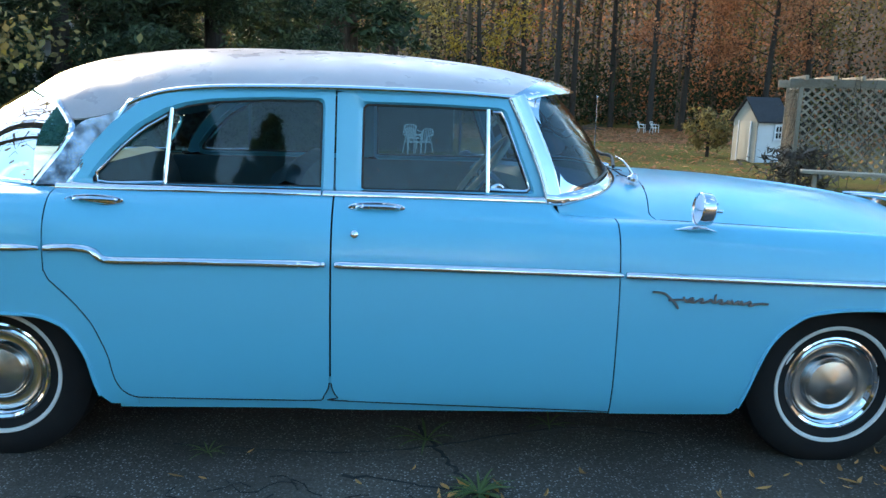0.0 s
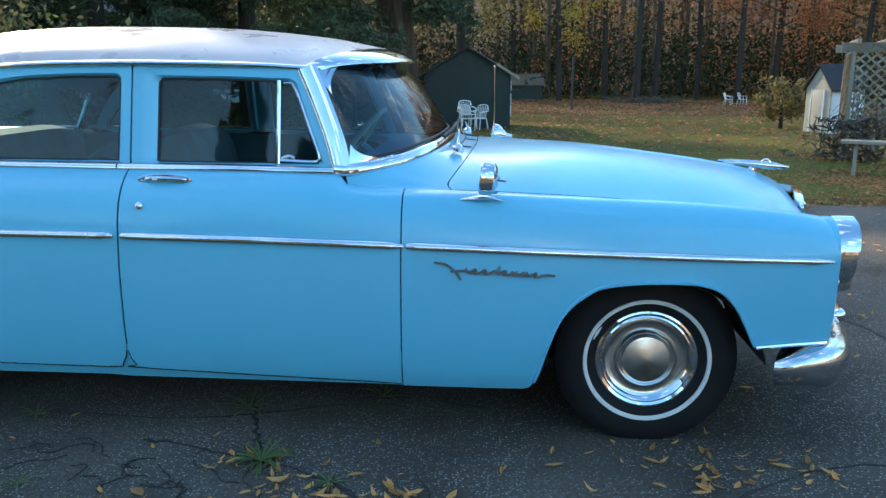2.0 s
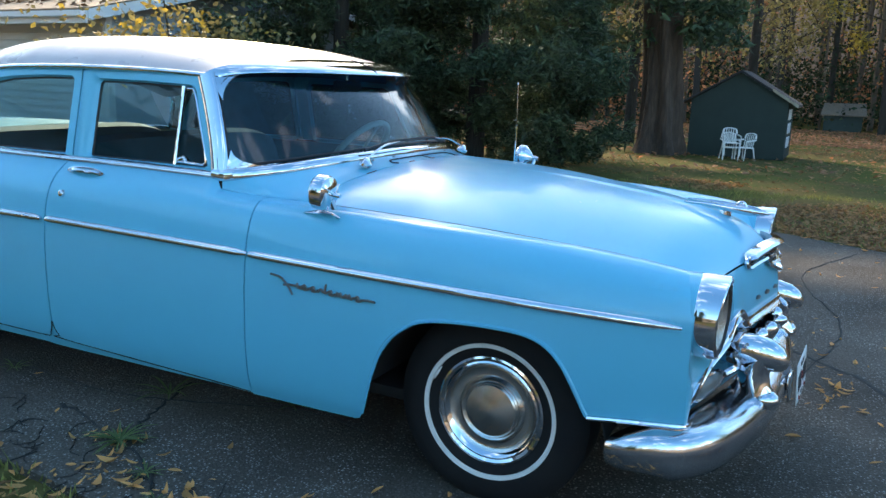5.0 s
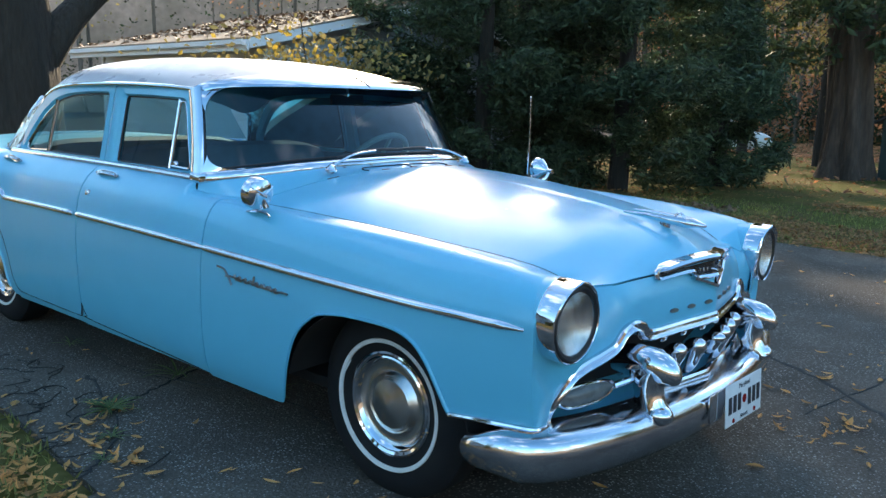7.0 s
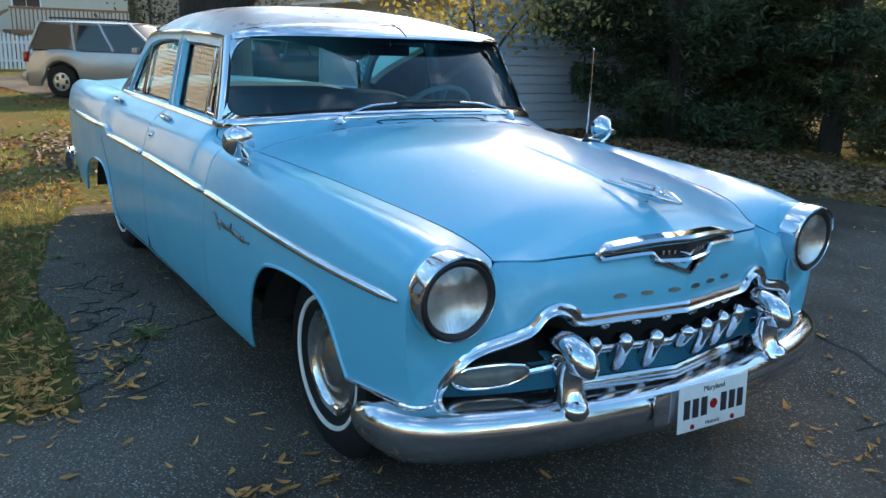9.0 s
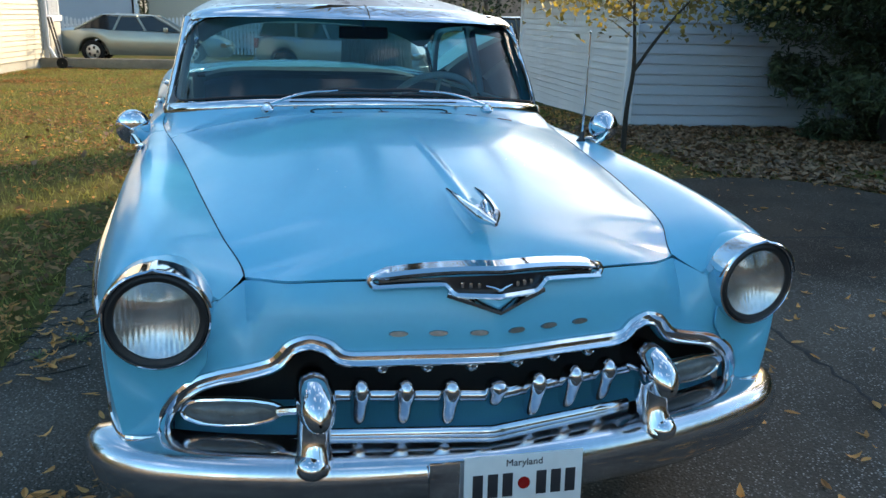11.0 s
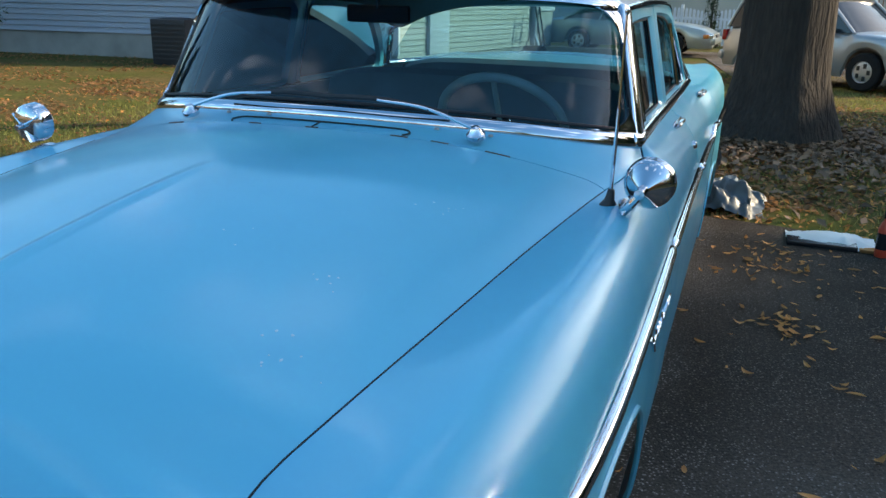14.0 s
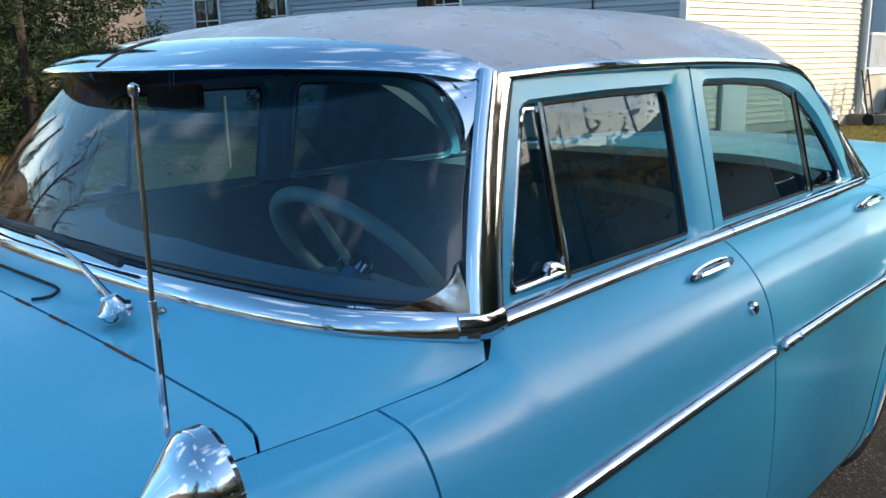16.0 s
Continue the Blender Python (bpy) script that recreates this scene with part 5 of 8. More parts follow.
# wheel wells, floor and cabin lining
for side in (-1, 1):
    for x, r in ((-0.01, 0.44), (-3.19, 0.44)):
        rows = []
        for a in np.linspace(radians(8), radians(172), 25):
            rows.append([(x + r * math.cos(a), side * y, 0.30 + r * 0.83 * math.sin(a)) for y in (0.93, 0.8, 0.5, 0.42)])
        sheet("wheel_well", rows, BLACK, SIDES[side][0 if x > -1 else 3], thick=0.004)
block("floor_pan", (3.9, 1.5, 0.05), (-2.2, 0, 0.27), BLACK, car, bevel=0.02)
block("engine_bay", (0.9, 1.0, 0.40), (-0.12, 0, 0.52), BLACK, car, bevel=0.05)
block("firewall", (0.03, 1.60, 0.70), (-1.02, 0, 0.64), LINING, car, bevel=0.01)
block("boot_wall", (0.03, 1.20, 0.72), (-3.10, 0, 0.62), LINING, car, bevel=0.01)
block("cabin_floor", (1.72, 1.74, 0.02), (-1.93, 0, 0.33), LINING, car, bevel=0.005)
block("parcel_shelf", (0.50, 1.50, 0.02), (-3.32, 0, 1.035), LINING, car, bevel=0.005)
for side in (-1, 1):
    rows = [[(x, side * 0.80, z) for z in (0.34, 0.7, 1.03)] for x in (-3.0, -2.0, -1.1)]
    sheet("door_card", rows, SEAT, SIDES[side][1], thick=0.02)
rows = []
for s in np.linspace(0.2, 7.6, 30):
    e, c = EDGE([s])[0], MID([s])[0]
    rows.append([(c[0] + (e[0] - c[0]) * abs(w) ** 2.2, e[1] * w * 0.97, c[2] - 0.03 - (c[2] - e[2]) * (0.55 * abs(w) ** 2.2 + 0.45 * abs(w) ** 6)) for w in np.linspace(-1, 1, 25)])
sheet("headliner", rows, LINING, roof)


def bench(x, parent_label, top):
    """A bench seat with a rounded cushion and a raked back."""
    def pad(name, prof, parent, label=""):
        rows = []
        for y in np.linspace(-0.70, 0.70, 25):
            k = 1 - 0.16 * (abs(y) / 0.70) ** 6
            c = np.mean(prof, 0)
            rows.append([(x + c[0] + (p[0] - c[0]) * k, y, c[1] + (p[1] - c[1]) * k) for p in prof])
        return sheet(name, rows, SEAT, parent, label, close_v=True)
    b = pad("bench_seat", [(0.52, 0.40), (0.54, 0.56), (0.48, 0.63), (0.2, 0.62), (0.0, 0.60), (0.0, 0.40)], car, parent_label)
    pad("backrest", [(0.16, 0.58), (0.06, top - 0.10), (0.02, top - 0.02), (-0.05, top), (-0.12, top - 0.04), (-0.10, top - 0.2), (-0.02, 0.42), (0.1, 0.42)], b)
    return b


bench(-2.12, "grey-green front bench seat", 1.115)
bench(-3.0, "grey-green rear bench seat", 1.10)
rows = []
for y in np.linspace(-0.78, 0.78, 31):
    w = abs(y) / 0.78
    f = -0.84 - 0.19 * w**2.5
    rows.append([(f, y, 1.065 - 0.03 * w), (f - 0.14, y, 1.075 - 0.03 * w), (f - 0.27, y, 1.066 - 0.03 * w), (f - 0.30, y, 1.02 - 0.02 * w), (f - 0.28, y, 0.90), (f - 0.24, y, 0.78)])
sheet("dashboard", rows, DASH, car, "blue painted dashboard", thick=0.01)
# steering wheel
sw_at, sw_dir = np.array([-1.30, 0.375, 1.03]), Vector((-0.75, 0, 0.62)).normalized()
m = to_axis(sw_at, sw_dir)
P = [m @ Vector((0.212 * math.cos(a), 0.212 * math.sin(a), 0)) for a in np.linspace(0, 2 * math.pi, 48, endpoint=False)]
steer = sweep("steering_wheel", P, ring_section(0.0155, 10), WHEEL_PLASTIC, car, "pale green steering wheel", up=tuple(sw_dir), closed=True)
Q = [m @ Vector((0.135 * math.cos(a), 0.135 * math.sin(a), -0.012)) for a in np.linspace(radians(200), radians(340), 24)]
sweep("horn_ring", Q, ring_section(0.005, 6), CHROME, steer, up=tuple(sw_dir))
for a in (200, 340, 90):
    tube("spoke", [m @ Vector((0, 0, -0.02)), m @ Vector((0.205 * math.cos(radians(a)), 0.205 * math.sin(radians(a)), 0))], 0.010, WHEEL_PLASTIC, steer)
lathe("wheel_hub", [(0, 0.012), (0.03, 0.008), (0.045, -0.01), (0.045, -0.03)], CHROME, steer, m=m, n=24)
tube("steering_column", [sw_at, sw_at + np.array([0.40, 0, -0.33])], 0.024, DASH, steer)
tube("gear_lever", [m @ Vector((0.03, -0.0, -0.06)), m @ Vector((0.10, -0.2, -0.05))], 0.006, CHROME, steer)
# inside mirror
im = block("inside_mirror", (0.02, 0.22, 0.055), (-1.12, 0, 1.375), SEAL, car, "interior mirror hung from the header", bevel=0.012)
tube("mirror_bracket", [(-1.115, 0, 1.39), (-1.12, 0, 1.44)], 0.006, CHROME, im)


# ---- ground and driveway ----
GRASS = material("lawn_soil", (0.105, 0.115, 0.030), 0.95, vary=0.95, vary_to=(0.19, 0.115, 0.055), scale=0.9, spec=0.03, fine=0.7, fine_scale=14, bump=0.03, bump_scale=9)
BLADE = material("grass_blades", (0.22, 0.225, 0.06), 0.7, vary=0.6, vary_to=(0.23, 0.19, 0.07), scale=0.7, per_island=0.45)
LEAF_BROWN = material("fallen_brown_leaves", (0.30, 0.13, 0.052), 0.75, per_island=0.55, vary=0.5, vary_to=(0.40, 0.22, 0.09), scale=1.3)
MULCH = material("dark_wet_leaves", (0.17, 0.085, 0.045), 0.7, per_island=0.6, vary=0.5, vary_to=(0.24, 0.13, 0.07), scale=3)
LEAF_TAN = material("fallen_tan_leaves", (0.74, 0.35, 0.12), 0.75, per_island=0.5, vary=0.6, vary_to=(0.55, 0.19, 0.05), scale=9)
WEED = material("weed_leaves", (0.12, 0.18, 0.06), 0.55, vary=0.5, vary_to=(0.16, 0.20, 0.06), scale=30, per_island=0.3)
TAR = material("dark_tar_crack", (0.016, 0.015, 0.015), 0.9, vary=0.5, vary_to=(0.05, 0.04, 0.03), scale=20, bump=0.004, bump_scale=60)
BARK = material("grey_bark", (0.050, 0.037, 0.029), 0.95, vary=0.7, vary_to=(0.020, 0.015, 0.012), scale=9, fine=0.7, fine_scale=34, bump=0.06, bump_scale=22, stretch=6.0)
CEDAR_BARK = material("cedar_bark", (0.12, 0.075, 0.055), 0.95, vary=0.8, vary_to=(0.03, 0.02, 0.016), scale=9, fine=0.6, fine_scale=26, bump=0.07, bump_scale=16, stretch=7.0)
EVERGREEN = material("evergreen_needles", (0.038, 0.066, 0.032), 0.7, per_island=0.6, vary=0.5, vary_to=(0.055, 0.075, 0.032), scale=0.9)
DARKGREEN = material("deep_woods_needles", (0.024, 0.043, 0.022), 0.8, per_island=0.6, vary=0.5, vary_to=(0.036, 0.050, 0.026), scale=0.4, spec=0.2)
RUST = material("rust_oak_leaves", (0.46, 0.19, 0.10), 0.7, per_island=0.5, vary=0.5, vary_to=(0.28, 0.12, 0.05), scale=0.5)
YELLOW = material("yellow_maple_leaves", (0.42, 0.28, 0.045), 0.65, per_island=0.45, vary=0.5, vary_to=(0.25, 0.20, 0.05), scale=0.6)
OLIVE = material("olive_leaves", (0.20, 0.165, 0.065), 0.7, per_island=0.5, vary=0.5, vary_to=(0.2, 0.13, 0.04), scale=0.5)
TWIG = material("bare_twigs", (0.10, 0.075, 0.06), 0.9, per_island=0.4)
WHITE_SIDING = material("white_vinyl_siding", (0.66, 0.67, 0.68), 0.45, vary=0.35, vary_to=(0.52, 0.53, 0.52), scale=1.5, fine=0.06, fine_scale=40, per_object=0.05)
CREAM_SIDING = material("cream_clapboard", (0.47, 0.44, 0.37), 0.5, vary=0.3, vary_to=(0.40, 0.37, 0.31), scale=1.5, fine=0.06, fine_scale=40, per_object=0.05)
BLUE_SIDING = material("pale_blue_grey_siding", (0.38, 0.43, 0.49), 0.5, vary=0.3, vary_to=(0.31, 0.35, 0.40), scale=1.5, fine=0.06, fine_scale=40, per_object=0.05)
TRIM = material("white_trim", (0.74, 0.75, 0.77), 0.45, vary=0.2, scale=3)
SHINGLE = material("worn_grey_shingles", (0.17, 0.135, 0.11), 0.9, vary=0.6, vary_to=(0.27, 0.17, 0.10), scale=1.2, fine=0.6, fine_scale=14, bump=0.02, bump_scale=18)
BLACK_ROOF = material("dark_shingles", (0.03, 0.03, 0.034), 0.9, vary=0.4, scale=3, bump=0.008, bump_scale=30)
CONCRETE = material("stained_foundation", (0.42, 0.41, 0.38), 0.85, vary=0.6, vary_to=(0.24, 0.23, 0.20), scale=1.6, bump=0.004, bump_scale=30)
DARK_GLASS = material("dark_window_glass", (0.02, 0.025, 0.03), 0.05)
GREEN_PAINT = material("dark_green_boards", (0.012, 0.030, 0.026), 0.7, vary=0.4, scale=3, bump=0.004, bump_scale=30)
OLD_WOOD = material("weathered_wood", (0.34, 0.28, 0.21), 0.85, vary=0.6, vary_to=(0.19, 0.155, 0.115), scale=4, fine=0.4, fine_scale=40, per_object=0.25, bump=0.003, bump_scale=50)
DECK_WOOD = material("stained_deck_wood", (0.27, 0.13, 0.07), 0.8, vary=0.4, scale=4, per_object=0.15)
PLASTIC = material("white_resin", (0.75, 0.75, 0.73), 0.4, vary=0.2, scale=8)
SAGE_CAR = material("sage_metallic_paint", (0.36, 0.39, 0.35), 0.28, 0.5, vary=0.2, scale=2, coat=0.5)
SILVER_CAR = material("silver_beige_paint", (0.38, 0.365, 0.35), 0.28, 0.5, vary=0.2, scale=2, coat=0.5)
BLACK_CAR = material("black_truck_paint", (0.012, 0.014, 0.02), 0.15, vary=0.2, scale=2, coat=0.6)
WHITE_CAR = material("white_van_paint", (0.7, 0.72, 0.70), 0.3, vary=0.2, scale=2)
ALLOY = material("alloy_wheel", (0.6, 0.6, 0.6), 0.3, 0.9)
TARP = material("grey_tarpaulin", (0.075, 0.10, 0.115), 0.42, vary=0.5, vary_to=(0.045, 0.058, 0.062), scale=7, bump=0.006, bump_scale=16)
RED_PLASTIC = material("red_bottle_plastic", (0.62, 0.06, 0.03), 0.35, vary=0.2, scale=30)
TEAL_PLASTIC = material("grey_teal_bottle_plastic", (0.07, 0.13, 0.15), 0.35, vary=0.2, scale=30)
AC_METAL = material("dark_metal_cabinet", (0.035, 0.035, 0.038), 0.6, vary=0.3, scale=6)
HAZE_WOODS = material("glowing_far_woods", (0.32, 0.25, 0.225), 0.95, vary=0.8, vary_to=(0.14, 0.12, 0.10), scale=0.25, fine=0.6, fine_scale=1.6)
# faint emission in the backdrop's own colour stands in for daylit haze
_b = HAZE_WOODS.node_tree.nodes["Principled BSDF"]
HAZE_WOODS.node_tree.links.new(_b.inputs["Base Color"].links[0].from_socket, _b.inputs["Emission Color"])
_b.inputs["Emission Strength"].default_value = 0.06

for leafy in (BLADE, WEED, LEAF_TAN, LEAF_BROWN, RUST, YELLOW, OLIVE, EVERGREEN, DARKGREEN):
    let_light_through(leafy, 0.45 if leafy not in (EVERGREEN, DARKGREEN) else 0.3)


def gz(x, y):
    """The lie of the land: level round the driveway, falling away gently to the yard and the street."""
    return -0.022 * min(max(y - 6.0, 0), 28) - 0.025 * min(max(-x - 6.5, 0), 10)


def ground_z(x, y):
    return -0.012 + gz(x, y) + 0.018 * (noise.noise(Vector((x * 0.6, y * 0.6, 0))) if abs(x) + abs(y) < 40 else 0)


ax = np.r_[-500, -300, -160, -90, np.linspace(-60, -12, 33), np.linspace(-11.5, 12, 95), np.linspace(13, 60, 24), 90, 160, 300, 500]
verts, faces = [], []
n = len(ax)
for x in ax:
    for y in ax:
        z = ground_z(x, y)
        if -4.4 < x < 12 and -5 < y < 5.0:
            z = min(z, -0.03)
        verts.append((x, y, z))
for i in range(n - 1):
    for j in range(n - 1):
        faces.append((i * n + j, (i + 1) * n + j, (i + 1) * n + j + 1, i * n + j + 1))
tagged(solid("ground", verts, faces, GRASS), "autumn lawn strewn with fallen leaves", "ground", kind="structure")

DRIVE = [(-4.62, -0.95), (-4.5, 0.6), (-4.35, 1.5), (-4.25, 2.3), (-4.3, 3.3), (-4.45, 4.1), (-4.1, 4.9), (-3.4, 5.35), (-2.4, 5.6), (-1.2, 5.85), (0.3, 5.75), (1.5, 5.1), (2.4, 4.85), (4.5, 4.9), (9.0, 5.4), (30, 6.5), (60, 6.5), (60, -14), (30, -14), (8, -10), (3.0, -8.0), (1.0, -5.5), (-0.9, -5.1), (-2.2, -4.9), (-3.4, -4.6), (-3.6, -3.4), (-2.6, -2.6), (-1.0, -2.1), (-0.62, -1.72), (-0.85, -1.52), (-1.3, -1.5), (-2.1, -1.48), (-2.9, -1.42), (-3.8, -1.2)]
loop = smooth_line([(x, y, 0) for x, y in DRIVE] + [(*DRIVE[0], 0)], 420)[:-1]
for k, p in enumerate(loop):
    loop[k, 0] += 0.10 * noise.noise(Vector((p[0] * 2.3, p[1] * 2.3, 3)))
    loop[k, 1] += 0.10 * noise.noise(Vector((p[0] * 2.3, p[1] * 2.3, 9)))
bm = bmesh.new()
top = [bm.verts.new((p[0], p[1], 0.0 if abs(p[0]) < 12 else gz(p[0], p[1]))) for p in loop]
low = [bm.verts.new((p[0] * 1.0, p[1], -0.06)) for p in loop]
f = bm.faces.new(top)
if f.normal.z < 0:
    f.normal_flip()
for k in range(len(top)):
    bm.faces.new((top[k], low[k], low[(k + 1) % len(low)], top[(k + 1) % len(top)]))
bmesh.ops.triangulate(bm, faces=[f])
bmesh.ops.recalc_face_normals(bm, faces=bm.faces)
driveway = tagged(part("driveway", bm, ASPHALT, smooth=False), "worn dark asphalt driveway with cracks and leaf litter", "driveway", kind="structure")

DRIVE_XY = loop[:, :2]


def on_drive(x, y):
    inside = False
    px, py = DRIVE_XY[:, 0], DRIVE_XY[:, 1]
    qx, qy = np.roll(px, -1), np.roll(py, -1)
    c = ((py > y) != (qy > y)) & (x < (qx - px) * (y - py) / (qy - py + 1e-12) + px)
    return bool(np.count_nonzero(c) % 2)


# cracks in the asphalt: thin ragged fillets of dirt
rng = np.random.default_rng(7)


def crack(pts, w):
    pts = smooth_line([(x, y, 0) for x, y in pts], max(12, int(10 * len(pts))))
    pts[:, 0] += rng.normal(0, min(0.012, w), len(pts))
    pts[:, 1] += rng.normal(0, min(0.012, w), len(pts))
    t = np.gradient(pts, axis=0)
    t /= np.linalg.norm(t, axis=1)[:, None]
    s = np.stack([-t[:, 1], t[:, 0], np.zeros(len(t))], 1)
    ww = w * rng.uniform(0.4, 1.5, len(pts))[:, None]
    rows = [[p - q * k, p + [0, 0, 0.004], p + q * k] for p, q, k in zip(pts + [0, 0, 0.0015], s, ww)]
    return sheet("crack", rows, TAR, driveway, "ragged dirt-filled crack", flip=True)


crack([(-3.9, 2.6), (-3.0, 2.25), (-2.0, 2.1), (-1.2, 2.0), (-0.6, 2.0), (0.4, 1.8), (1.2, 1.2), (1.6, 0.3)], 0.015)
crack([(-1.9, -1.0), (-1.4, -1.15), (-1.1, -1.3), (-0.85, -1.6), (-0.7, -2.2)], 0.008)
crack([(-1.62, -0.55), (-1.5, -0.9), (-1.42, -1.14)], 0.008)
crack([(-2.6, -0.75), (-1.8, -0.8), (-1.0, -0.55), (-0.6, -0.6)], 0.004)
crack([(0.9, 1.0), (1.1, 2.2), (0.8, 3.6), (1.2, 4.9)], 0.006)
crack([(-2.0, 2.1), (-2.2, 3.2), (-2.0, 4.5)], 0.010)
crack([(0.2, -1.3), (0.8, -1.0), (1.6, -1.2), (2.4, -0.9)], 0.005)
for cx, cy, reach, many in ((-1.6, -1.32, 0.30, 16), (-1.15, -1.45, 0.18, 8), (-2.3, -1.25, 0.3, 10)):
    for _ in range(many):
        x, y, a = cx + rng.normal(0, reach), cy + rng.normal(0, reach * 0.35), rng.uniform(0, 6.28)
        pts = [(x, y)]
        for _ in range(3):
            a += rng.normal(0, 0.7)
            x, y = x + 0.06 * math.cos(a), y + 0.06 * math.sin(a)
            pts.append((x, y))
        crack(pts, 0.0014)


# ---- scattered leaves, grass and weeds ----
def leaf_mesh(name, C, size, mat, parent=None, flat=0.5, aspect=0.5, curl=0.25):
    """Many small folded leaves at the points C; flat 1 lays them down, 0 turns them freely."""
    C = np.asarray(C, float)
    n = len(C)
    a = rng.normal(size=(n, 3))
    a[:, 2] *= 1 - flat
    a /= np.linalg.norm(a, axis=1)[:, None] + 1e-9
    up = rng.normal(size=(n, 3)) * (1 - flat) + [0, 0, flat * 1.6]
    b = np.cross(up, a)
    b /= np.linalg.norm(b, axis=1)[:, None] + 1e-9
    nn = np.cross(a, b)
    s = size * rng.uniform(0.55, 1.35, (n, 1))
    w = s * aspect
    P = np.stack([C - a * s * 0.5, C + b * w * 0.5 + nn * s * curl * rng.uniform(0, 1, (n, 1)), C + a * s * 0.5 + nn * s * curl * rng.uniform(-0.3, 1, (n, 1)), C - b * w * 0.5 + nn * s * curl * rng.uniform(0, 1, (n, 1))], 1).reshape(-1, 3)
    me = bpy.data.meshes.new(name)
    i = np.arange(n)[:, None] * 4
    F = np.concatenate([np.hstack([i, i + 1, i + 2]), np.hstack([i, i + 2, i + 3])], 1).reshape(-1, 3)
    me.vertices.add(len(P))
    me.vertices.foreach_set("co", P.ravel())
    me.loops.add(F.size)
    me.loops.foreach_set("vertex_index", F.ravel().astype(np.int32))
    me.polygons.add(len(F))
    me.polygons.foreach_set("loop_start", np.arange(len(F), dtype=np.int32) * 3)
    me.update(calc_edges=True)
    me.validate()
    ob = new(name, me)
    me.materials.append(mat)
    if parent is not None:
        ob.parent = parent
    return ob


def curled_leaves(name, C, size, mat, aspect=0.4):
    """Single fallen leaves near at hand: a folded blade with a pointed tip, a curl along its length and a stalk."""
    C = np.asarray(C, float)
    V, F = [], []
    for c in C:
        a = rng.uniform(0, 2 * math.pi)
        s = size * rng.uniform(0.45, 1.5)
        w = s * aspect * rng.uniform(0.55, 1.35)
        curl, fold, twist = rng.normal(0.0, 0.35), rng.uniform(0.1, 0.7), rng.normal(0, 0.5)
        bend = rng.normal(0, 0.25)
        d, q = np.array([math.cos(a), math.sin(a), 0]), np.array([-math.sin(a), math.cos(a), 0])
        i = len(V)
        for t, k in ((-0.5, 0.0), (-0.28, 0.75), (0.0, 1.0), (0.26, 0.7), (0.5, 0.0)):
            mid = c + d * s * t + q * s * bend * t * t + np.array([0, 0, s * (abs(curl) * 2.2 * t * t + 0.03)])
            tw = twist * t
            up = np.array([0, 0, 1.0])
            for e in (-1, 0, 1):
                V.append(mid + q * e * w * 0.5 * k * math.cos(tw) + up * (abs(e) * w * 0.5 * k * fold + e * w * 0.5 * k * math.sin(tw) * 0.6))
        for r in range(4):
            for e in range(2):
                F.append((i + r * 3 + e, i + r * 3 + e + 1, i + r * 3 + e + 4, i + r * 3 + e + 3))
        low = min(v[2] for v in V[i:])
        for v in V[i:]:
            v[2] += c[2] - low
    ob = solid(name, V, F, mat)
    return ob


def scatter(n, x0, x1, y0, y1, keep):
    out = []
    while len(out) < n:
        x, y = rng.uniform(x0, x1), rng.uniform(y0, y1)
        if keep(x, y):
            out.append((x, y, ground_z(x, y) + 0.012))
    return out


def clumps(x, y, s=0.8, k=0.0):
    return noise.noise(Vector((x * s, y * s, 5 + k))) + 0.35 * noise.noise(Vector((x * 4 * s, y * 4 * s, 1 + k)))


lawn_brown = scatter(19000, -24, 0, -9, -0.8, lambda x, y: not on_drive(x, y) and clumps(x, y) > rng.uniform(-0.2, 0.5))
lawn_brown += scatter(20000, -22, -4.2, 0.0, 5.4, lambda x, y: not on_drive(x, y) and (clumps(x, y, 0.6) + 0.55 * (math.hypot(x + 8, y - 1.5) < 3.2) > rng.uniform(-0.1, 0.5)))
lawn_brown += scatter(26000, -3, 12, 4.8, 15, lambda x, y: not on_drive(x, y) and clumps(x, y, 0.5) + (8.0 - y) * 0.2 > rng.uniform(-0.2, 0.5))
lawn_brown += scatter(10000, -4, 16, 11, 31, lambda x, y: clumps(x, y, 0.35, 2) > rng.uniform(-0.4, 0.6))
lawn_brown += scatter(5000, -16, -2, -16, -9, lambda x, y: clumps(x, y) > rng.uniform(-0.3, 0.5))
lawn_brown += scatter(3000, -10, -3.4, 4.5, 11, lambda x, y: not on_drive(x, y))
tagged(leaf_mesh("brown_leaf_litter", lawn_brown, 0.066, LEAF_BROWN, flat=0.75), "brown fallen leaves on the lawn", "leaves", kind="stuff")
far = [(rng.uniform(-12, 30), y, ground_z(0, y) + 0.03) for y in np.r_[rng.uniform(30, 46, 26000), rng.uniform(13, 31, 3000)]]
tagged(leaf_mesh("rust_leaf_carpet", far, 0.17, RUST, flat=0.85), "rust-brown leaf carpet under the woods", "leaves", kind="stuff")
mulch = [(-8.25 + r * math.cos(a), 1.42 + r * math.sin(a), ground_z(-8.25 + r * math.cos(a), 1.42 + r * math.sin(a)) + 0.02 + 0.10 * max(0, 1 - r / 2.2)) for r, a in zip(np.abs(rng.normal(0.5, 1.5, 9000)) + 0.3, rng.uniform(0, 6.283, 9000))]
for x, y, z in scatter(12000, -8.4, -2.2, 4.2, 8.6, lambda x, y: not on_drive(x, y) and clumps(x, y, 0.9, 7) > rng.uniform(-0.7, 0.25)):
    mulch.append((x, y, z + rng.uniform(0, 0.03)))
mulch = [p for p in mulch if not on_drive(p[0], p[1])]
tagged(leaf_mesh("leaf_mound", mulch, 0.09, MULCH, flat=0.65), "dark brown leaves heaped round the shade tree and garage", "leaves", kind="stuff")
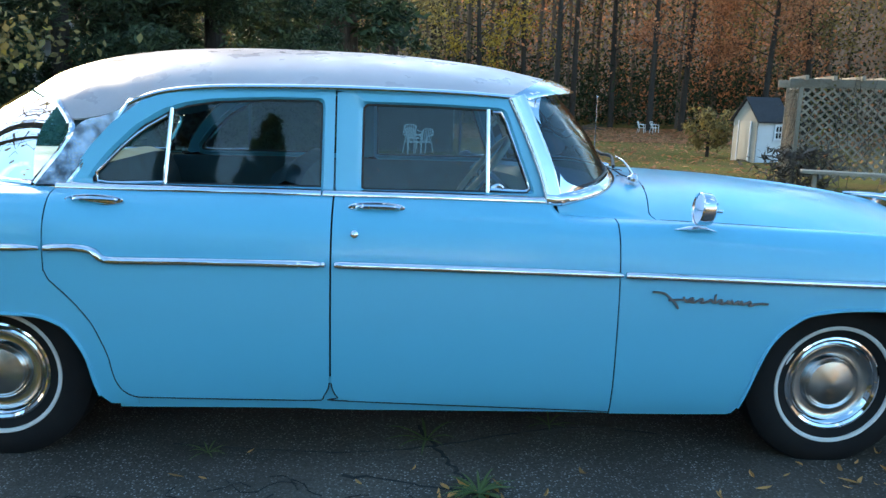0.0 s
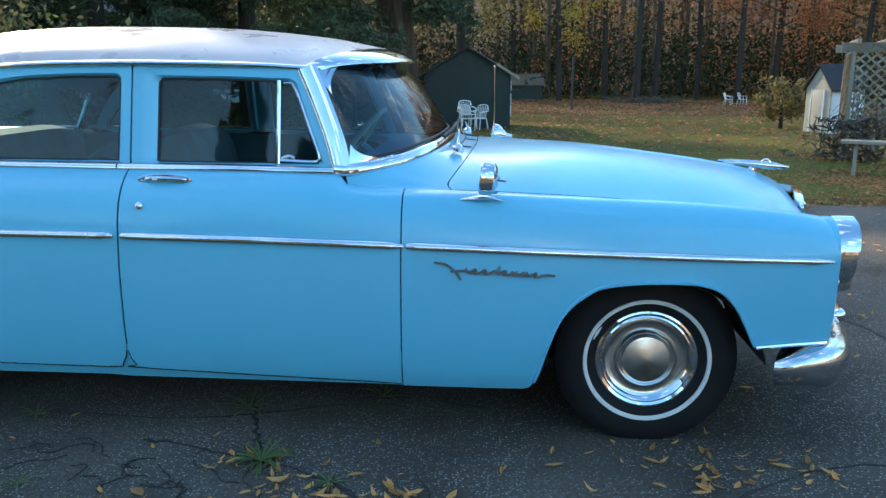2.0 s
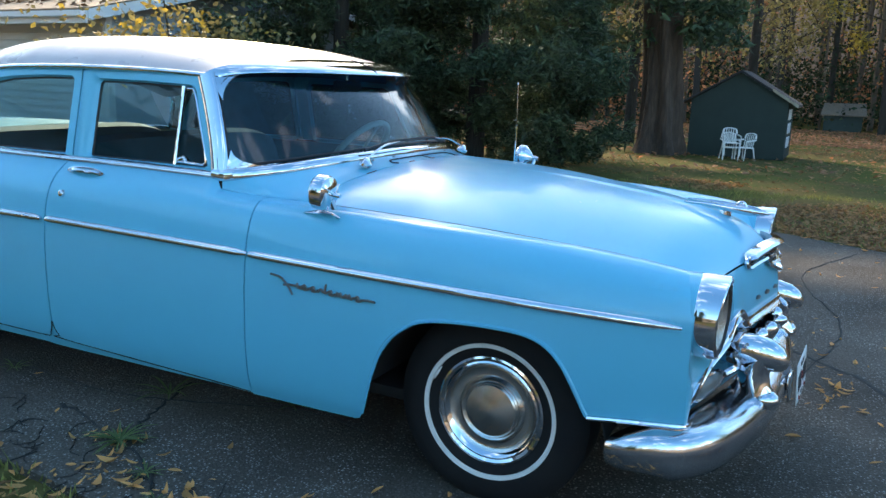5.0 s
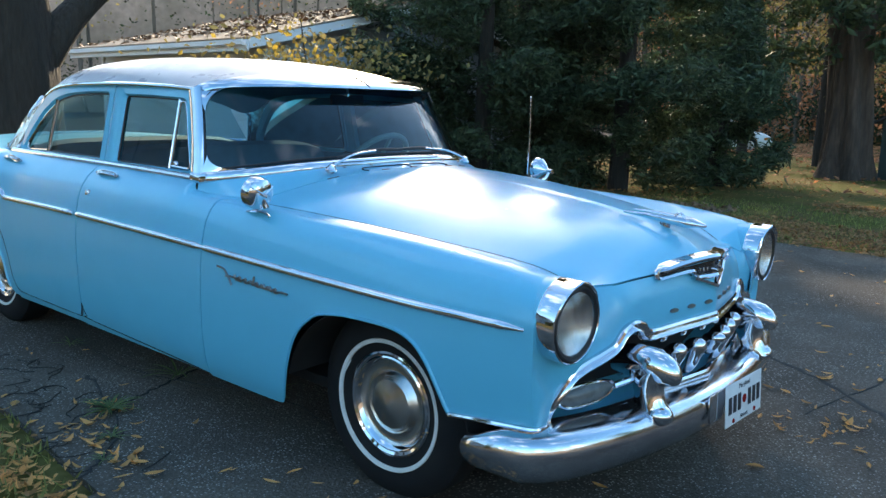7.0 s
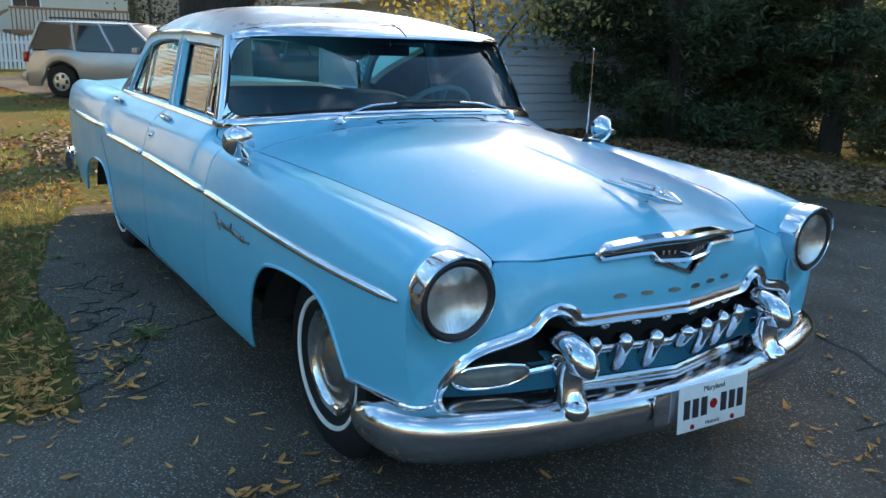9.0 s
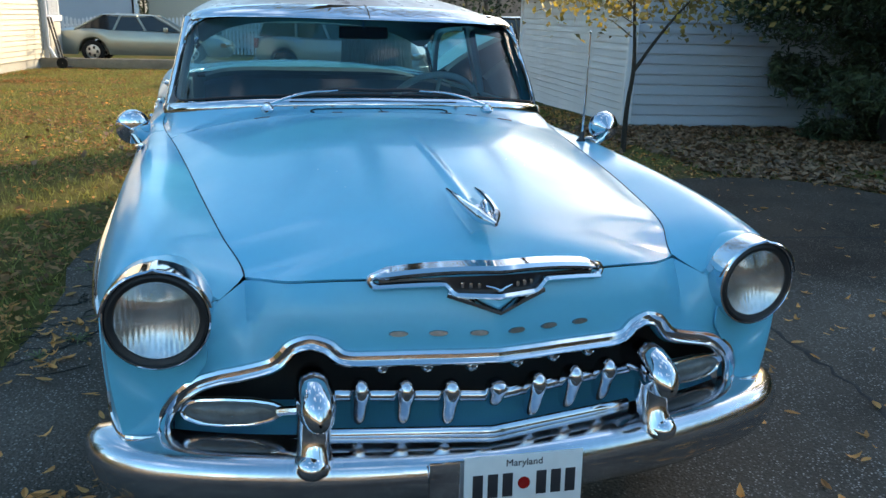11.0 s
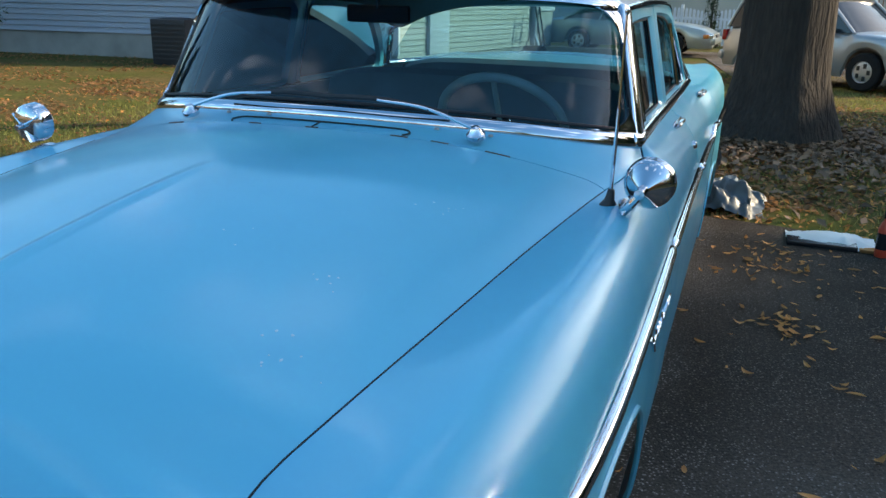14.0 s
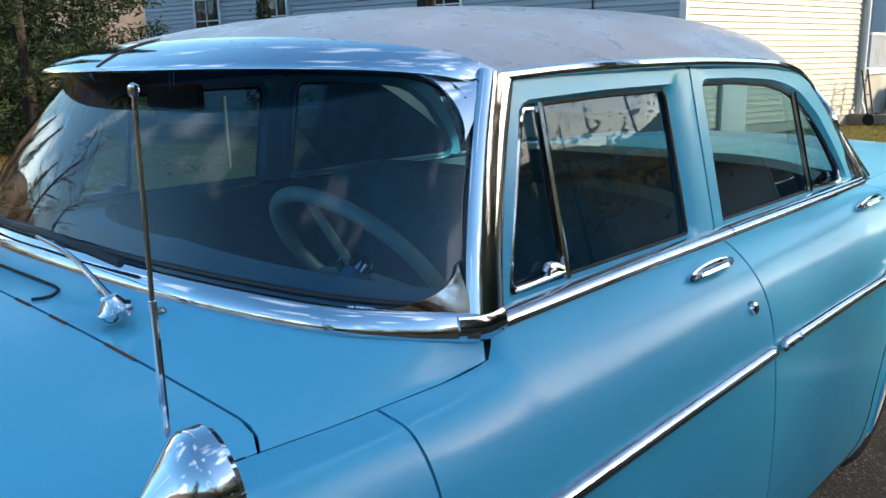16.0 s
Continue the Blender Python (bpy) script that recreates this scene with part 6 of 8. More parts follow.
tan = scatter(2600, -16, 0, -8, -0.8, lambda x, y: not on_drive(x, y))
tan += scatter(5200, -12, -4.2, 0.0, 5.4, lambda x, y: not on_drive(x, y))
edge_leaf = []
for p in loop[::1]:
    if -5 < p[0] < 5 and -2.4 < p[1] < 6.5:
        for k in range(3):
            q = p[:2] + rng.normal(0, 0.09, 2)
            edge_leaf.append((q[0], q[1], max(0.008, ground_z(*q) + 0.012) if on_drive(*q) else ground_z(*q) + 0.012))
tagged(leaf_mesh("tan_leaf_litter", tan, 0.060, LEAF_TAN, flat=0.7, aspect=0.42), "tan curled leaves on the lawn", "leaves", kind="stuff")
tagged(curled_leaves("edge_leaf_litter", edge_leaf, 0.062, LEAF_TAN), "tan curled leaves along the driveway edge", "leaves", kind="stuff")
drive_leaf = []
spots = [(-0.9, -1.9, 0.18, 60), (-1.35, -1.9, 0.2, 60), (-1.05, -1.70, 0.10, 60), (-0.78, -1.70, 0.08, 36), (-1.5, -1.68, 0.10, 24), (-0.85, -1.36, 0.06, 9), (1.03, 0.91, 0.22, 34), (0.9, 1.6, 0.35, 26), (0.13, -1.0, 0.22, 22), (0.35, -1.12, 0.16, 26), (-0.95, -1.55, 0.2, 16), (-1.3, -1.62, 0.2, 26), (-3.5, 1.35, 0.25, 70), (-2.5, 1.45, 0.14, 46), (-0.9, 2.0, 0.30, 55), (-1.1, 2.0, 0.1, 40), (-1.2, -1.3, 0.12, 18), (-1.45, -1.16, 0.10, 16), (-2.8, 1.9, 0.6, 40), (-3.6, 2.4, 0.5, 40), (1.7, -0.9, 0.5, 16), (0.7, -1.6, 0.6, 24)]
for x, y, s, k in spots:
    for _ in range(k):
        drive_leaf.append((x + rng.normal(0, s), y + rng.normal(0, s * 0.7), 0.008))
for _ in range(620):
    x, y = rng.uniform(-4.2, 5), rng.uniform(-4.5, 5.4)
    if on_drive(x, y) and not (-4.5 < x < 0.9 and abs(y) < 0.8):
        drive_leaf.append((x, y, 0.008))
tagged(curled_leaves("driveway_leaves", drive_leaf, 0.055, LEAF_TAN, aspect=0.32), "narrow tan leaves scattered over the asphalt", "leaves", kind="stuff")

blades = []
for x0, x1, y0, y1, k in ((-22, -0.4, -6.5, -0.9, 40000), (-20, -4.2, 0.0, 5.0, 14000), (-4, 8, 4.9, 10, 9000)):
    for x, y, z in scatter(k, x0, x1, y0, y1, lambda x, y: not on_drive(x, y) and clumps(x, y, 0.7, 3) > -0.35):
        blades.append((x, y, z))
B = np.array(blades)
n = len(B)
ang = rng.uniform(0, 2 * np.pi, n)
h = rng.uniform(0.02, 0.055, n) * np.where(rng.uniform(size=n) < 0.06, 2.0, 1)
lean = rng.normal(0, 0.6, (n, 2)) * h[:, None]
w = 0.006
d = np.stack([np.cos(ang) * w, np.sin(ang) * w, np.zeros(n)], 1)
P = np.stack([B - d - [0, 0, 0.01], B + d - [0, 0, 0.01], B + np.c_[lean, h]], 1).reshape(-1, 3)
me = bpy.data.meshes.new("grass")
F = np.arange(3 * n, dtype=np.int32)
me.vertices.add(3 * n)
me.vertices.foreach_set("co", P.ravel())
me.loops.add(3 * n)
me.loops.foreach_set("vertex_index", F)
me.polygons.add(n)
me.polygons.foreach_set("loop_start", np.arange(n, dtype=np.int32) * 3)
me.update(calc_edges=True)
me.materials.append(BLADE)
tagged(new("grass", me), "short patchy autumn grass", "grass", kind="stuff")


def weed(x, y, size, k):
    w = thing("weed", "green weed tuft growing from an asphalt crack", "weed", (x, y, 0), "weeds in the driveway")
    for i in range(k):
        a = 2 * math.pi * i / k + rng.uniform(-0.3, 0.3)
        L = size * rng.uniform(0.6, 1.15)
        up = rng.uniform(0.25, 0.75)
        c, s = math.cos(a), math.sin(a)
        rows = []
        for t in np.linspace(0, 1, 6):
            r = L * t
            z = L * (up * t - 0.55 * up * t * t * 1.3) + 0.004
            wd = 0.10 * size * math.sin(math.pi * min(0.97, 0.12 + 0.85 * t)) * 0.36
            rows.append([(r * c - s * wd, r * s + c * wd, z + wd * 0.4), (r * c, r * s, z), (r * c + s * wd, r * s - c * wd, z + wd * 0.4)])
        sheet("leaf", rows, WEED, w)
    return w


for x, y, s, k in ((-1.41, -1.15, 0.14, 36), (-1.13, -1.29, 0.085, 14), (-1.59, -0.70, 0.17, 9), (-1.05, -0.53, 0.12, 8), (-2.45, -0.83, 0.10, 9), (-0.95, -1.42, 0.07, 10), (-3.05, -1.30, 0.12, 14), (-2.2, -1.38, 0.09, 10)):
    weed(x, y, s, k)


# ---- trees ----
def trunk_mesh(name, pts, radii, mat, parent, flute=0.0, n=16, label=""):
    given, count = pts, 34 if n > 16 else 18
    pts = smooth_line(pts, count)
    if len(radii) == len(given):
        along = np.r_[0, np.cumsum(np.linalg.norm(np.diff(np.array(given, float), axis=0), axis=1))]
        rr = np.interp(np.linspace(0, 1, count), along / along[-1], radii)
    else:
        rr = np.interp(np.linspace(0, 1, count), np.linspace(0, 1, len(radii)), radii)
    rows = []
    for p, r in zip(pts, rr):
        ring = []
        for a in np.linspace(0, 2 * math.pi, n, endpoint=False):
            q = r * (1 + flute * math.sin(5 * a + p[2]) + 0.06 * noise.noise(Vector((math.cos(a) * 2, math.sin(a) * 2, p[2] * 1.5))))
            ring.append((p[0] + q * math.cos(a), p[1] + q * math.sin(a), p[2]))
        rows.append(ring)
    return sheet(name, rows, mat, parent, label, close_v=True, angle=70)


def conifer(x, y, height, spread, count, mat, label, low=0.0, size=0.24, name="evergreen_tree", trunk=None):
    z0 = gz(x, y)
    t = thing(name, label, "tree", (x, y, z0), "evergreens")
    trunk_mesh("trunk", [(0, 0, -0.1), (0.05, 0, height * 0.4), (0, 0.05, height * 0.97)], [0.035 * height * 0.55, 0.02 * height * 0.6, 0.01], BARK, t)
    limbs, C = [], []
    nb = int(height * 13)
    per = max(4, count // nb)
    for k in range(nb):
        f = low + (1 - low) * (k + 0.5) / nb
        zb = height * f
        a = k * 2.399 + rng.uniform(-0.4, 0.4)
        prof = min(1.0, (1 - f) * 1.25 + 0.05) * (0.75 + 0.25 * math.sin(7 * f + x)) * (1 if f > low + 0.12 else 0.85)
        L = spread * prof * rng.uniform(0.55, 1.22)
        droop = rng.uniform(-0.22, 0.10)
        s = np.sqrt(rng.uniform(0.02, 1, per))
        side = rng.normal(0, 0.115, per) * L * s * 0.9
        px = np.cos(a) * L * s - np.sin(a) * side
        py = np.sin(a) * L * s + np.cos(a) * side
        pz = zb + L * s * droop + 0.22 * L * s * s + rng.normal(0, 0.10, per) - abs(side) * 0.25
        C.append(np.stack([px, py, np.maximum(pz, 0.06)], 1))
        if k % 2 == 0:
            limbs.append([(0, 0, zb), (math.cos(a) * L * 0.8, math.sin(a) * L * 0.8, max(0.1, zb + L * 0.8 * droop + 0.14 * L))])
    bmv, bmf = [], []
    for p, q in limbs:
        p, q = np.array(p), np.array(q)
        i = len(bmv)
        for r, c in ((0.018, p), (0.005, q)):
            bmv += [c + [0, r, 0], c + [r * 0.8, -r * 0.5, r * 0.3], c + [-r * 0.8, -r * 0.5, -r * 0.3]]
        bmf += [(i, i + 1, i + 4, i + 3), (i + 1, i + 2, i + 5, i + 4), (i + 2, i, i + 3, i + 5)]
    solid("branchwork", bmv, bmf, BARK, t, "", False)["kind"] = "stuff"
    leaf_mesh("crown", np.vstack(C), size * 0.78, mat, t, flat=0.25, aspect=0.20, curl=0.15)
    return t


def broadleaf(x, y, height, spread, count, mat, label, radius=0.16, size=0.16, group="", crown_from=0.35, lean=(0, 0), bare=0.0, category="tree", name="autumn_tree", bark=None):
    z0 = gz(x, y)
    t = thing(name, label, category, (x, y, z0), group)
    bark = bark or BARK
    top = np.array([lean[0], lean[1], height * 0.9])
    trunk_mesh("trunk", [(0, 0, -0.1), (lean[0] * 0.3, lean[1] * 0.3, height * 0.3), (lean[0] * 0.7, lean[1] * 0.7, height * 0.62), tuple(top)], [radius * 1.25, radius, radius * 0.6, radius * 0.12], bark, t, n=10)
    C, bv, bf = [], [], []

    def limb(p, q, r0, r1):
        i = len(bv)
        u = np.cross(q - p, [0.3, 0.9, 0.2])
        u /= np.linalg.norm(u) + 1e-9
        v = np.cross(q - p, u)
        v /= np.linalg.norm(v) + 1e-9
        for r, c in ((r0, p), (r1, q)):
            bv.extend([c + u * r, c - u * r * 0.5 + v * r * 0.87, c - u * r * 0.5 - v * r * 0.87])
        bf.extend([(i, i + 1, i + 4, i + 3), (i + 1, i + 2, i + 5, i + 4), (i + 2, i, i + 3, i + 5)])

    nb = 16
    for k in range(nb):
        f = crown_from + (0.95 - crown_from) * (k + 0.5) / nb
        p = np.array([lean[0] * f, lean[1] * f, height * f])
        a = k * 2.4 + rng.uniform(-0.5, 0.5)
        L = spread * (0.55 + 0.45 * math.sin(math.pi * min(1, (f - crown_from) / (1 - crown_from) * 0.9 + 0.1))) * rng.uniform(0.75, 1.15)
        q = p + np.array([math.cos(a) * L, math.sin(a) * L, L * rng.uniform(0.2, 0.7)])
        limb(p, (p + q) / 2 + [0, 0, 0.05 * L], radius * 0.32, radius * 0.18)
        limb((p + q) / 2 + [0, 0, 0.05 * L], q, radius * 0.18, 0.01)
        for j in range(5):
            s = rng.uniform(0.35, 1)
            e = p + (q - p) * s
            tip = e + rng.normal(0, 0.30, 3) * L * 0.7
            limb(e, tip, radius * 0.10, 0.005)
            m = max(1, int(count / (nb * 5)))
            if rng.uniform() > bare:
                w = rng.uniform(0, 1, (m, 1))
                C.append(e + (tip - e) * w + rng.normal(0, 0.13 * L, (m, 3)))
    solid("branchwork", bv, bf, bark, t, "", False)["kind"] = "stuff"
    if C:
        leaf_mesh("crown", np.vstack(C), size, mat, t, flat=0.15, aspect=0.6)
    return t


# big evergreens behind the driveway's corner
conifer(-6.7, 8.4, 8.5, 2.5, 125000, EVERGREEN, "large dark evergreen with drooping boughs to the ground", size=0.19)
conifer(-4.9, 10.0, 9.5, 2.7, 125000, EVERGREEN, "large dark evergreen with drooping boughs to the ground", size=0.19)
conifer(-4.3, 12.8, 10.0, 1.5, 30000, EVERGREEN, "tall dark evergreen behind the driveway", size=0.28)
conifer(-9.5, 13.5, 11, 3.0, 12000, EVERGREEN, "tall dark evergreen in the side yard", size=0.34)
conifer(-6.4, 17.0, 13, 2.4, 12000, EVERGREEN, "tall dark evergreen in the side yard", low=0.12, size=0.36)
conifer(-13, 19, 14, 3.6, 9000, EVERGREEN, "tall dark evergreen in the back yard", size=0.42)
# added tree on the sun's line: keeps direct sun off the car's left side
conifer(-12.0, 13.2, 11, 2.2, 16000, EVERGREEN, "evergreen added behind the garage to shade the car", size=0.34)
# old cedar with a fluted trunk
ced = thing("cedar_tree", "old cedar with a broad fluted reddish trunk", "tree", (-3.42, 18.6, gz(-3.42, 18.6)))
ced.scale = (0.95, 0.95, 0.95)
trunk_mesh("trunk", [(0, 0, -0.15), (0.02, 0, 0.5), (0.05, 0, 1.6), (0.0, 0, 4), (0.2, 0, 9)], [0.72, 0.52, 0.42, 0.36, 0.12], CEDAR_BARK, ced, flute=0.20, n=48)
trunk_mesh("stem", [(-0.42, -0.1, -0.1), (-0.40, -0.05, 1.2), (-0.5, 0, 3), (-0.9, 0, 7)], [0.22, 0.16, 0.14, 0.05], CEDAR_BARK, ced, flute=0.1, n=18)
cc = []
for k in range(60):
    a, zb, L = k * 2.4, rng.uniform(3.0, 10), rng.uniform(1.2, 3.4)
    s = np.sqrt(rng.uniform(0.05, 1, 170))
    cc.append(np.stack([np.cos(a) * L * s + rng.normal(0, 0.2, 170), np.sin(a) * L * s + rng.normal(0, 0.2, 170), zb - 0.15 * L * s + rng.normal(0, 0.15, 170)], 1))
leaf_mesh("crown", np.vstack(cc), 0.26, EVERGREEN, ced, flat=0.3, aspect=0.35)

# big shade tree beside the parked car, and the slim one on the lawn
oak = thing("shade_tree", "big dark-barked shade tree on a leafy mound", "tree", (-8.25, 1.42, gz(-8.25, 1.42)))
trunk_mesh("trunk", [(0, 0, -0.2), (0.0, 0, 0.25), (0.0, 0.0, 0.8), (0.0, 0.0, 1.9), (-0.1, -0.1, 3.2), (-0.5, -0.5, 6.5), (-0.8, -0.9, 10)], [0.86, 0.60, 0.46, 0.42, 0.38, 0.26, 0.06], BARK, oak, flute=0.05, n=36)
trunk_mesh("limb", [(0.0, 0.1, 1.55), (0.05, 0.55, 2.2), (0.1, 1.3, 2.95), (0.3, 2.4, 4.2), (0.6, 3.6, 6.6)], [0.30, 0.25, 0.22, 0.17, 0.04], BARK, oak, n=20)
trunk_mesh("limb", [(-0.1, -0.1, 2.9), (-0.3, -1.0, 4.2), (-0.2, -2.4, 6.0), (0, -3.5, 8)], [0.22, 0.18, 0.12, 0.03], BARK, oak, n=16)
bv, bf = [], []
for k in range(240):
    a, zb = rng.uniform(0, 6.28), rng.uniform(4.5, 9.5)
    L = rng.uniform(1.2, 4.2)
    r0 = rng.uniform(0.3, 2.2)
    p = np.array([r0 * math.cos(a), r0 * math.sin(a), zb])
    q = p + [L * math.cos(a + rng.uniform(-0.5, 0.5)), L * math.sin(a + rng.uniform(-0.5, 0.5)), L * rng.uniform(-0.1, 0.6)]
    i = len(bv)
    for r, c in ((0.03, p), (0.006, q)):
        bv += [c + [0, r, 0], c + [r * 0.8, -r * 0.5, r * 0.3], c + [-r * 0.8, -r * 0.5, -r * 0.3]]
    bf += [(i, i + 1, i + 4, i + 3), (i + 1, i + 2, i + 5, i + 4), (i + 2, i, i + 3, i + 5)]
solid("branchwork", bv, bf, TWIG, oak, "", False)["kind"] = "stuff"
leaf_mesh("crown", rng.normal(0, 1, (2600, 3)) * [2.6, 2.6, 1.6] + [0, 0, 8.0], 0.14, OLIVE, oak, flat=0.2, aspect=0.6)

slim = thing("slim_tree", "slim bare trunk on the leaf-strewn lawn", "tree", (-6.35, -4.3, 0))
trunk_mesh("trunk", [(0.02, 0.03, -0.1), (0, 0, 0.25), (-0.02, -0.05, 1.1), (0.02, -0.02, 2.4), (0.2, 0.1, 4.5)], [0.14, 0.105, 0.095, 0.08, 0.02], BARK, slim, flute=0.1, n=16)
trunk_mesh("stem", [(0.05, 0.08, 0.0), (0.06, 0.10, 0.8), (0.1, 0.16, 2.2), (0.3, 0.5, 4)], [0.05, 0.045, 0.04, 0.01], BARK, slim, n=10)
leaf_mesh("crown", rng.normal(0, 1, (900, 3)) * [1.1, 1.1, 0.7] + [0.2, 0.1, 4.0], 0.11, OLIVE, slim, flat=0.2, aspect=0.6)

# young fork-stemmed tree by the garage with yellowing leaves
young = thing("young_tree", "young forked tree with yellowing leaves by the garage", "tree", (-6.0, 3.95, 0))
trunk_mesh("trunk", [(0, 0, -0.05), (0.0, 0.0, 0.5), (-0.02, 0.05, 0.95), (-0.05, 0.02, 1.5), (-0.1, -0.05, 2.3)], [0.034, 0.027, 0.024, 0.018, 0.006], BARK, young, n=10)
trunk_mesh("branch", [(-0.02, 0.05, 0.92), (0.05, 0.28, 1.3), (0.1, 0.55, 1.65), (0.15, 0.9, 2.0)], [0.026, 0.022, 0.016, 0.005], BARK, young, n=8)
for a, z in ((3.6, 1.3), (4.4, 1.45), (2.9, 1.7), (5.2, 1.6), (0.6, 1.8)):
    trunk_mesh("branch", [(-0.04, 0.0, z), (0.35 * math.cos(a), 0.35 * math.sin(a), z + 0.18), (0.75 * math.cos(a), 0.75 * math.sin(a), z + 0.25)], [0.014, 0.009, 0.003], BARK, young, n=6)
leaf_mesh("crown", np.vstack([rng.normal(0, 1, (170, 3)) * [0.5, 0.6, 0.22] + [-0.05, 0.15, 1.78], rng.normal(0, 1, (140, 3)) * [0.3, 0.25, 0.16] + [0.1, -0.55, 1.7]]), 0.08, YELLOW, young, flat=0.2, aspect=0.62)
leaf_mesh("green_foliage", rng.normal(0, 1, (760, 3)) * [0.5, 0.75, 0.22] + [-0.05, 0.3, 1.78], 0.085, OLIVE, young, flat=0.2, aspect=0.62)
# small evergreen by the house
conifer(-6.2, -14.5, 7.5, 2.9, 42000, DARKGREEN, "dark evergreen at the edge of the side lawn", size=0.21)
conifer(-5.2, -18.2, 8.5, 3.0, 16000, DARKGREEN, "dark evergreen behind the first one on the side lawn", size=0.34)
conifer(-8.4, -19.5, 8.0, 2.6, 12000, DARKGREEN, "dark evergreen behind the first one on the side lawn", size=0.34)
conifer(-12.2, -15.5, 3.4, 1.1, 3500, EVERGREEN, "small thin evergreen by the house wall", size=0.18)
# woods at the end of the yard: single trees in front, massed woods behind
kinds = [(RUST, "rust-leaved oak at the wood's edge"), (YELLOW, "yellow-leaved maple at the wood's edge"), (OLIVE, "olive-leaved tree at the wood's edge"), (TWIG, "nearly bare tree at the wood's edge")]
for x, y, h, s, k, cnt, bare in ((14.5, 44, 17, 4.6, 0, 3600, 0.0), (18.0, 41, 15, 4.2, 0, 3200, 0.0), (21.5, 43, 16, 4.5, 2, 2600, 0.1), (2.6, 44, 13, 3.0, 1, 1200, 0.2), (5.4, 46, 16, 3.2, 1, 1000, 0.35), (8.2, 45, 18, 3.0, 3, 500, 0.7), (10.8, 46, 19, 3.2, 3, 500, 0.6), (0.0, 47, 17, 3.2, 2, 1200, 0.3), (-2.5, 45, 18, 3.4, 2, 1400, 0.3), (26, 40, 16, 4.5, 2, 2600, 0.1), (31, 42, 17, 4.5, 1, 2400, 0.1), (-6, 40, 17, 3.8, 2, 1400, 0.3), (12.3, 43, 16, 3.2, 0, 1300, 0.3), (6.8, 43, 17, 2.8, 3, 300, 0.7)):
    m, lab = kinds[k]
    broadleaf(x, y, h, s, cnt * 3, m, lab, radius=0.15, size=0.19, group="wood's edge trees", crown_from=0.22, bare=bare, lean=(rng.uniform(-0.8, 0.8), 0))
bv, bf, wl, wd, wr = [], [], [], [], []
for k in range(420):
    if k < 210:
        x, y = rng.uniform(-45, 55), rng.uniform(47, 66)
    elif k < 250:
        x, y = rng.uniform(-62, -42), rng.uniform(-40, 60)
    else:
        a = rng.uniform(-2.0, 0.75)
        r = rng.uniform(34, 68)
        x, y = r * math.cos(a), r * math.sin(a)
    h = rng.uniform(15, 23) if k < 250 else rng.uniform(8, 12)
    z0 = gz(x, y)
    r = rng.uniform(0.06, 0.15)
    i = len(bv)
    lx, ly = rng.normal(0, 0.5, 2)
    for f, q in ((0, 1.2), (0.5, 0.8), (1, 0.15)):
        for a in np.linspace(0, 2 * math.pi, 6, endpoint=False):
            bv.append((x + lx * f + r * q * math.cos(a), y + ly * f + r * q * math.sin(a), z0 + h * f))
    for g in range(2):
        for j in range(6):
            bf.append((i + g * 6 + j, i + g * 6 + (j + 1) % 6, i + g * 6 + 6 + (j + 1) % 6, i + g * 6 + 6 + j))
    m = 800 if k < 210 else 300
    P = rng.normal(0, 1, (m, 3)) * [1.7, 1.7, h * 0.24] + [x, y, z0 + h * 0.62]
    q = rng.uniform()
    (wd if q < 0.32 else (wr if q < 0.52 else wl)).append(P)
    if k < 250:
        (wr if k % 4 == 0 else wd).append(rng.normal(0, 1, (420, 3)) * [1.9, 1.2, 1.5] + [x + rng.normal(0, 2), y - 1, z0 + 2.0])
tagged(solid("wood_trunks", bv, bf, TWIG, None, "", True), "massed tree trunks of the surrounding woods", "woods", kind="stuff")
for nm, P, mt, lab in (("wood_evergreens", wd, DARKGREEN, "dark evergreen foliage in the woods"), ("wood_rust_leaves", wr, RUST, "rust-coloured foliage in the woods"), ("wood_olive_leaves", wl, OLIVE, "thin olive foliage in the woods")):
    tagged(leaf_mesh(nm, np.vstack(P), 0.27, mt, flat=0.15, aspect=0.55), lab, "woods", kind="stuff")
for x, y, m, lab in ((-5.5, 24.0, OLIVE, "olive-leaved tree behind the evergreens"), (-2.2, 27.5, OLIVE, "olive-leaved tree behind the cedar"), (-9.0, 27.0, OLIVE, "olive-leaved tree behind the evergreens")):
    broadleaf(x, y, 12, 3.6, 7000, m, lab, radius=0.16, size=0.15, group="back yard trees", crown_from=0.2, bare=0.1)
# the distance behind the woods: a ring that glows a little, as haze would
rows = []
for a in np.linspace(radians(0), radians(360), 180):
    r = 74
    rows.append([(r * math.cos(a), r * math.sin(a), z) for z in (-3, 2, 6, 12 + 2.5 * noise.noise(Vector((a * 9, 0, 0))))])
tagged(sheet("backdrop", rows, HAZE_WOODS), "faintly glowing brown distance behind the woods", "backdrop", kind="structure")
# trees on the open side, seen in the glass and chrome
for x, y, h, s, m in ((-7.5, -27, 9, 2.4, EVERGREEN), (-2.2, -26, 7.5, 2.2, EVERGREEN), (-0.2, -28, 9.5, 2.4, EVERGREEN), (4.5, -30, 10, 2.8, EVERGREEN), (-13.0, -31, 8, 2.4, EVERGREEN)):
    conifer(x, y, h, s, 4000, m, "dark evergreen across the lawn", size=0.36)
for x, y, h in ((17.5, 9.5, 11), (21, 12.5, 12)):
    conifer(x, y, h, 2.4, 7000, EVERGREEN, "tall dark evergreen beyond the driveway", size=0.34)
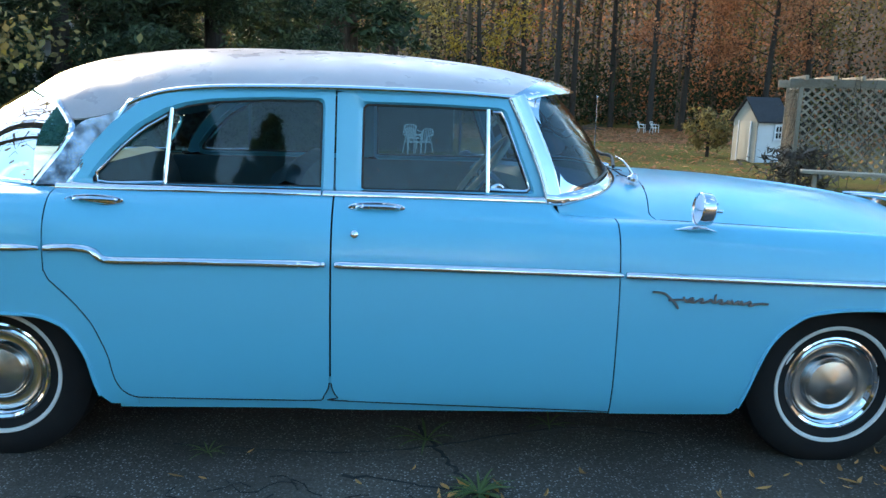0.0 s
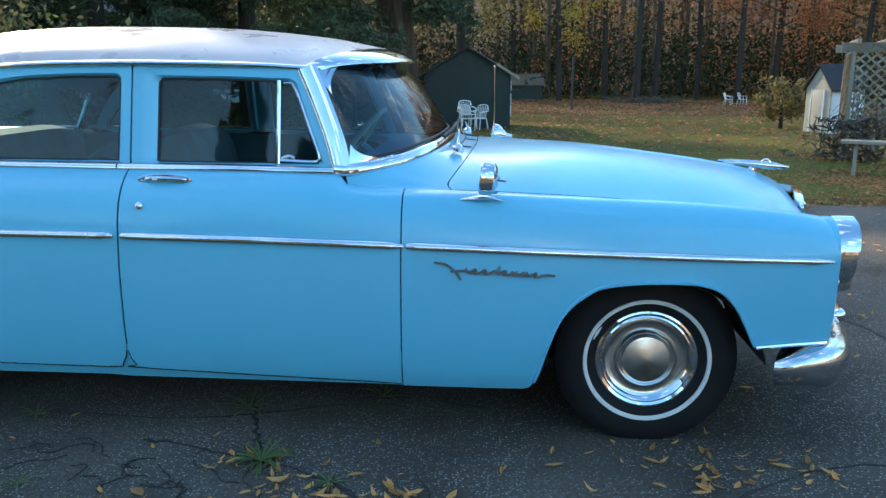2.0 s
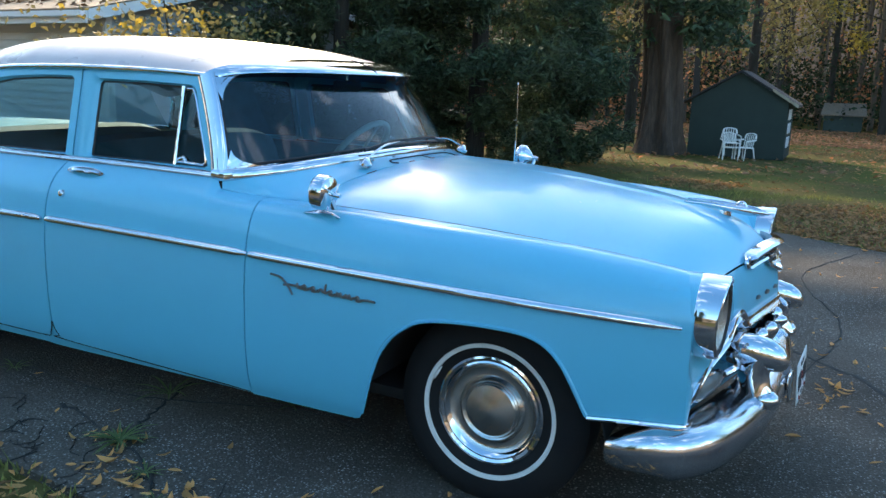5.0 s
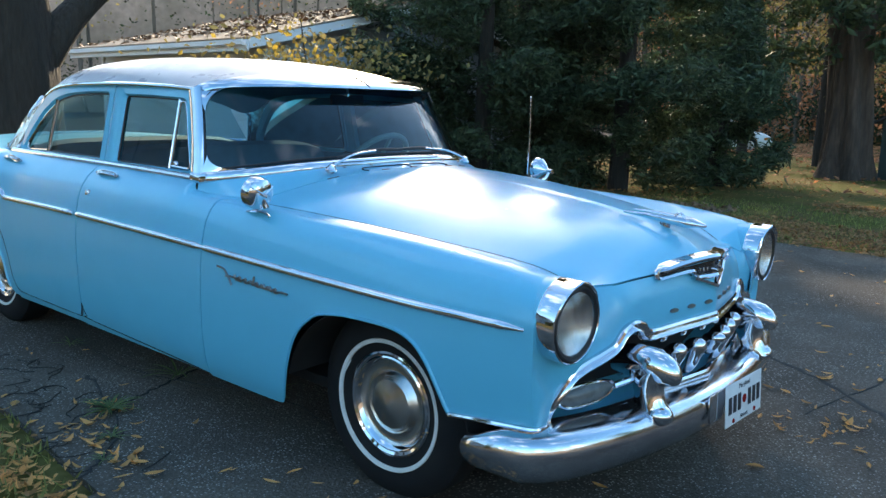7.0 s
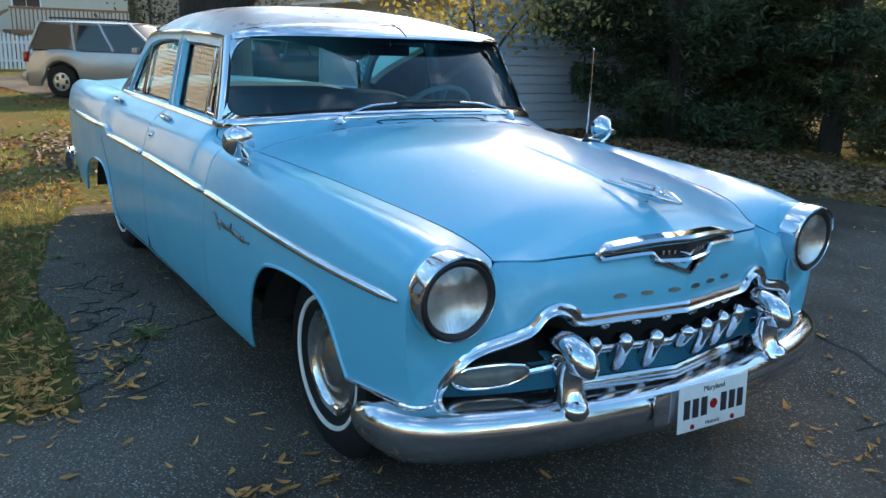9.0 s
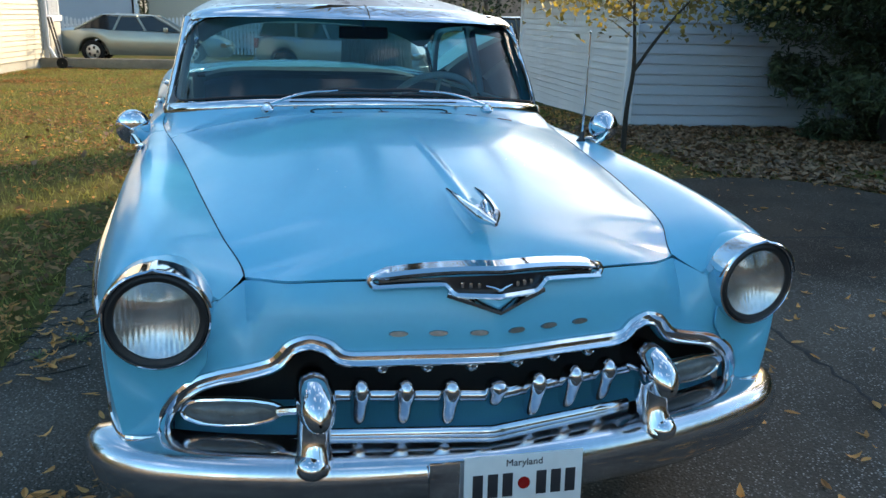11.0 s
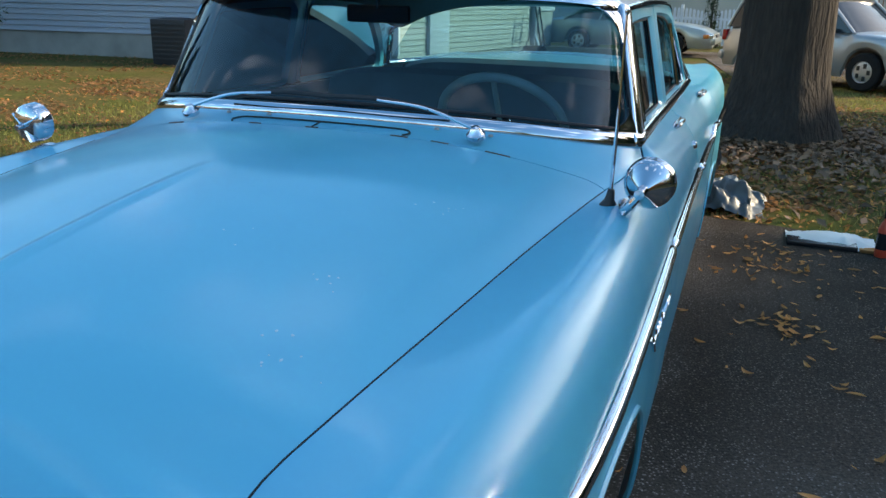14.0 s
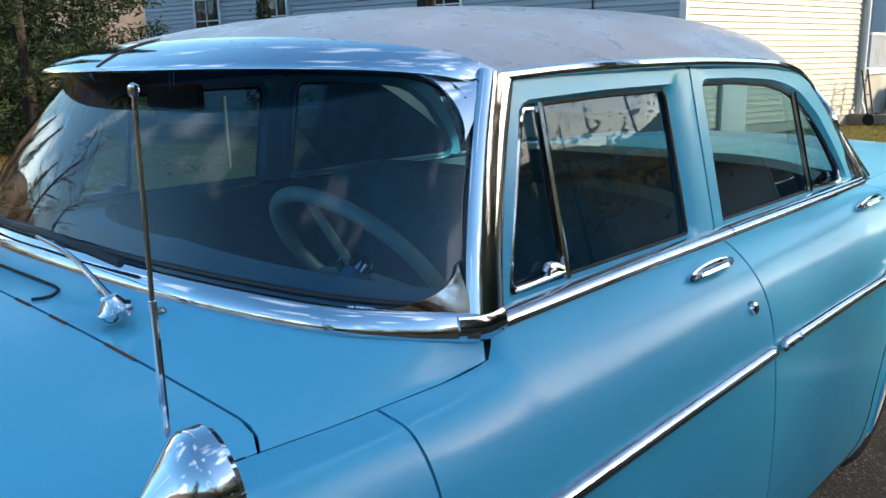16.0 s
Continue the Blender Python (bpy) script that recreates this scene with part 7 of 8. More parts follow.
for x, y in ((3.5, -17.0), (8.5, -22), (25, -8), (28, 2)):
    broadleaf(x, y, 10, 3.6, 1500, OLIVE, "half-bare tree across the driveway", radius=0.17, size=0.16, group="driveway trees", crown_from=0.25, bare=0.45)


# ---- buildings ----
def board_wall(parent, origin, along, up_to, width, mat, rise=0.11, hole=None, name="siding_board", bottom=0.0):
    """Lapped boards on a wall: each one a wedge. along: unit direction; up_to(s): wall height at s; boards share meshes where whole."""
    along = np.array([*along, 0.0])
    out = np.array([along[1], -along[0], 0.0])
    top = max(up_to(0), up_to(width), up_to(width / 2))
    k = 0
    z = bottom
    shared = {}
    while z < top - 0.02:
        zt = min(z + rise, top)
        ss = np.linspace(0, width, 161)
        ok = [s for s in ss if up_to(s) >= zt - 0.03]
        if len(ok) > 2:
            spans = [(ok[0], ok[-1])]
            if hole:
                h0, h1, hz0, hz1 = hole
                if zt > hz0 and z < hz1:
                    spans = [(ok[0], h0), (h1, ok[-1])]
            for a, b in spans:
                if b - a < 0.05:
                    continue
                key = (round(b - a, 2), round(zt - z, 3))
                if key not in shared:
                    L, hh = b - a, zt - z
                    sec = [(0.0, -0.006), (0.036, -0.008), (0.010, hh * 0.84), (0.0, hh * 0.84)]
                    V = [tuple(o * out + q * along + np.array([0, 0, h])) for q in (0, L) for o, h in sec]
                    me = bpy.data.meshes.new(name)
                    me.from_pydata(V, [], [(0, 1, 5, 4), (1, 2, 6, 5), (2, 3, 7, 6), (3, 0, 4, 7), (3, 2, 1, 0), (4, 5, 6, 7)])
                    me.materials.append(mat)
                    me.update()
                    shared[key] = me
                o = new(name, shared[key])
                o.parent = parent
                o.location = np.array(origin) + a * along + np.array([0, 0, z])
        z += rise
        k += 1


def prism(name, pts, depth_dir, depth, mat, parent, label="", bevel=0.0):
    """A flat outline of points given depth."""
    bm = bmesh.new()
    d = Vector(depth_dir) * depth
    a = [bm.verts.new(p) for p in pts]
    b = [bm.verts.new(Vector(p) + d) for p in pts]
    n = len(pts)
    bm.faces.new(a)
    bm.faces.new(b[::-1])
    for k in range(n):
        bm.faces.new((a[k], b[k], b[(k + 1) % n], a[(k + 1) % n]))
    bmesh.ops.recalc_face_normals(bm, faces=bm.faces)
    return part(name, bm, mat, parent, label, False)


def window(parent, at, along, w, h, mat=None):
    """A sash window with frame, sill, rail and two panes, on a wall's face; at: lower left corner."""
    al, up_ = Vector((*along, 0)), Vector((0, 0, 1))
    out = Vector((along[1], -along[0], 0))
    at = Vector(at)
    rot = Matrix((al, out, up_)).transposed().to_4x4()
    win = part("window", box_bm(bmesh.new(), (w, 0.03, h), tuple(at + al * w / 2 + up_ * h / 2 + out * 0.005), rot, 0.004), DARK_GLASS, parent, "dark sash window with white trim")
    for sx, sz, cx, cz in ((0.07, h + 0.14, -0.035, h / 2), (0.07, h + 0.14, w + 0.035, h / 2), (w, 0.07, w / 2, h + 0.035), (w + 0.2, 0.06, w / 2, -0.03), (w, 0.035, w / 2, h * 0.5), (0.02, h, w / 2, h / 2)):
        block("window_frame", (sx, 0.06, sz), tuple(at + al * cx + up_ * cz + out * 0.03), TRIM, win, bevel=0.004, turn=rot)
    return win


# garage with a leaf-strewn low roof
g0 = gz(-9, 6)
gar = thing("garage", "white-sided garage with a worn leaf-strewn shingle roof", "garage")
ga = np.array([-0.995, 0.10])
gb = np.array([0.10, 0.995])
gc = np.array([-8.63, 5.37])
GL, GD, GE, GR = 6.3, 6.4, 2.16, 2.92
c1 = gc + ga * GL
c2 = gc + gb * GD
c3 = c1 + gb * GD
P3 = lambda p, z: (p[0], p[1], z)
prism("wall", [P3(gc, g0 - 0.3), P3(c1, g0 - 0.3), P3(c1, GE), P3(gc, GE)], (gb[0], gb[1], 0), 0.12, WHITE_SIDING, gar)
prism("wall", [P3(gc, g0 - 0.3), P3(c2, g0 - 0.3), P3(c2, GE), P3((gc + c2) / 2, GR), P3(gc, GE)], (ga[0], ga[1], 0), 0.12, BLUE_SIDING, gar)
prism("wall", [P3(c2, g0 - 0.3), P3(c3, g0 - 0.3), P3(c3, GE), P3(c2, GE)], (-gb[0], -gb[1], 0), 0.12, WHITE_SIDING, gar)
prism("wall", [P3(c1, g0 - 0.3), P3(c3, g0 - 0.3), P3(c3, GE), P3((c1 + c3) / 2, GR), P3(c1, GE)], (-ga[0], -ga[1], 0), 0.12, WHITE_SIDING, gar)
ov = 0.55
for s, (p, q) in ((1, (gc, c1)), (-1, (c2, c3))):
    e0 = p - gb * ov * s - ga * 0.35
    e1 = q - gb * ov * s + ga * 0.35
    m0 = (gc + c2) / 2 - ga * 0.35
    m1 = (c1 + c3) / 2 + ga * 0.35
    ez = GE - 0.02
    prism("roof_slope", [P3(e0, ez), P3(e1, ez), P3(m1, GR + 0.10), P3(m0, GR + 0.10)], (0, 0, 1), 0.07, SHINGLE, gar, "worn shingles under fallen leaves")
    prism("fascia", [P3(e0, ez - 0.13), P3(e1, ez - 0.13), P3(e1, ez + 0.03), P3(e0, ez + 0.03)], (-gb[0] * s, -gb[1] * s, 0), 0.03, TRIM, gar)
    sweep("gutter", [P3(e0 - gb * 0.07 * s, ez), P3(e1 - gb * 0.07 * s, ez)], [(-0.05, 0.03), (-0.05, -0.04), (-0.02, -0.06), (0.05, -0.06), (0.05, 0.03), (0.035, 0.03), (0.035, -0.04), (-0.035, -0.03), (-0.035, 0.03)], TRIM, gar)
    prism("rake_board", [P3(e0, ez - 0.10), P3(m0, GR - 0.0), P3(m0, GR + 0.12), P3(e0, ez + 0.05)], (-ga[0], -ga[1], 0), 0.03, TRIM, gar)
for p in (gc, c1):
    block("corner_board", (0.10, 0.10, GE + 0.35 - g0), (p[0] + 0.0, p[1] - 0.0, (GE + g0 - 0.3) / 2), TRIM, gar, turn=pose(0, 0, 0, 0, 0, -5.7))
board_wall(gar, P3(c1, g0 - 0.1), tuple(-ga), lambda s: GE - g0 + 0.1, GL, WHITE_SIDING)
board_wall(gar, P3(gc, g0 - 0.1), tuple(gb), lambda s: (GE - g0 + 0.1) + (GR - GE) * (1 - abs(s - GD / 2) / (GD / 2)), GD, BLUE_SIDING, rise=0.15)
block("downpipe", (0.07, 0.07, 2.1), (gc[0] + 0.06, gc[1] - 0.08, 1.0), TRIM, gar)
lv = []
for _ in range(2600):
    s, t = rng.uniform(-0.3, GL + 0.3), rng.uniform(-ov, GD / 2)
    q = gc + ga * s + gb * t
    f = (t + ov) / (GD / 2 + ov)
    if noise.noise(Vector((s * 0.8, t * 0.8, 2))) + 0.6 * f > rng.uniform(-0.3, 0.6):
        lv.append((q[0], q[1], GE - 0.02 + (GR + 0.10 - GE + 0.02) * f + 0.085))
tagged(leaf_mesh("roof_leaves", lv, 0.11, MULCH, flat=0.7), "brown leaves lying on the garage roof", "leaves", kind="stuff")

# house across the lawn: pale boards over a stained foundation
hs = thing("white_house", "pale clapboard house on a stained foundation", "house")
hc = np.array([-15.9, -6.4])
ha = np.array([0.16, -0.987])
hb = np.array([-0.985, 0.175])
h0 = gz(-16, -7)
HZ0, HZ1 = 0.35, 4.6
end1 = hc + ha * 17.0
end2 = hc + hb * 7.2
end3 = end1 + hb * 7.2
prism("foundation", [P3(hc, h0 - 0.3), P3(end1, h0 - 0.3), P3(end1, HZ0), P3(hc, HZ0)], (hb[0], hb[1], 0), 0.2, CONCRETE, hs)
prism("foundation", [P3(hc, h0 - 0.3), P3(end2, h0 - 0.3), P3(end2, HZ0), P3(hc, HZ0)], (ha[0], ha[1], 0), 0.2, CONCRETE, hs)
prism("wall", [P3(hc, HZ0), P3(end1, HZ0), P3(end1, HZ1), P3(hc, HZ1)], (hb[0], hb[1], 0), 0.15, BLUE_SIDING, hs)
prism("wall", [P3(hc, HZ0), P3(end2, HZ0), P3(end2, HZ1), P3(hc, HZ1)], (ha[0], ha[1], 0), 0.15, CREAM_SIDING, hs)
prism("wall", [P3(end1, h0 - 0.3), P3(end3, h0 - 0.3), P3(end3, HZ1), P3(end1, HZ1)], (-ha[0], -ha[1], 0), 0.15, BLUE_SIDING, hs)
prism("wall", [P3(end2, h0 - 0.3), P3(end3, h0 - 0.3), P3(end3, HZ1), P3(end2, HZ1)], (-hb[0], -hb[1], 0), 0.15, CREAM_SIDING, hs)
mid0, mid1 = (hc + end2) / 2 - ha * 0.4, (end1 + end3) / 2 + ha * 0.4
for p, q, s in ((hc, end1, -1), (end2, end3, 1)):
    e0, e1 = p + hb * 0.4 * s - ha * 0.4, q + hb * 0.4 * s + ha * 0.4
    prism("roof_slope", [P3(e0, HZ1 - 0.1), P3(e1, HZ1 - 0.1), P3(mid1, HZ1 + 2.2), P3(mid0, HZ1 + 2.2)], (0, 0, 1), 0.1, BLACK_ROOF, hs)
prism("gable", [P3(hc, HZ1), P3(end2, HZ1), P3((hc + end2) / 2, HZ1 + 2.1)], (ha[0], ha[1], 0), 0.1, CREAM_SIDING, hs)
board_wall(hs, P3(end1, HZ0), tuple(-ha), lambda s: 0 + HZ1 - HZ0, 17.0, BLUE_SIDING, rise=0.13)
board_wall(hs, P3(hc, HZ0 - 0.35), tuple(hb), lambda s: HZ1 - HZ0 + 0.35, 7.2, CREAM_SIDING, rise=0.13)
block("corner_board", (0.14, 0.14, HZ1 - HZ0 + 0.3), (hc[0] + 0.03, hc[1] + 0.0, (HZ1 + HZ0 - 0.3) / 2), TRIM, hs, turn=pose(0, 0, 0, 0, 0, 9.5))
block("corner_board", (0.16, 0.16, HZ1 + 0.3), (end2[0], end2[1] + 0.03, HZ1 / 2), TRIM, hs, turn=pose(0, 0, 0, 0, 0, 9.5))
for s, w in ((14.6, 1.0), (11.6, 0.7), (6.2, 0.9)):
    q = hc + ha * s
    window(hs, (q[0] + 0.02, q[1], 2.25), tuple(-ha), w, 1.15)
q = hc + hb * 4.6
window(hs, (q[0], q[1] + 0.02, 3.0), tuple(hb), 0.6, 0.75)
# recess with a lattice screen and downpipe at the far corner
q = hc + hb * 1.4
block("basement_hatch", (0.9, 0.12, 1.5), (q[0] - 0.3, q[1] + 0.1, 0.5), TRIM, hs, turn=pose(0, 0, 0, 0, 0, -10))
tube("downpipe", [P3(end2 + np.array([0.1, 0.12]), 3.8), P3(end2 + np.array([0.1, 0.12]), 0.3), P3(end2 + np.array([0.3, 0.3]), 0.0)], 0.05, TRIM, hs)
tube("service_cable", [P3(hc + ha * 1.9 + np.array([0.06, 0]), 4.2), P3(hc + ha * 2.0 + np.array([0.06, 0]), 1.0)], 0.02, SEAL, hs)
# rear porch box and screen beyond the cream wall
pc = hc + hb * 7.3
block("porch_post", (0.12, 0.12, 2.4), (pc[0] - 1.6, pc[1] + 0.1, 2.2), TRIM, hs)
block("porch_floor", (1.9, 1.6, 0.16), (pc[0] - 0.9, pc[1] - 0.6, 1.05), TRIM, hs)
for k in range(14):
    block("porch_baluster", (0.03, 0.03, 0.8), (pc[0] - 0.1 - 0.12 * k, pc[1] + 0.15, 1.55), TRIM, hs, bevel=0.003)
block("porch_rail", (1.8, 0.06, 0.06), (pc[0] - 0.9, pc[1] + 0.15, 1.98), TRIM, hs)
block("porch_skirt", (1.8, 0.05, 1.1), (pc[0] - 0.9, pc[1] + 0.12, 0.4), CONCRETE, hs)
# air conditioner against the wall
ac = thing("air_conditioner", "dark square air conditioner beside the house", "air conditioner", (-13.75, -10.65, gz(-13.7, -10.7)), turn=10)
block("cabinet", (0.8, 0.8, 0.95), (0, 0, 0.475), AC_METAL, ac, bevel=0.02)
for k in range(9):
    block("louver", (0.015, 0.74, 0.05), (0.405, 0, 0.12 + 0.09 * k), AC_METAL, ac, bevel=0.004)
lathe("fan_guard", [(0.0, 0.96), (0.3, 0.97), (0.33, 0.95)], AC_METAL, ac, n=24)
# a lawn stake
st = thing("garden_stake", "leaning grey wooden stake in the lawn", "stake", (-7.0, -9.2, 0))
tube("stake", [(0, 0, -0.1), (0.05, 0.06, 1.05)], 0.03, OLD_WOOD, st)
# bins by the hatch
bn = thing("hand_truck", "dark hand truck leaning by the house wall", "hand truck", (-22.4, -4.6, gz(-22, -4.6)))
for s in (-0.22, 0.22):
    tube("upright", [(s, 0, 0.1), (s, -0.25, 1.35)], 0.025, AC_METAL, bn)
    lathe("tyre", [(0.02, -0.04), (0.14, -0.04), (0.15, 0), (0.14, 0.04), (0.02, 0.04)], RUBBER, bn, m=to_axis((s * 1.3, 0.02, 0.15), (1, 0, 0)), n=20)
for z in (0.4, 0.75, 1.1):
    tube("crossbar", [(-0.22, -0.25 * z / 1.35, z), (0.22, -0.25 * z / 1.35, z)], 0.02, AC_METAL, bn)
block("toe_plate", (0.5, 0.25, 0.02), (0, 0.14, 0.05), AC_METAL, bn)

# houses beyond the street
fh = thing("grey_house", "grey-sided house with white window trim across the street", "house", (-38, -7, -0.3))
prism("wall", [(0, -6, 0), (0, 3.2, 0), (0, 3.2, 6), (0, -6, 6)], (-1, 0, 0), 0.2, BLUE_SIDING, fh)
prism("wall", [(0, 3.2, 0), (-8, 3.2, 0), (-8, 3.2, 6), (0, 3.2, 6)], (0, -1, 0), 0.2, BLUE_SIDING, fh)
prism("roof_slope", [(0.4, -6.4, 5.9), (0.4, 3.6, 5.9), (-4, 3.6, 8), (-4, -6.4, 8)], (0, 0, 1), 0.15, BLACK_ROOF, fh)
window(fh, (0.02, 0.2, 2.2), (0, 1), 1.2, 1.7)
window(fh, (0.02, -3.6, 2.2), (0, 1), 1.2, 1.7)
block("corner_board", (0.2, 0.2, 6), (0.05, 3.2, 3), TRIM, fh)
th = thing("tan_house", "tan-sided house with a stained wooden deck", "house", (-40, 4, -0.3))
prism("wall", [(0, -7.5, 0), (0, 3.5, 0), (0, 3.5, 6), (0, -7.5, 6)], (-1, 0, 0), 0.2, CREAM_SIDING, th)
prism("roof_slope", [(0.4, -8, 5.9), (0.4, 3.9, 5.9), (-4, 3.9, 8), (-4, -8, 8)], (0, 0, 1), 0.15, BLACK_ROOF, th)
window(th, (0.02, -1.5, 2.4), (0, 1), 1.1, 1.5)
block("deck_floor", (3.0, 5.0, 0.15), (1.6, 0.5, 1.3), DECK_WOOD, th)
for k in range(30):
    block("deck_baluster", (0.05, 0.05, 0.9), (3.05, -1.9 + k * 0.165, 1.85), DECK_WOOD, th, bevel=0.004)
block("deck_rail", (0.1, 5.0, 0.1), (3.05, 0.5, 2.3), DECK_WOOD, th)
for k in range(6):
    block("deck_step", (0.9, 0.3, 0.06), (2.5, -2.2 - 0.3 * k, 1.15 - 0.2 * k), DECK_WOOD, th)
for s in (2.1, 3.0):
    tube("stair_rail", [(s, -2.0, 2.2), (s, -3.9, 1.0)], 0.05, DECK_WOOD, th)
for y in (-1.9, 0.5, 3.0):
    block("deck_post", (0.14, 0.14, 1.4), (3.0, y, 0.6), DECK_WOOD, th)

# picket fence along the street
fence = thing("picket_fence", "white scalloped picket fence along the street", "fence", (-31.5, -9, -0.3))
for k in range(150):
    y = k * 0.14
    hgt = 1.25 + 0.16 * abs(math.cos(math.pi * y / 2.4))
    if k == 0:
        me0 = {}
    key = round(hgt, 2)
    if key not in me0:
        me = bpy.data.meshes.new("picket")
        me.from_pydata([(-0.01, -0.045, 0.05), (-0.01, 0.045, 0.05), (-0.01, 0.045, key - 0.06), (-0.01, 0, key), (-0.01, -0.045, key - 0.06), (0.012, -0.045, 0.05), (0.012, 0.045, 0.05), (0.012, 0.045, key - 0.06), (0.012, 0, key), (0.012, -0.045, key - 0.06)], [], [(4, 3, 2, 1, 0), (5, 6, 7, 8, 9), (0, 1, 6, 5), (1, 2, 7, 6), (2, 3, 8, 7), (3, 4, 9, 8), (4, 0, 5, 9)])
        me.materials.append(TRIM)
        me0[key] = me
    o = new("picket", me0[key])
    o.parent = fence
    o.location = (0, y, 0)
for z in (0.35, 1.0):
    block("fence_rail", (0.04, 21, 0.09), (-0.035, 10.5, z), TRIM, fence)
for k in range(9):
    block("fence_post", (0.11, 0.11, 1.5), (-0.09, k * 2.4 + 0.2, 0.75), TRIM, fence)
for x, y, h in ((-30.2, -2.95, 3.0), (-29.3, -0.4, 2.6), (-29.6, 5.3, 3.0)):
    conifer(x, y, h, 0.62, 2600, DARKGREEN, "clipped conical evergreen shrub before the fence", size=0.13, name="conical_shrub")
# street
bm = bmesh.new()
bm.faces.new([bm.verts.new(p) for p in ((-24.3, -30, gz(-18, 0) + 0.012), (-24.3, -0.2, gz(-18, 0) + 0.012), (-17.4, 0.9, gz(-18, 0) + 0.012), (-17.4, 40, gz(-18, 0) + 0.012), (-27.3, 40, gz(-27, 0) + 0.012), (-27.3, -30, gz(-27, 0) + 0.012))])
bmesh.ops.recalc_face_normals(bm, faces=bm.faces)
tagged(part("road", bm, ASPHALT, smooth=False), "grey asphalt parking strip before the fence", "road", kind="structure")
pl = thing("planter_edge", "low grey timber edging along the lawn", "edging", (-22.6, -1.2, gz(-22.6, 0)), turn=0)
block("timber", (0.14, 4.2, 0.26), (0, -2.1, 0.13), OLD_WOOD, pl, bevel=0.01)
block("timber", (1.2, 0.14, 0.26), (-0.6, -0.05, 0.13), OLD_WOOD, pl, bevel=0.01)

# dark green shed by the cedar
gs = thing("green_shed", "dark green gabled garden shed under the trees", "shed", (-1.55, 18.9, gz(0, 19)))
gs.scale = (0.87, 0.87, 0.87)
prism("wall", [(-1.35, 0, 0), (1.35, 0, 0), (1.35, 0, 1.65), (0, 0, 2.45), (-1.35, 0, 1.65)], (0, 1, 0), 0.08, GREEN_PAINT, gs)
prism("wall", [(1.35, 0.08, 0), (1.35, 2.6, 0), (1.35, 2.6, 1.65), (1.35, 0.08, 1.65)], (-1, 0, 0), 0.08, GREEN_PAINT, gs)
prism("wall", [(-1.35, 0.08, 0), (-1.35, 2.6, 0), (-1.35, 2.6, 1.65), (-1.35, 0.08, 1.65)], (1, 0, 0), 0.08, GREEN_PAINT, gs)
prism("wall", [(-1.35, 2.6, 0), (1.35, 2.6, 0), (1.35, 2.6, 1.65), (0, 2.6, 2.45), (-1.35, 2.6, 1.65)], (0, -1, 0), 0.08, GREEN_PAINT, gs)
for s in (-1, 1):
    prism("roof_slope", [(0, -0.15, 2.47), (s * 1.6, -0.15, 1.52), (s * 1.6, 2.75, 1.52), (0, 2.75, 2.47)], (0, 0, 1), 0.06, BLACK_ROOF, gs)
prism("eave_trim", [(1.62, -0.16, 1.50), (1.62, -0.16, 1.60), (0.9, -0.16, 2.03), (0.9, -0.16, 1.95)], (0, 1, 0), 0.03, OLD_WOOD, gs)
for z in (0.5, 0.9, 1.3):
    block("window_shutter", (0.03, 0.25, 0.3), (1.37, 0.5, z), TRIM, gs)
    block("window_shutter", (0.03, 0.25, 0.3), (1.37, 1.2, z), TRIM, gs)
# stacked white resin chairs
ch = thing("garden_chair", "white resin garden armchair on the lawn", "chair", (-1.52, 17.7, gz(0, 17.7)), "white garden chairs", turn=20)
ch.scale = (0.72, 0.72, 0.72)
block("seat", (0.46, 0.44, 0.03), (0, 0, 0.42), PLASTIC, ch, bevel=0.012)
for k in range(6):
    tube("back_slat", [(-0.18 + 0.072 * k, 0.20, 0.44), (-0.20 + 0.08 * k, 0.30, 0.86)], 0.014, PLASTIC, ch, n=6)
tube("back_rail", [(-0.24, 0.28, 0.72), (-0.2, 0.31, 0.86), (0, 0.32, 0.90), (0.2, 0.31, 0.86), (0.24, 0.28, 0.72)], 0.02, PLASTIC, ch, smooth_n=16)
for s in (-1, 1):
    tube("arm", [(s * 0.26, 0.27, 0.68), (s * 0.28, 0.0, 0.66), (s * 0.27, -0.2, 0.64)], 0.022, PLASTIC, ch, smooth_n=10)
    tube("leg", [(s * 0.27, -0.2, 0.64), (s * 0.25, -0.24, 0)], 0.02, PLASTIC, ch)
    tube("leg", [(s * 0.22, 0.2, 0.42), (s * 0.26, 0.28, 0)], 0.02, PLASTIC, ch)
copy_thing(ch, pose(-1.22, 17.95, gz(0, 17.95), 0, 0, -35))
copy_thing(ch, pose(-1.5, 17.7, gz(0, 17.7) + 0.11, 0, 0, 20))
for x, y, a in ((11.2, 40.6, 60), (12.0, 40.9, 100)):
    copy_thing(ch, pose(x, y, gz(x, y), 0, 0, a))
# far small shed
fs = thing("far_shed", "small grey shed with a shallow roof at the wood's edge", "shed", (0.75, 45.5, gz(0, 45) - 0.15))
fs.scale = (0.85, 0.85, 0.8)
prism("wall", [(-1.1, 0, 0), (1.1, 0, 0), (1.1, 0, 1.3), (-1.1, 0, 1.3)], (0, 1, 0), 1.8, GREEN_PAINT, fs)
prism("roof_slope", [(-1.3, -0.2, 1.25), (1.3, -0.2, 1.25), (1.2, 1.0, 2.0), (-1.2, 1.0, 2.0)], (0, 0, 1), 0.08, SHINGLE, fs)
pt_ = thing("clothes_pole", "thin dark pole on the lawn", "pole", (2.5, 33.8, gz(2.5, 33.8)))
tube("pole", [(0, 0, -0.1), (0, 0, 2.4)], 0.05, AC_METAL, pt_)
pst = thing("fence_post", "weathered wooden post under the evergreens", "post", (-5.25, 11.6, gz(-5, 11.6)))
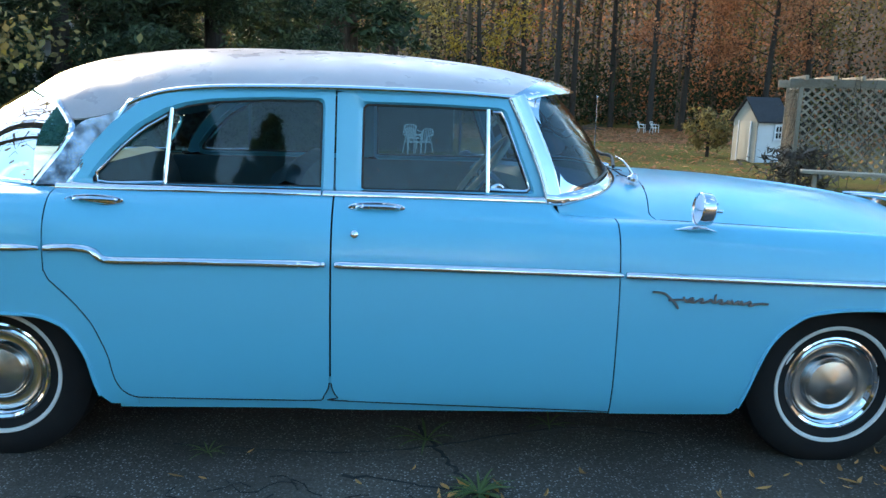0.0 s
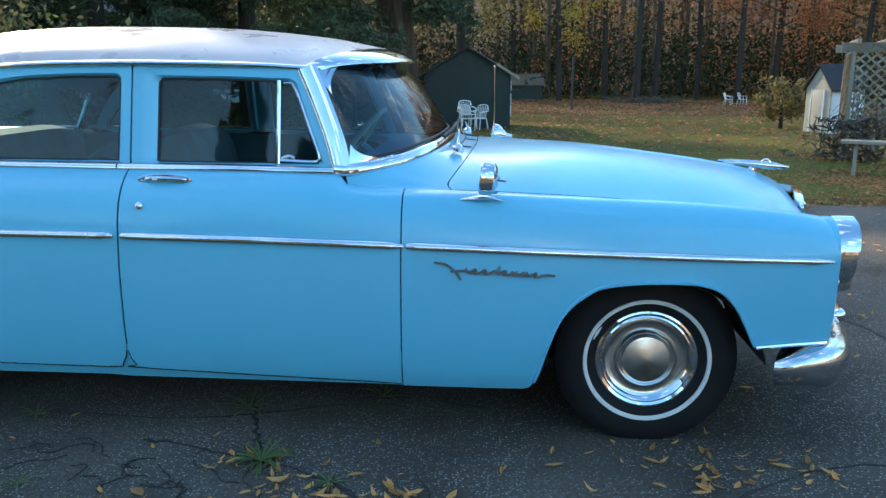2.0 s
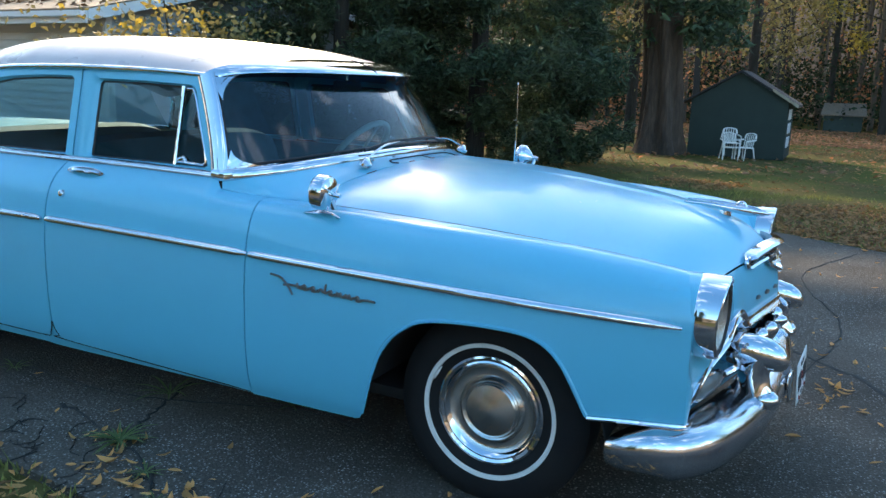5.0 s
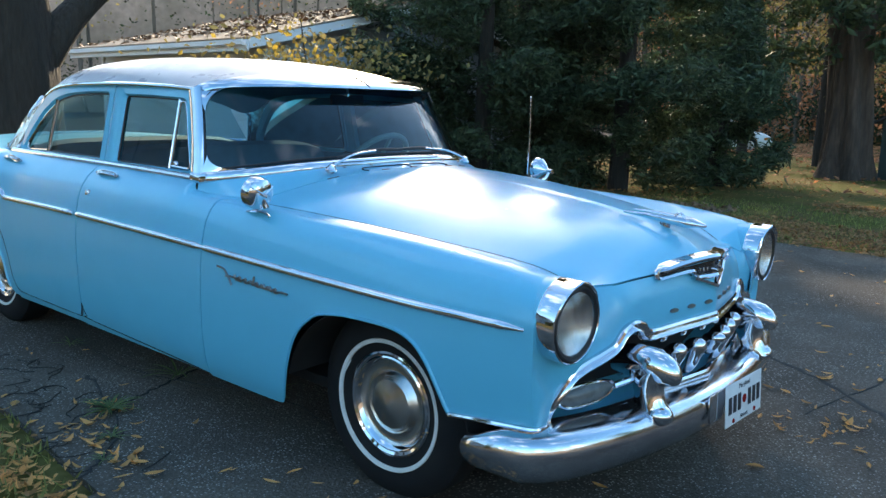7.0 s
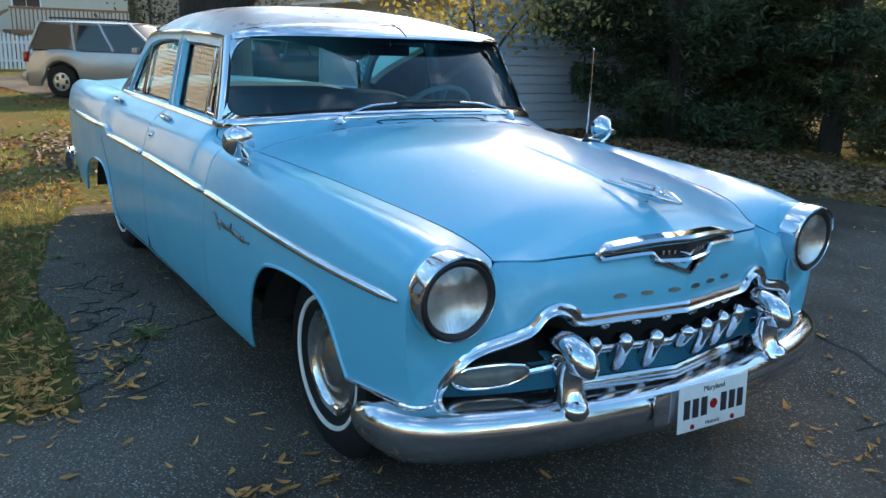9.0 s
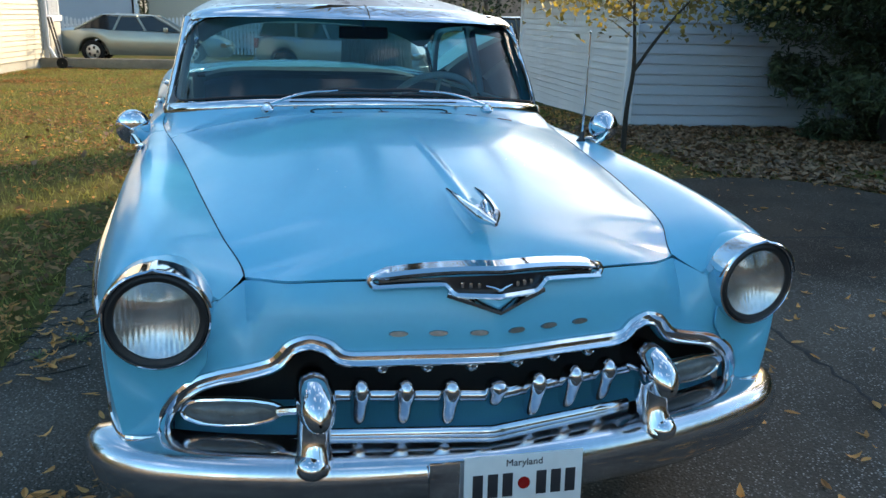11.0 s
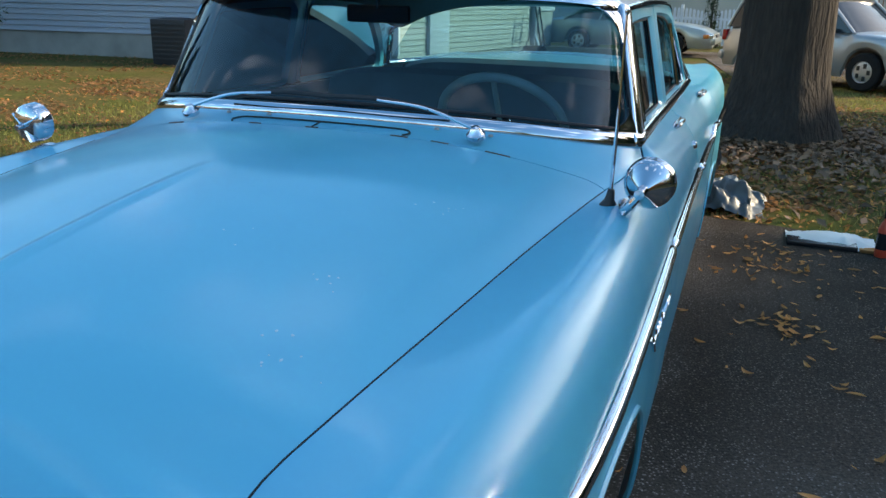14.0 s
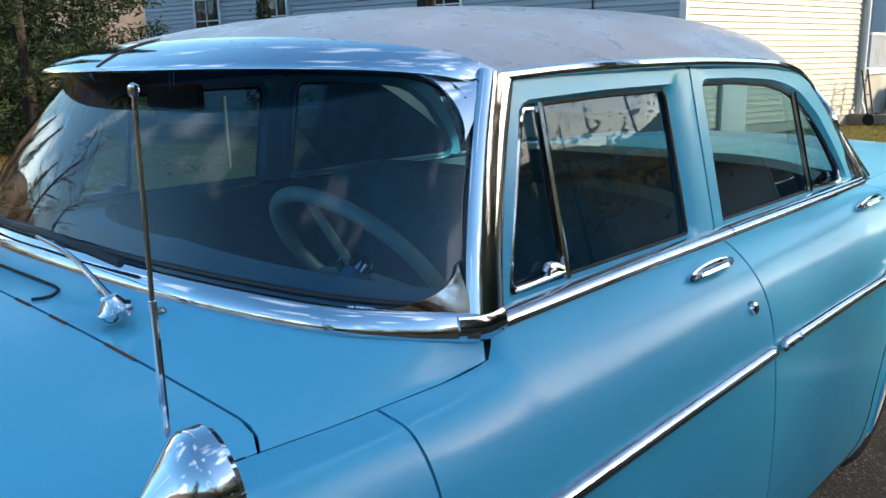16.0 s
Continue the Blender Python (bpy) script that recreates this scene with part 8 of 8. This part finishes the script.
block("post", (0.14, 0.14, 0.9), (0, 0, 0.4), OLD_WOOD, pst, bevel=0.015)
bp_ = thing("brush_pile", "pile of cut brush at the wood's edge", "brush pile", (7.2, 42, gz(7, 42)))
bp_.scale = (0.5, 0.5, 0.6)
V, Fc = [], []
for k in range(150):
    p = np.array([rng.normal(0, 1.6), rng.normal(0, 0.6), rng.uniform(0.05, 0.5)])
    q = p + rng.normal(0, 1, 3) * [1.2, 0.6, 0.25]
    q[2] = abs(q[2])
    i = len(V)
    for c in (p, q):
        V += [c + [0, 0.03, 0], c + [0, -0.02, 0.03], c + [0, -0.02, -0.03]]
    Fc += [(i, i + 1, i + 4, i + 3), (i + 1, i + 2, i + 5, i + 4), (i + 2, i, i + 3, i + 5)]
solid("branchwork", V, Fc, TWIG, bp_, "", False)

# white playhouse shed with dark roof
ws = thing("white_shed", "small white garden shed with dark shingle roof", "shed", (8.15, 17.85, gz(8, 17.9)), turn=22)
ws.scale = (0.72, 0.66, 0.9)
prism("wall", [(-0.75, 0, 0), (-0.75, 1.3, 0), (-0.75, 1.3, 1.25), (-0.75, 0.65, 1.85), (-0.75, 0, 1.25)], (1, 0, 0), 0.05, CREAM_SIDING, ws)
prism("wall", [(0.75, 0, 0), (0.75, 1.3, 0), (0.75, 1.3, 1.25), (0.75, 0.65, 1.85), (0.75, 0, 1.25)], (-1, 0, 0), 0.05, WHITE_SIDING, ws)
prism("wall", [(-0.75, 0, 0), (0.75, 0, 0), (0.75, 0, 1.25), (-0.75, 0, 1.25)], (0, 1, 0), 0.05, WHITE_SIDING, ws)
prism("wall", [(-0.75, 1.3, 0), (0.75, 1.3, 0), (0.75, 1.3, 1.25), (-0.75, 1.3, 1.25)], (0, -1, 0), 0.05, WHITE_SIDING, ws)
for s in (-1, 1):
    prism("roof_slope", [(-0.85, 0.65, 1.88), (-0.85, 0.65 + s * 0.78, 1.17), (0.85, 0.65 + s * 0.78, 1.17), (0.85, 0.65, 1.88)], (0, 0, 1), 0.05, BLACK_ROOF, ws)
block("door", (0.03, 0.62, 1.15), (-0.77, 0.65, 0.62), CREAM_SIDING, ws)
for y in (0.32, 0.98):
    block("door_trim", (0.04, 0.05, 1.2), (-0.78, y, 0.62), TRIM, ws)
window(ws, (0.15, -0.01, 0.72), (1, 0), 0.3, 0.35)
conifer(8.9, 17.0, 0.8, 0.4, 900, OLIVE, "low olive bush beside the white shed", size=0.12, name="low_bush")
broadleaf(7.35, 20.3, 1.15, 0.75, 1400, OLIVE, "green-leaved shrub behind the shed", radius=0.05, size=0.12, category="shrub", name="garden_shrub", crown_from=0.1)

# vine-grown lattice arbour with a bench
ar = thing("lattice_arbour", "weathered lattice arbour overgrown with dry vines", "arbour", (5.02, 10.0, gz(5, 10)), turn=-18)
ar.scale = (0.95, 0.95, 0.86)
for x in (0.0, 1.9, 3.8):
    for y in (0.0, 1.7):
        block("arbour_post", (0.07, 0.07, 2.1), (x, y, 1.05), OLD_WOOD, ar, bevel=0.008)
for y in (0.0, 1.7):
    block("arbour_beam", (4.2, 0.08, 0.16), (1.9, y, 2.1), OLD_WOOD, ar, bevel=0.01)
for k in range(9):
    block("rafter", (0.06, 2.1, 0.09), (0.05 + 0.46 * k, 0.85, 2.2), OLD_WOOD, ar, bevel=0.006)
def lattice(x0, x1, y0, z0, z1, fx):
    """Crossed strips clipped to a rectangle; fx tells along which axis the panel runs."""
    W, H, pitch = x1 - x0, z1 - z0, 0.17
    for d in (1, -1):
        k = -H
        while k < W:
            a0, a1 = max(0, k), min(W, k + H)
            if a1 - a0 > 0.05:
                p = [(a0, a0 - k), (a1, a1 - k)]
                if d < 0:
                    p = [(W - u, v) for u, v in p]
                (u0, v0), (u1, v1) = p
                P = [(x0 + u0, y0 + 0.008 * d, z0 + v0), (x0 + u1, y0 + 0.008 * d, z0 + v1)] if fx else [(y0 + 0.008 * d, x0 + u0, z0 + v0), (y0 + 0.008 * d, x0 + u1, z0 + v1)]
                sweep("lattice_strip", P, [(-0.005, -0.019), (0.005, -0.019), (0.005, 0.019), (-0.005, 0.019)], OLD_WOOD, ar)
            k += pitch
lattice(0.05, 1.85, 0.0, 0.25, 2.0, True)
lattice(1.95, 3.75, 0.0, 0.25, 2.0, True)
lattice(0.05, 1.65, 0.0, 0.25, 2.0, False)
V, Fc = [], []
for k in range(420):
    p = np.array([rng.uniform(0, 3.9), rng.uniform(-0.06, 0.1), rng.uniform(0.6, 2.3)])
    q = p + [rng.normal(0, 0.25), rng.normal(0, 0.05), -rng.uniform(0.2, 0.9)]
    i = len(V)
    for c in (p, q):
        V += [c + [0.006, 0.0, 0], c + [-0.004, 0.006, 0], c + [-0.004, -0.006, 0]]
    Fc += [(i, i + 1, i + 4, i + 3), (i + 1, i + 2, i + 5, i + 4), (i + 2, i, i + 3, i + 5)]
solid("vine", V, Fc, TWIG, ar, "dry brown vine stems", False)
leaf_mesh("vine_foliage", np.c_[rng.uniform(0, 3.9, 800), rng.normal(0.02, 0.10, 800), rng.beta(2, 2, 800) * 1.9 + 0.4], 0.08, OLIVE, ar, flat=0.1, aspect=0.6)
tall = np.c_[rng.normal(0.1, 0.35, 500), rng.normal(-0.1, 0.15, 500), rng.uniform(0.0, 0.8, 500)]
leaf_mesh("dry_undergrowth", tall, 0.28, TWIG, ar, flat=0.0, aspect=0.06)
bc = thing("garden_bench", "rough dark wooden picnic bench by the arbour", "bench", (4.55, 7.75, gz(4.5, 7.8)), turn=-22)
for k in range(2):
    block("seat_plank", (1.6, 0.13, 0.045), (0.35, -0.07 + 0.14 * k, 0.44), OLD_WOOD, bc, bevel=0.008)
for x in (-0.25, 0.95):
    for s in (-1, 1):
        block("leg", (0.05, 0.09, 0.50), (x, s * 0.08, 0.21), OLD_WOOD, bc, bevel=0.006, turn=pose(0, 0, 0, s * 18, 0, 0))


# ---- vehicles beyond the lawn ----
def parked(name, label, at, turn, L, W, H, prof, cabin, paint, wheel_r=0.33, axles=(0.82, -1.75), group="", roof_rails=False, glass_rows=()):
    """A simple modern vehicle: lofted lower body, tapered glasshouse with posts, wheels, lamps. prof: (x, hood height); cabin: (x0, x1, x2, x3, z0, z1)."""
    t = thing(name, label, "car", at, group, turn=turn)
    top = pchip([p[0] for p in prof], [p[1] for p in prof])
    rows = []
    xs = np.linspace(-L / 2, L / 2, 46)
    hw = W / 2
    for x in xs:
        e = 1 - 0.16 * max(0, (abs(x) - L / 2 + 0.7) / 0.7) ** 2
        zt = top(x)[0]
        lo = 0.24
        for ax_ in axles:
            d = abs(x - ax_)
            if d < wheel_r + 0.07:
                lo = max(lo, wheel_r + math.sqrt(max(0, (wheel_r + 0.07) ** 2 - d * d)))
        h = zt - lo
        sec = [(hw * 0.93, 0), (hw * 0.985, 0.12), (hw, 0.45), (hw * 0.985, 0.72), (hw * 0.93, 0.92), (hw * 0.82, 0.99), (hw * 0.4, 1.03), (0, 1.04)]
        half = [(y * e, lo + h * f) for y, f in sec]
        rows.append([(x, y, z) for y, z in half] + [(x, -y, z) for y, z in half[-2::-1]])
    body = sheet("body", rows, paint, t, flip=True, thick=0.02)
    for sgn in (-1, 1):
        m = len(xs) - 1 if sgn > 0 else 0
        r = rows[m]
        c = np.mean(np.array(r), 0)
        solid("end_panel", r + [tuple(c + [sgn * 0.06, 0, 0])], [((k, k + 1, len(r)) if sgn < 0 else (k + 1, k, len(r))) for k in range(len(r) - 1)], paint, body)
        block("bumper", (0.14, W * 0.9, 0.2), (sgn * (L / 2 + 0.01), 0, 0.46), paint, body, bevel=0.05)
    x0, x1, x2, x3, z0, z1 = cabin
    g = lambda f: [(x0 + (x1 - x0) * f, hw * (0.90 - 0.14 * f)), (x3 + (x2 - x3) * f, hw * (0.90 - 0.14 * f))]
    rows = []
    for f in np.linspace(0, 1, 6):
        (a, ya), (b, yb) = g(f)
        z = z0 + (z1 - z0) * f
        rows.append([(a, -ya, z), (a + 0.05, -ya * 1.0, z), (b - 0.05, -yb, z), (b, -yb * 0.9, z), (b + 0.03, 0, z), (b, yb * 0.9, z), (b - 0.05, yb, z), (a + 0.05, ya, z), (a, ya * 0.9, z), (a - 0.03, 0, z)])
    cab = sheet("glasshouse", rows, DARK_GLASS, t, "dark tinted windows", close_v=True, flip=True)
    (a, ya), (b, yb) = g(1)
    rows = []
    for x in np.linspace(a - 0.05, b + 0.05, 12):
        k = (x - a) / (b - a)
        rows.append([(x, y * (1 - 0.03 * abs(2 * k - 1) ** 3), z1 + 0.05 * (1 - (y / ya) ** 2) * (1 - (2 * k - 1) ** 2 * 0.5) - (0.02 if abs(y) > ya * 0.95 else 0)) for y in np.linspace(-ya * 1.03, ya * 1.03, 13)])
    sheet("roof", rows, paint, cab, thick=0.05, flip=False)
    for s in (-1, 1):
        for xb, xt in ((x0, x1), (x0 + (x3 - x0) * 0.36, x1 + (x2 - x1) * 0.36), (x0 + (x3 - x0) * 0.66, x1 + (x2 - x1) * 0.66), (x3, x2)):
            tube("pillar", [(xb, s * hw * 0.905, z0), (xt, s * hw * 0.765, z1)], 0.035, paint, cab, n=6)
        if roof_rails:
            tube("roof_rail", [(x1 + 0.2, s * hw * 0.7, z1 + 0.09), (x2 - 0.3, s * hw * 0.7, z1 + 0.09)], 0.02, SEAL, cab)
        mr = block("wing_mirror", (0.12, 0.2, 0.14), (x3 - 0.45, s * (hw + 0.08), z0 + 0.05), paint, body, bevel=0.03)
        for ax_ in axles:
            w = lathe("wheel", [(0.2, -0.10), (wheel_r - 0.03, -0.11), (wheel_r, -0.07), (wheel_r, 0.07), (wheel_r - 0.03, 0.10), (0.21, 0.105), (0.2, 0.08)], RUBBER, t, m=to_axis((ax_, s * (hw - 0.10), wheel_r), (0, s, 0)), n=32)
            lathe("rim", [(0, 0.09), (0.05, 0.095), (0.19, 0.075), (0.205, 0.10), (0.215, 0.10)], ALLOY, w, m=to_axis((ax_, s * (hw - 0.10), wheel_r), (0, s, 0)), n=32)
            for q in range(5):
                aa = q * 2 * math.pi / 5
                block("rim_gap", (0.07, 0.02, 0.09), (ax_ + 0.125 * math.cos(aa), s * (hw - 0.012), wheel_r + 0.125 * math.sin(aa)), SEAL, w, bevel=0.01)
        fz = top(L / 2 - 0.15)[0]
        block("headlamp", (0.22, 0.34, 0.15), (L / 2 - 0.10, s * (hw - 0.27), fz - 0.13), LENS, body, "clear headlamp", bevel=0.04)
        block("turn_lamp", (0.16, 0.08, 0.12), (L / 2 - 0.2, s * (hw - 0.075), fz - 0.14), material_amber, body, "orange turn lamp", bevel=0.02)
        block("tail_lamp", (0.12, 0.2, 0.24), (-L / 2 + 0.04, s * (hw - 0.2), top(-L / 2 + 0.2)[0] - 0.2), TAIL_RED, body, bevel=0.03)
    block("grille", (0.05, W * 0.38, 0.16), (L / 2 + 0.03, 0, top(L / 2 - 0.1)[0] - 0.15), SEAL, body, bevel=0.02)
    return t


material_amber = material("orange_lamp", (0.55, 0.16, 0.03), 0.25)
z_ = lambda x, y: gz(x, y) + 0.012
parked("parked_sedan", "sage-grey modern sedan parked by the fence", (-25.6, -2.6, z_(-25, -2)), 86, 5.2, 1.86, 1.45, [(-2.6, 0.80), (-2.3, 0.98), (-1.4, 1.02), (0.6, 1.0), (1.2, 0.96), (2.2, 0.84), (2.6, 0.66)], (-1.95, -1.15, 0.35, 1.15, 0.97, 1.42), SAGE_CAR, axles=(1.45, -1.45))
parked("parked_suv", "silver-beige sport utility vehicle with roof rails", (-18.2, 2.7, z_(-17, 2)), 50, 4.6, 1.88, 1.75, [(-2.3, 0.95), (-2.1, 1.1), (0.4, 1.12), (1.0, 1.10), (1.9, 1.02), (2.3, 0.80)], (-2.15, -1.9, 0.25, 1.0, 1.08, 1.70), SILVER_CAR, wheel_r=0.37, axles=(1.35, -1.35), roof_rails=True)
pk = parked("pickup_truck", "black pickup truck with open bed", (-19.0, 7.3, z_(-19, 6)), 75, 5.4, 1.95, 1.75, [(-2.7, 0.98), (-2.5, 1.05), (0.5, 1.06), (1.3, 1.10), (2.3, 1.04), (2.7, 0.85)], (-0.6, -0.45, 0.7, 1.35, 1.05, 1.72), BLACK_CAR, wheel_r=0.38, axles=(1.65, -1.65))
block("bed_liner", (1.9, 1.6, 0.05), (-1.65, 0, 1.08), BLACK, pk, bevel=0.01)
block("toolbox", (0.5, 1.7, 0.45), (-0.95, 0, 1.30), BLACK, pk, bevel=0.03)
parked("parked_van", "white vehicle half hidden behind the evergreens", (-13.5, 36.5, gz(-13, 36)), 20, 4.4, 1.8, 1.5, [(-2.2, 0.85), (-1.9, 1.0), (0.8, 1.0), (1.9, 0.85), (2.2, 0.7)], (-1.9, -1.4, 0.3, 1.0, 0.98, 1.5), WHITE_CAR, axles=(1.3, -1.3))

# ---- small things on the driveway's edge ----
def bottle(x, y, mat, cap, label):
    b = thing("spray_bottle" if cap == RED_PLASTIC else "cleaner_bottle", label, "bottle", (x, y, 0))
    lathe("bottle_body", [(0.0, 0.0), (0.036, 0.002), (0.038, 0.01), (0.038, 0.17), (0.030, 0.20), (0.016, 0.225), (0.014, 0.245)], mat, b, n=24)
    lathe("cap", [(0.019, 0.235), (0.019, 0.285), (0.010, 0.295), (0.0, 0.296)], cap, b, n=18)
    if cap == RED_PLASTIC:
        block("trigger_head", (0.05, 0.025, 0.045), (0.008, 0, 0.31), cap, b, bevel=0.008)
    lathe("label_band", [(0.0385, 0.05), (0.0388, 0.06), (0.0388, 0.14), (0.0385, 0.15)], BADGE_BLACK if cap != RED_PLASTIC else TEAL_PLASTIC, b, n=24)


bottle(-3.90, 1.99, RED_PLASTIC, BADGE_BLACK, "red plastic cleaner bottle with black cap")
bottle(-3.93, 2.085, TEAL_PLASTIC, RED_PLASTIC, "grey-teal spray bottle with red trigger head")
pp = thing("paper_bag", "crumpled white plastic bag lying on asphalt", "bag", (-4.1, 1.72, 0))
rows = [[(u * 0.15, v * 0.26 + 0.01, 0.012 + 0.05 * (1 - u * u) * (1 - v * v) + 0.02 * noise.noise(Vector((u * 3, v * 5, 1)))) for v in np.linspace(-1, 1, 22)] for u in np.linspace(-1, 1, 12)]
sheet("sheet", rows, PLASTIC, pp, thick=0.004)
block("dark_tray", (0.14, 0.4, 0.03), (0.10, -0.05, 0.016), BADGE_BLACK, pp, bevel=0.006)
block("card", (0.10, 0.16, 0.02), (0.12, 0.24, 0.012), LEAF_TAN, pp, bevel=0.004)
tp = thing("tarpaulin", "crumpled grey tarpaulin heaped behind the car", "tarpaulin", (-4.85, 1.03, -0.01))
rows = []
for u in np.linspace(-1, 1, 44):
    r = []
    for v in np.linspace(-1, 1, 44):
        rad = math.sqrt(u * u + v * v)
        e = max(0, 1 - rad**1.6 * 0.75)
        n1 = noise.noise(Vector((u * 2.2, v * 2.2, 4)))
        n2 = abs(noise.noise(Vector((u * 4.5 + 3, v * 4.5, 8))))
        z = max(0.0, 0.24 * e * (0.75 + 0.5 * n1) + 0.09 * n2 * e ** 0.3)
        r.append((u * 0.34 + 0.05 * n1, v * 0.31 + 0.05 * noise.noise(Vector((u * 3, v * 3, 1))), z))
    rows.append(r)
sheet("cloth", rows, TARP, tp, thick=0.004)
bk = thing("bucket", "white bucket against the garage wall", "bucket", (-14.4, 5.2, gz(-14.4, 5.2)))
lathe("pail", [(0.0, 0.0), (0.13, 0.0), (0.16, 0.33), (0.165, 0.34), (0.15, 0.33), (0.12, 0.02)], PLASTIC, bk, n=24)
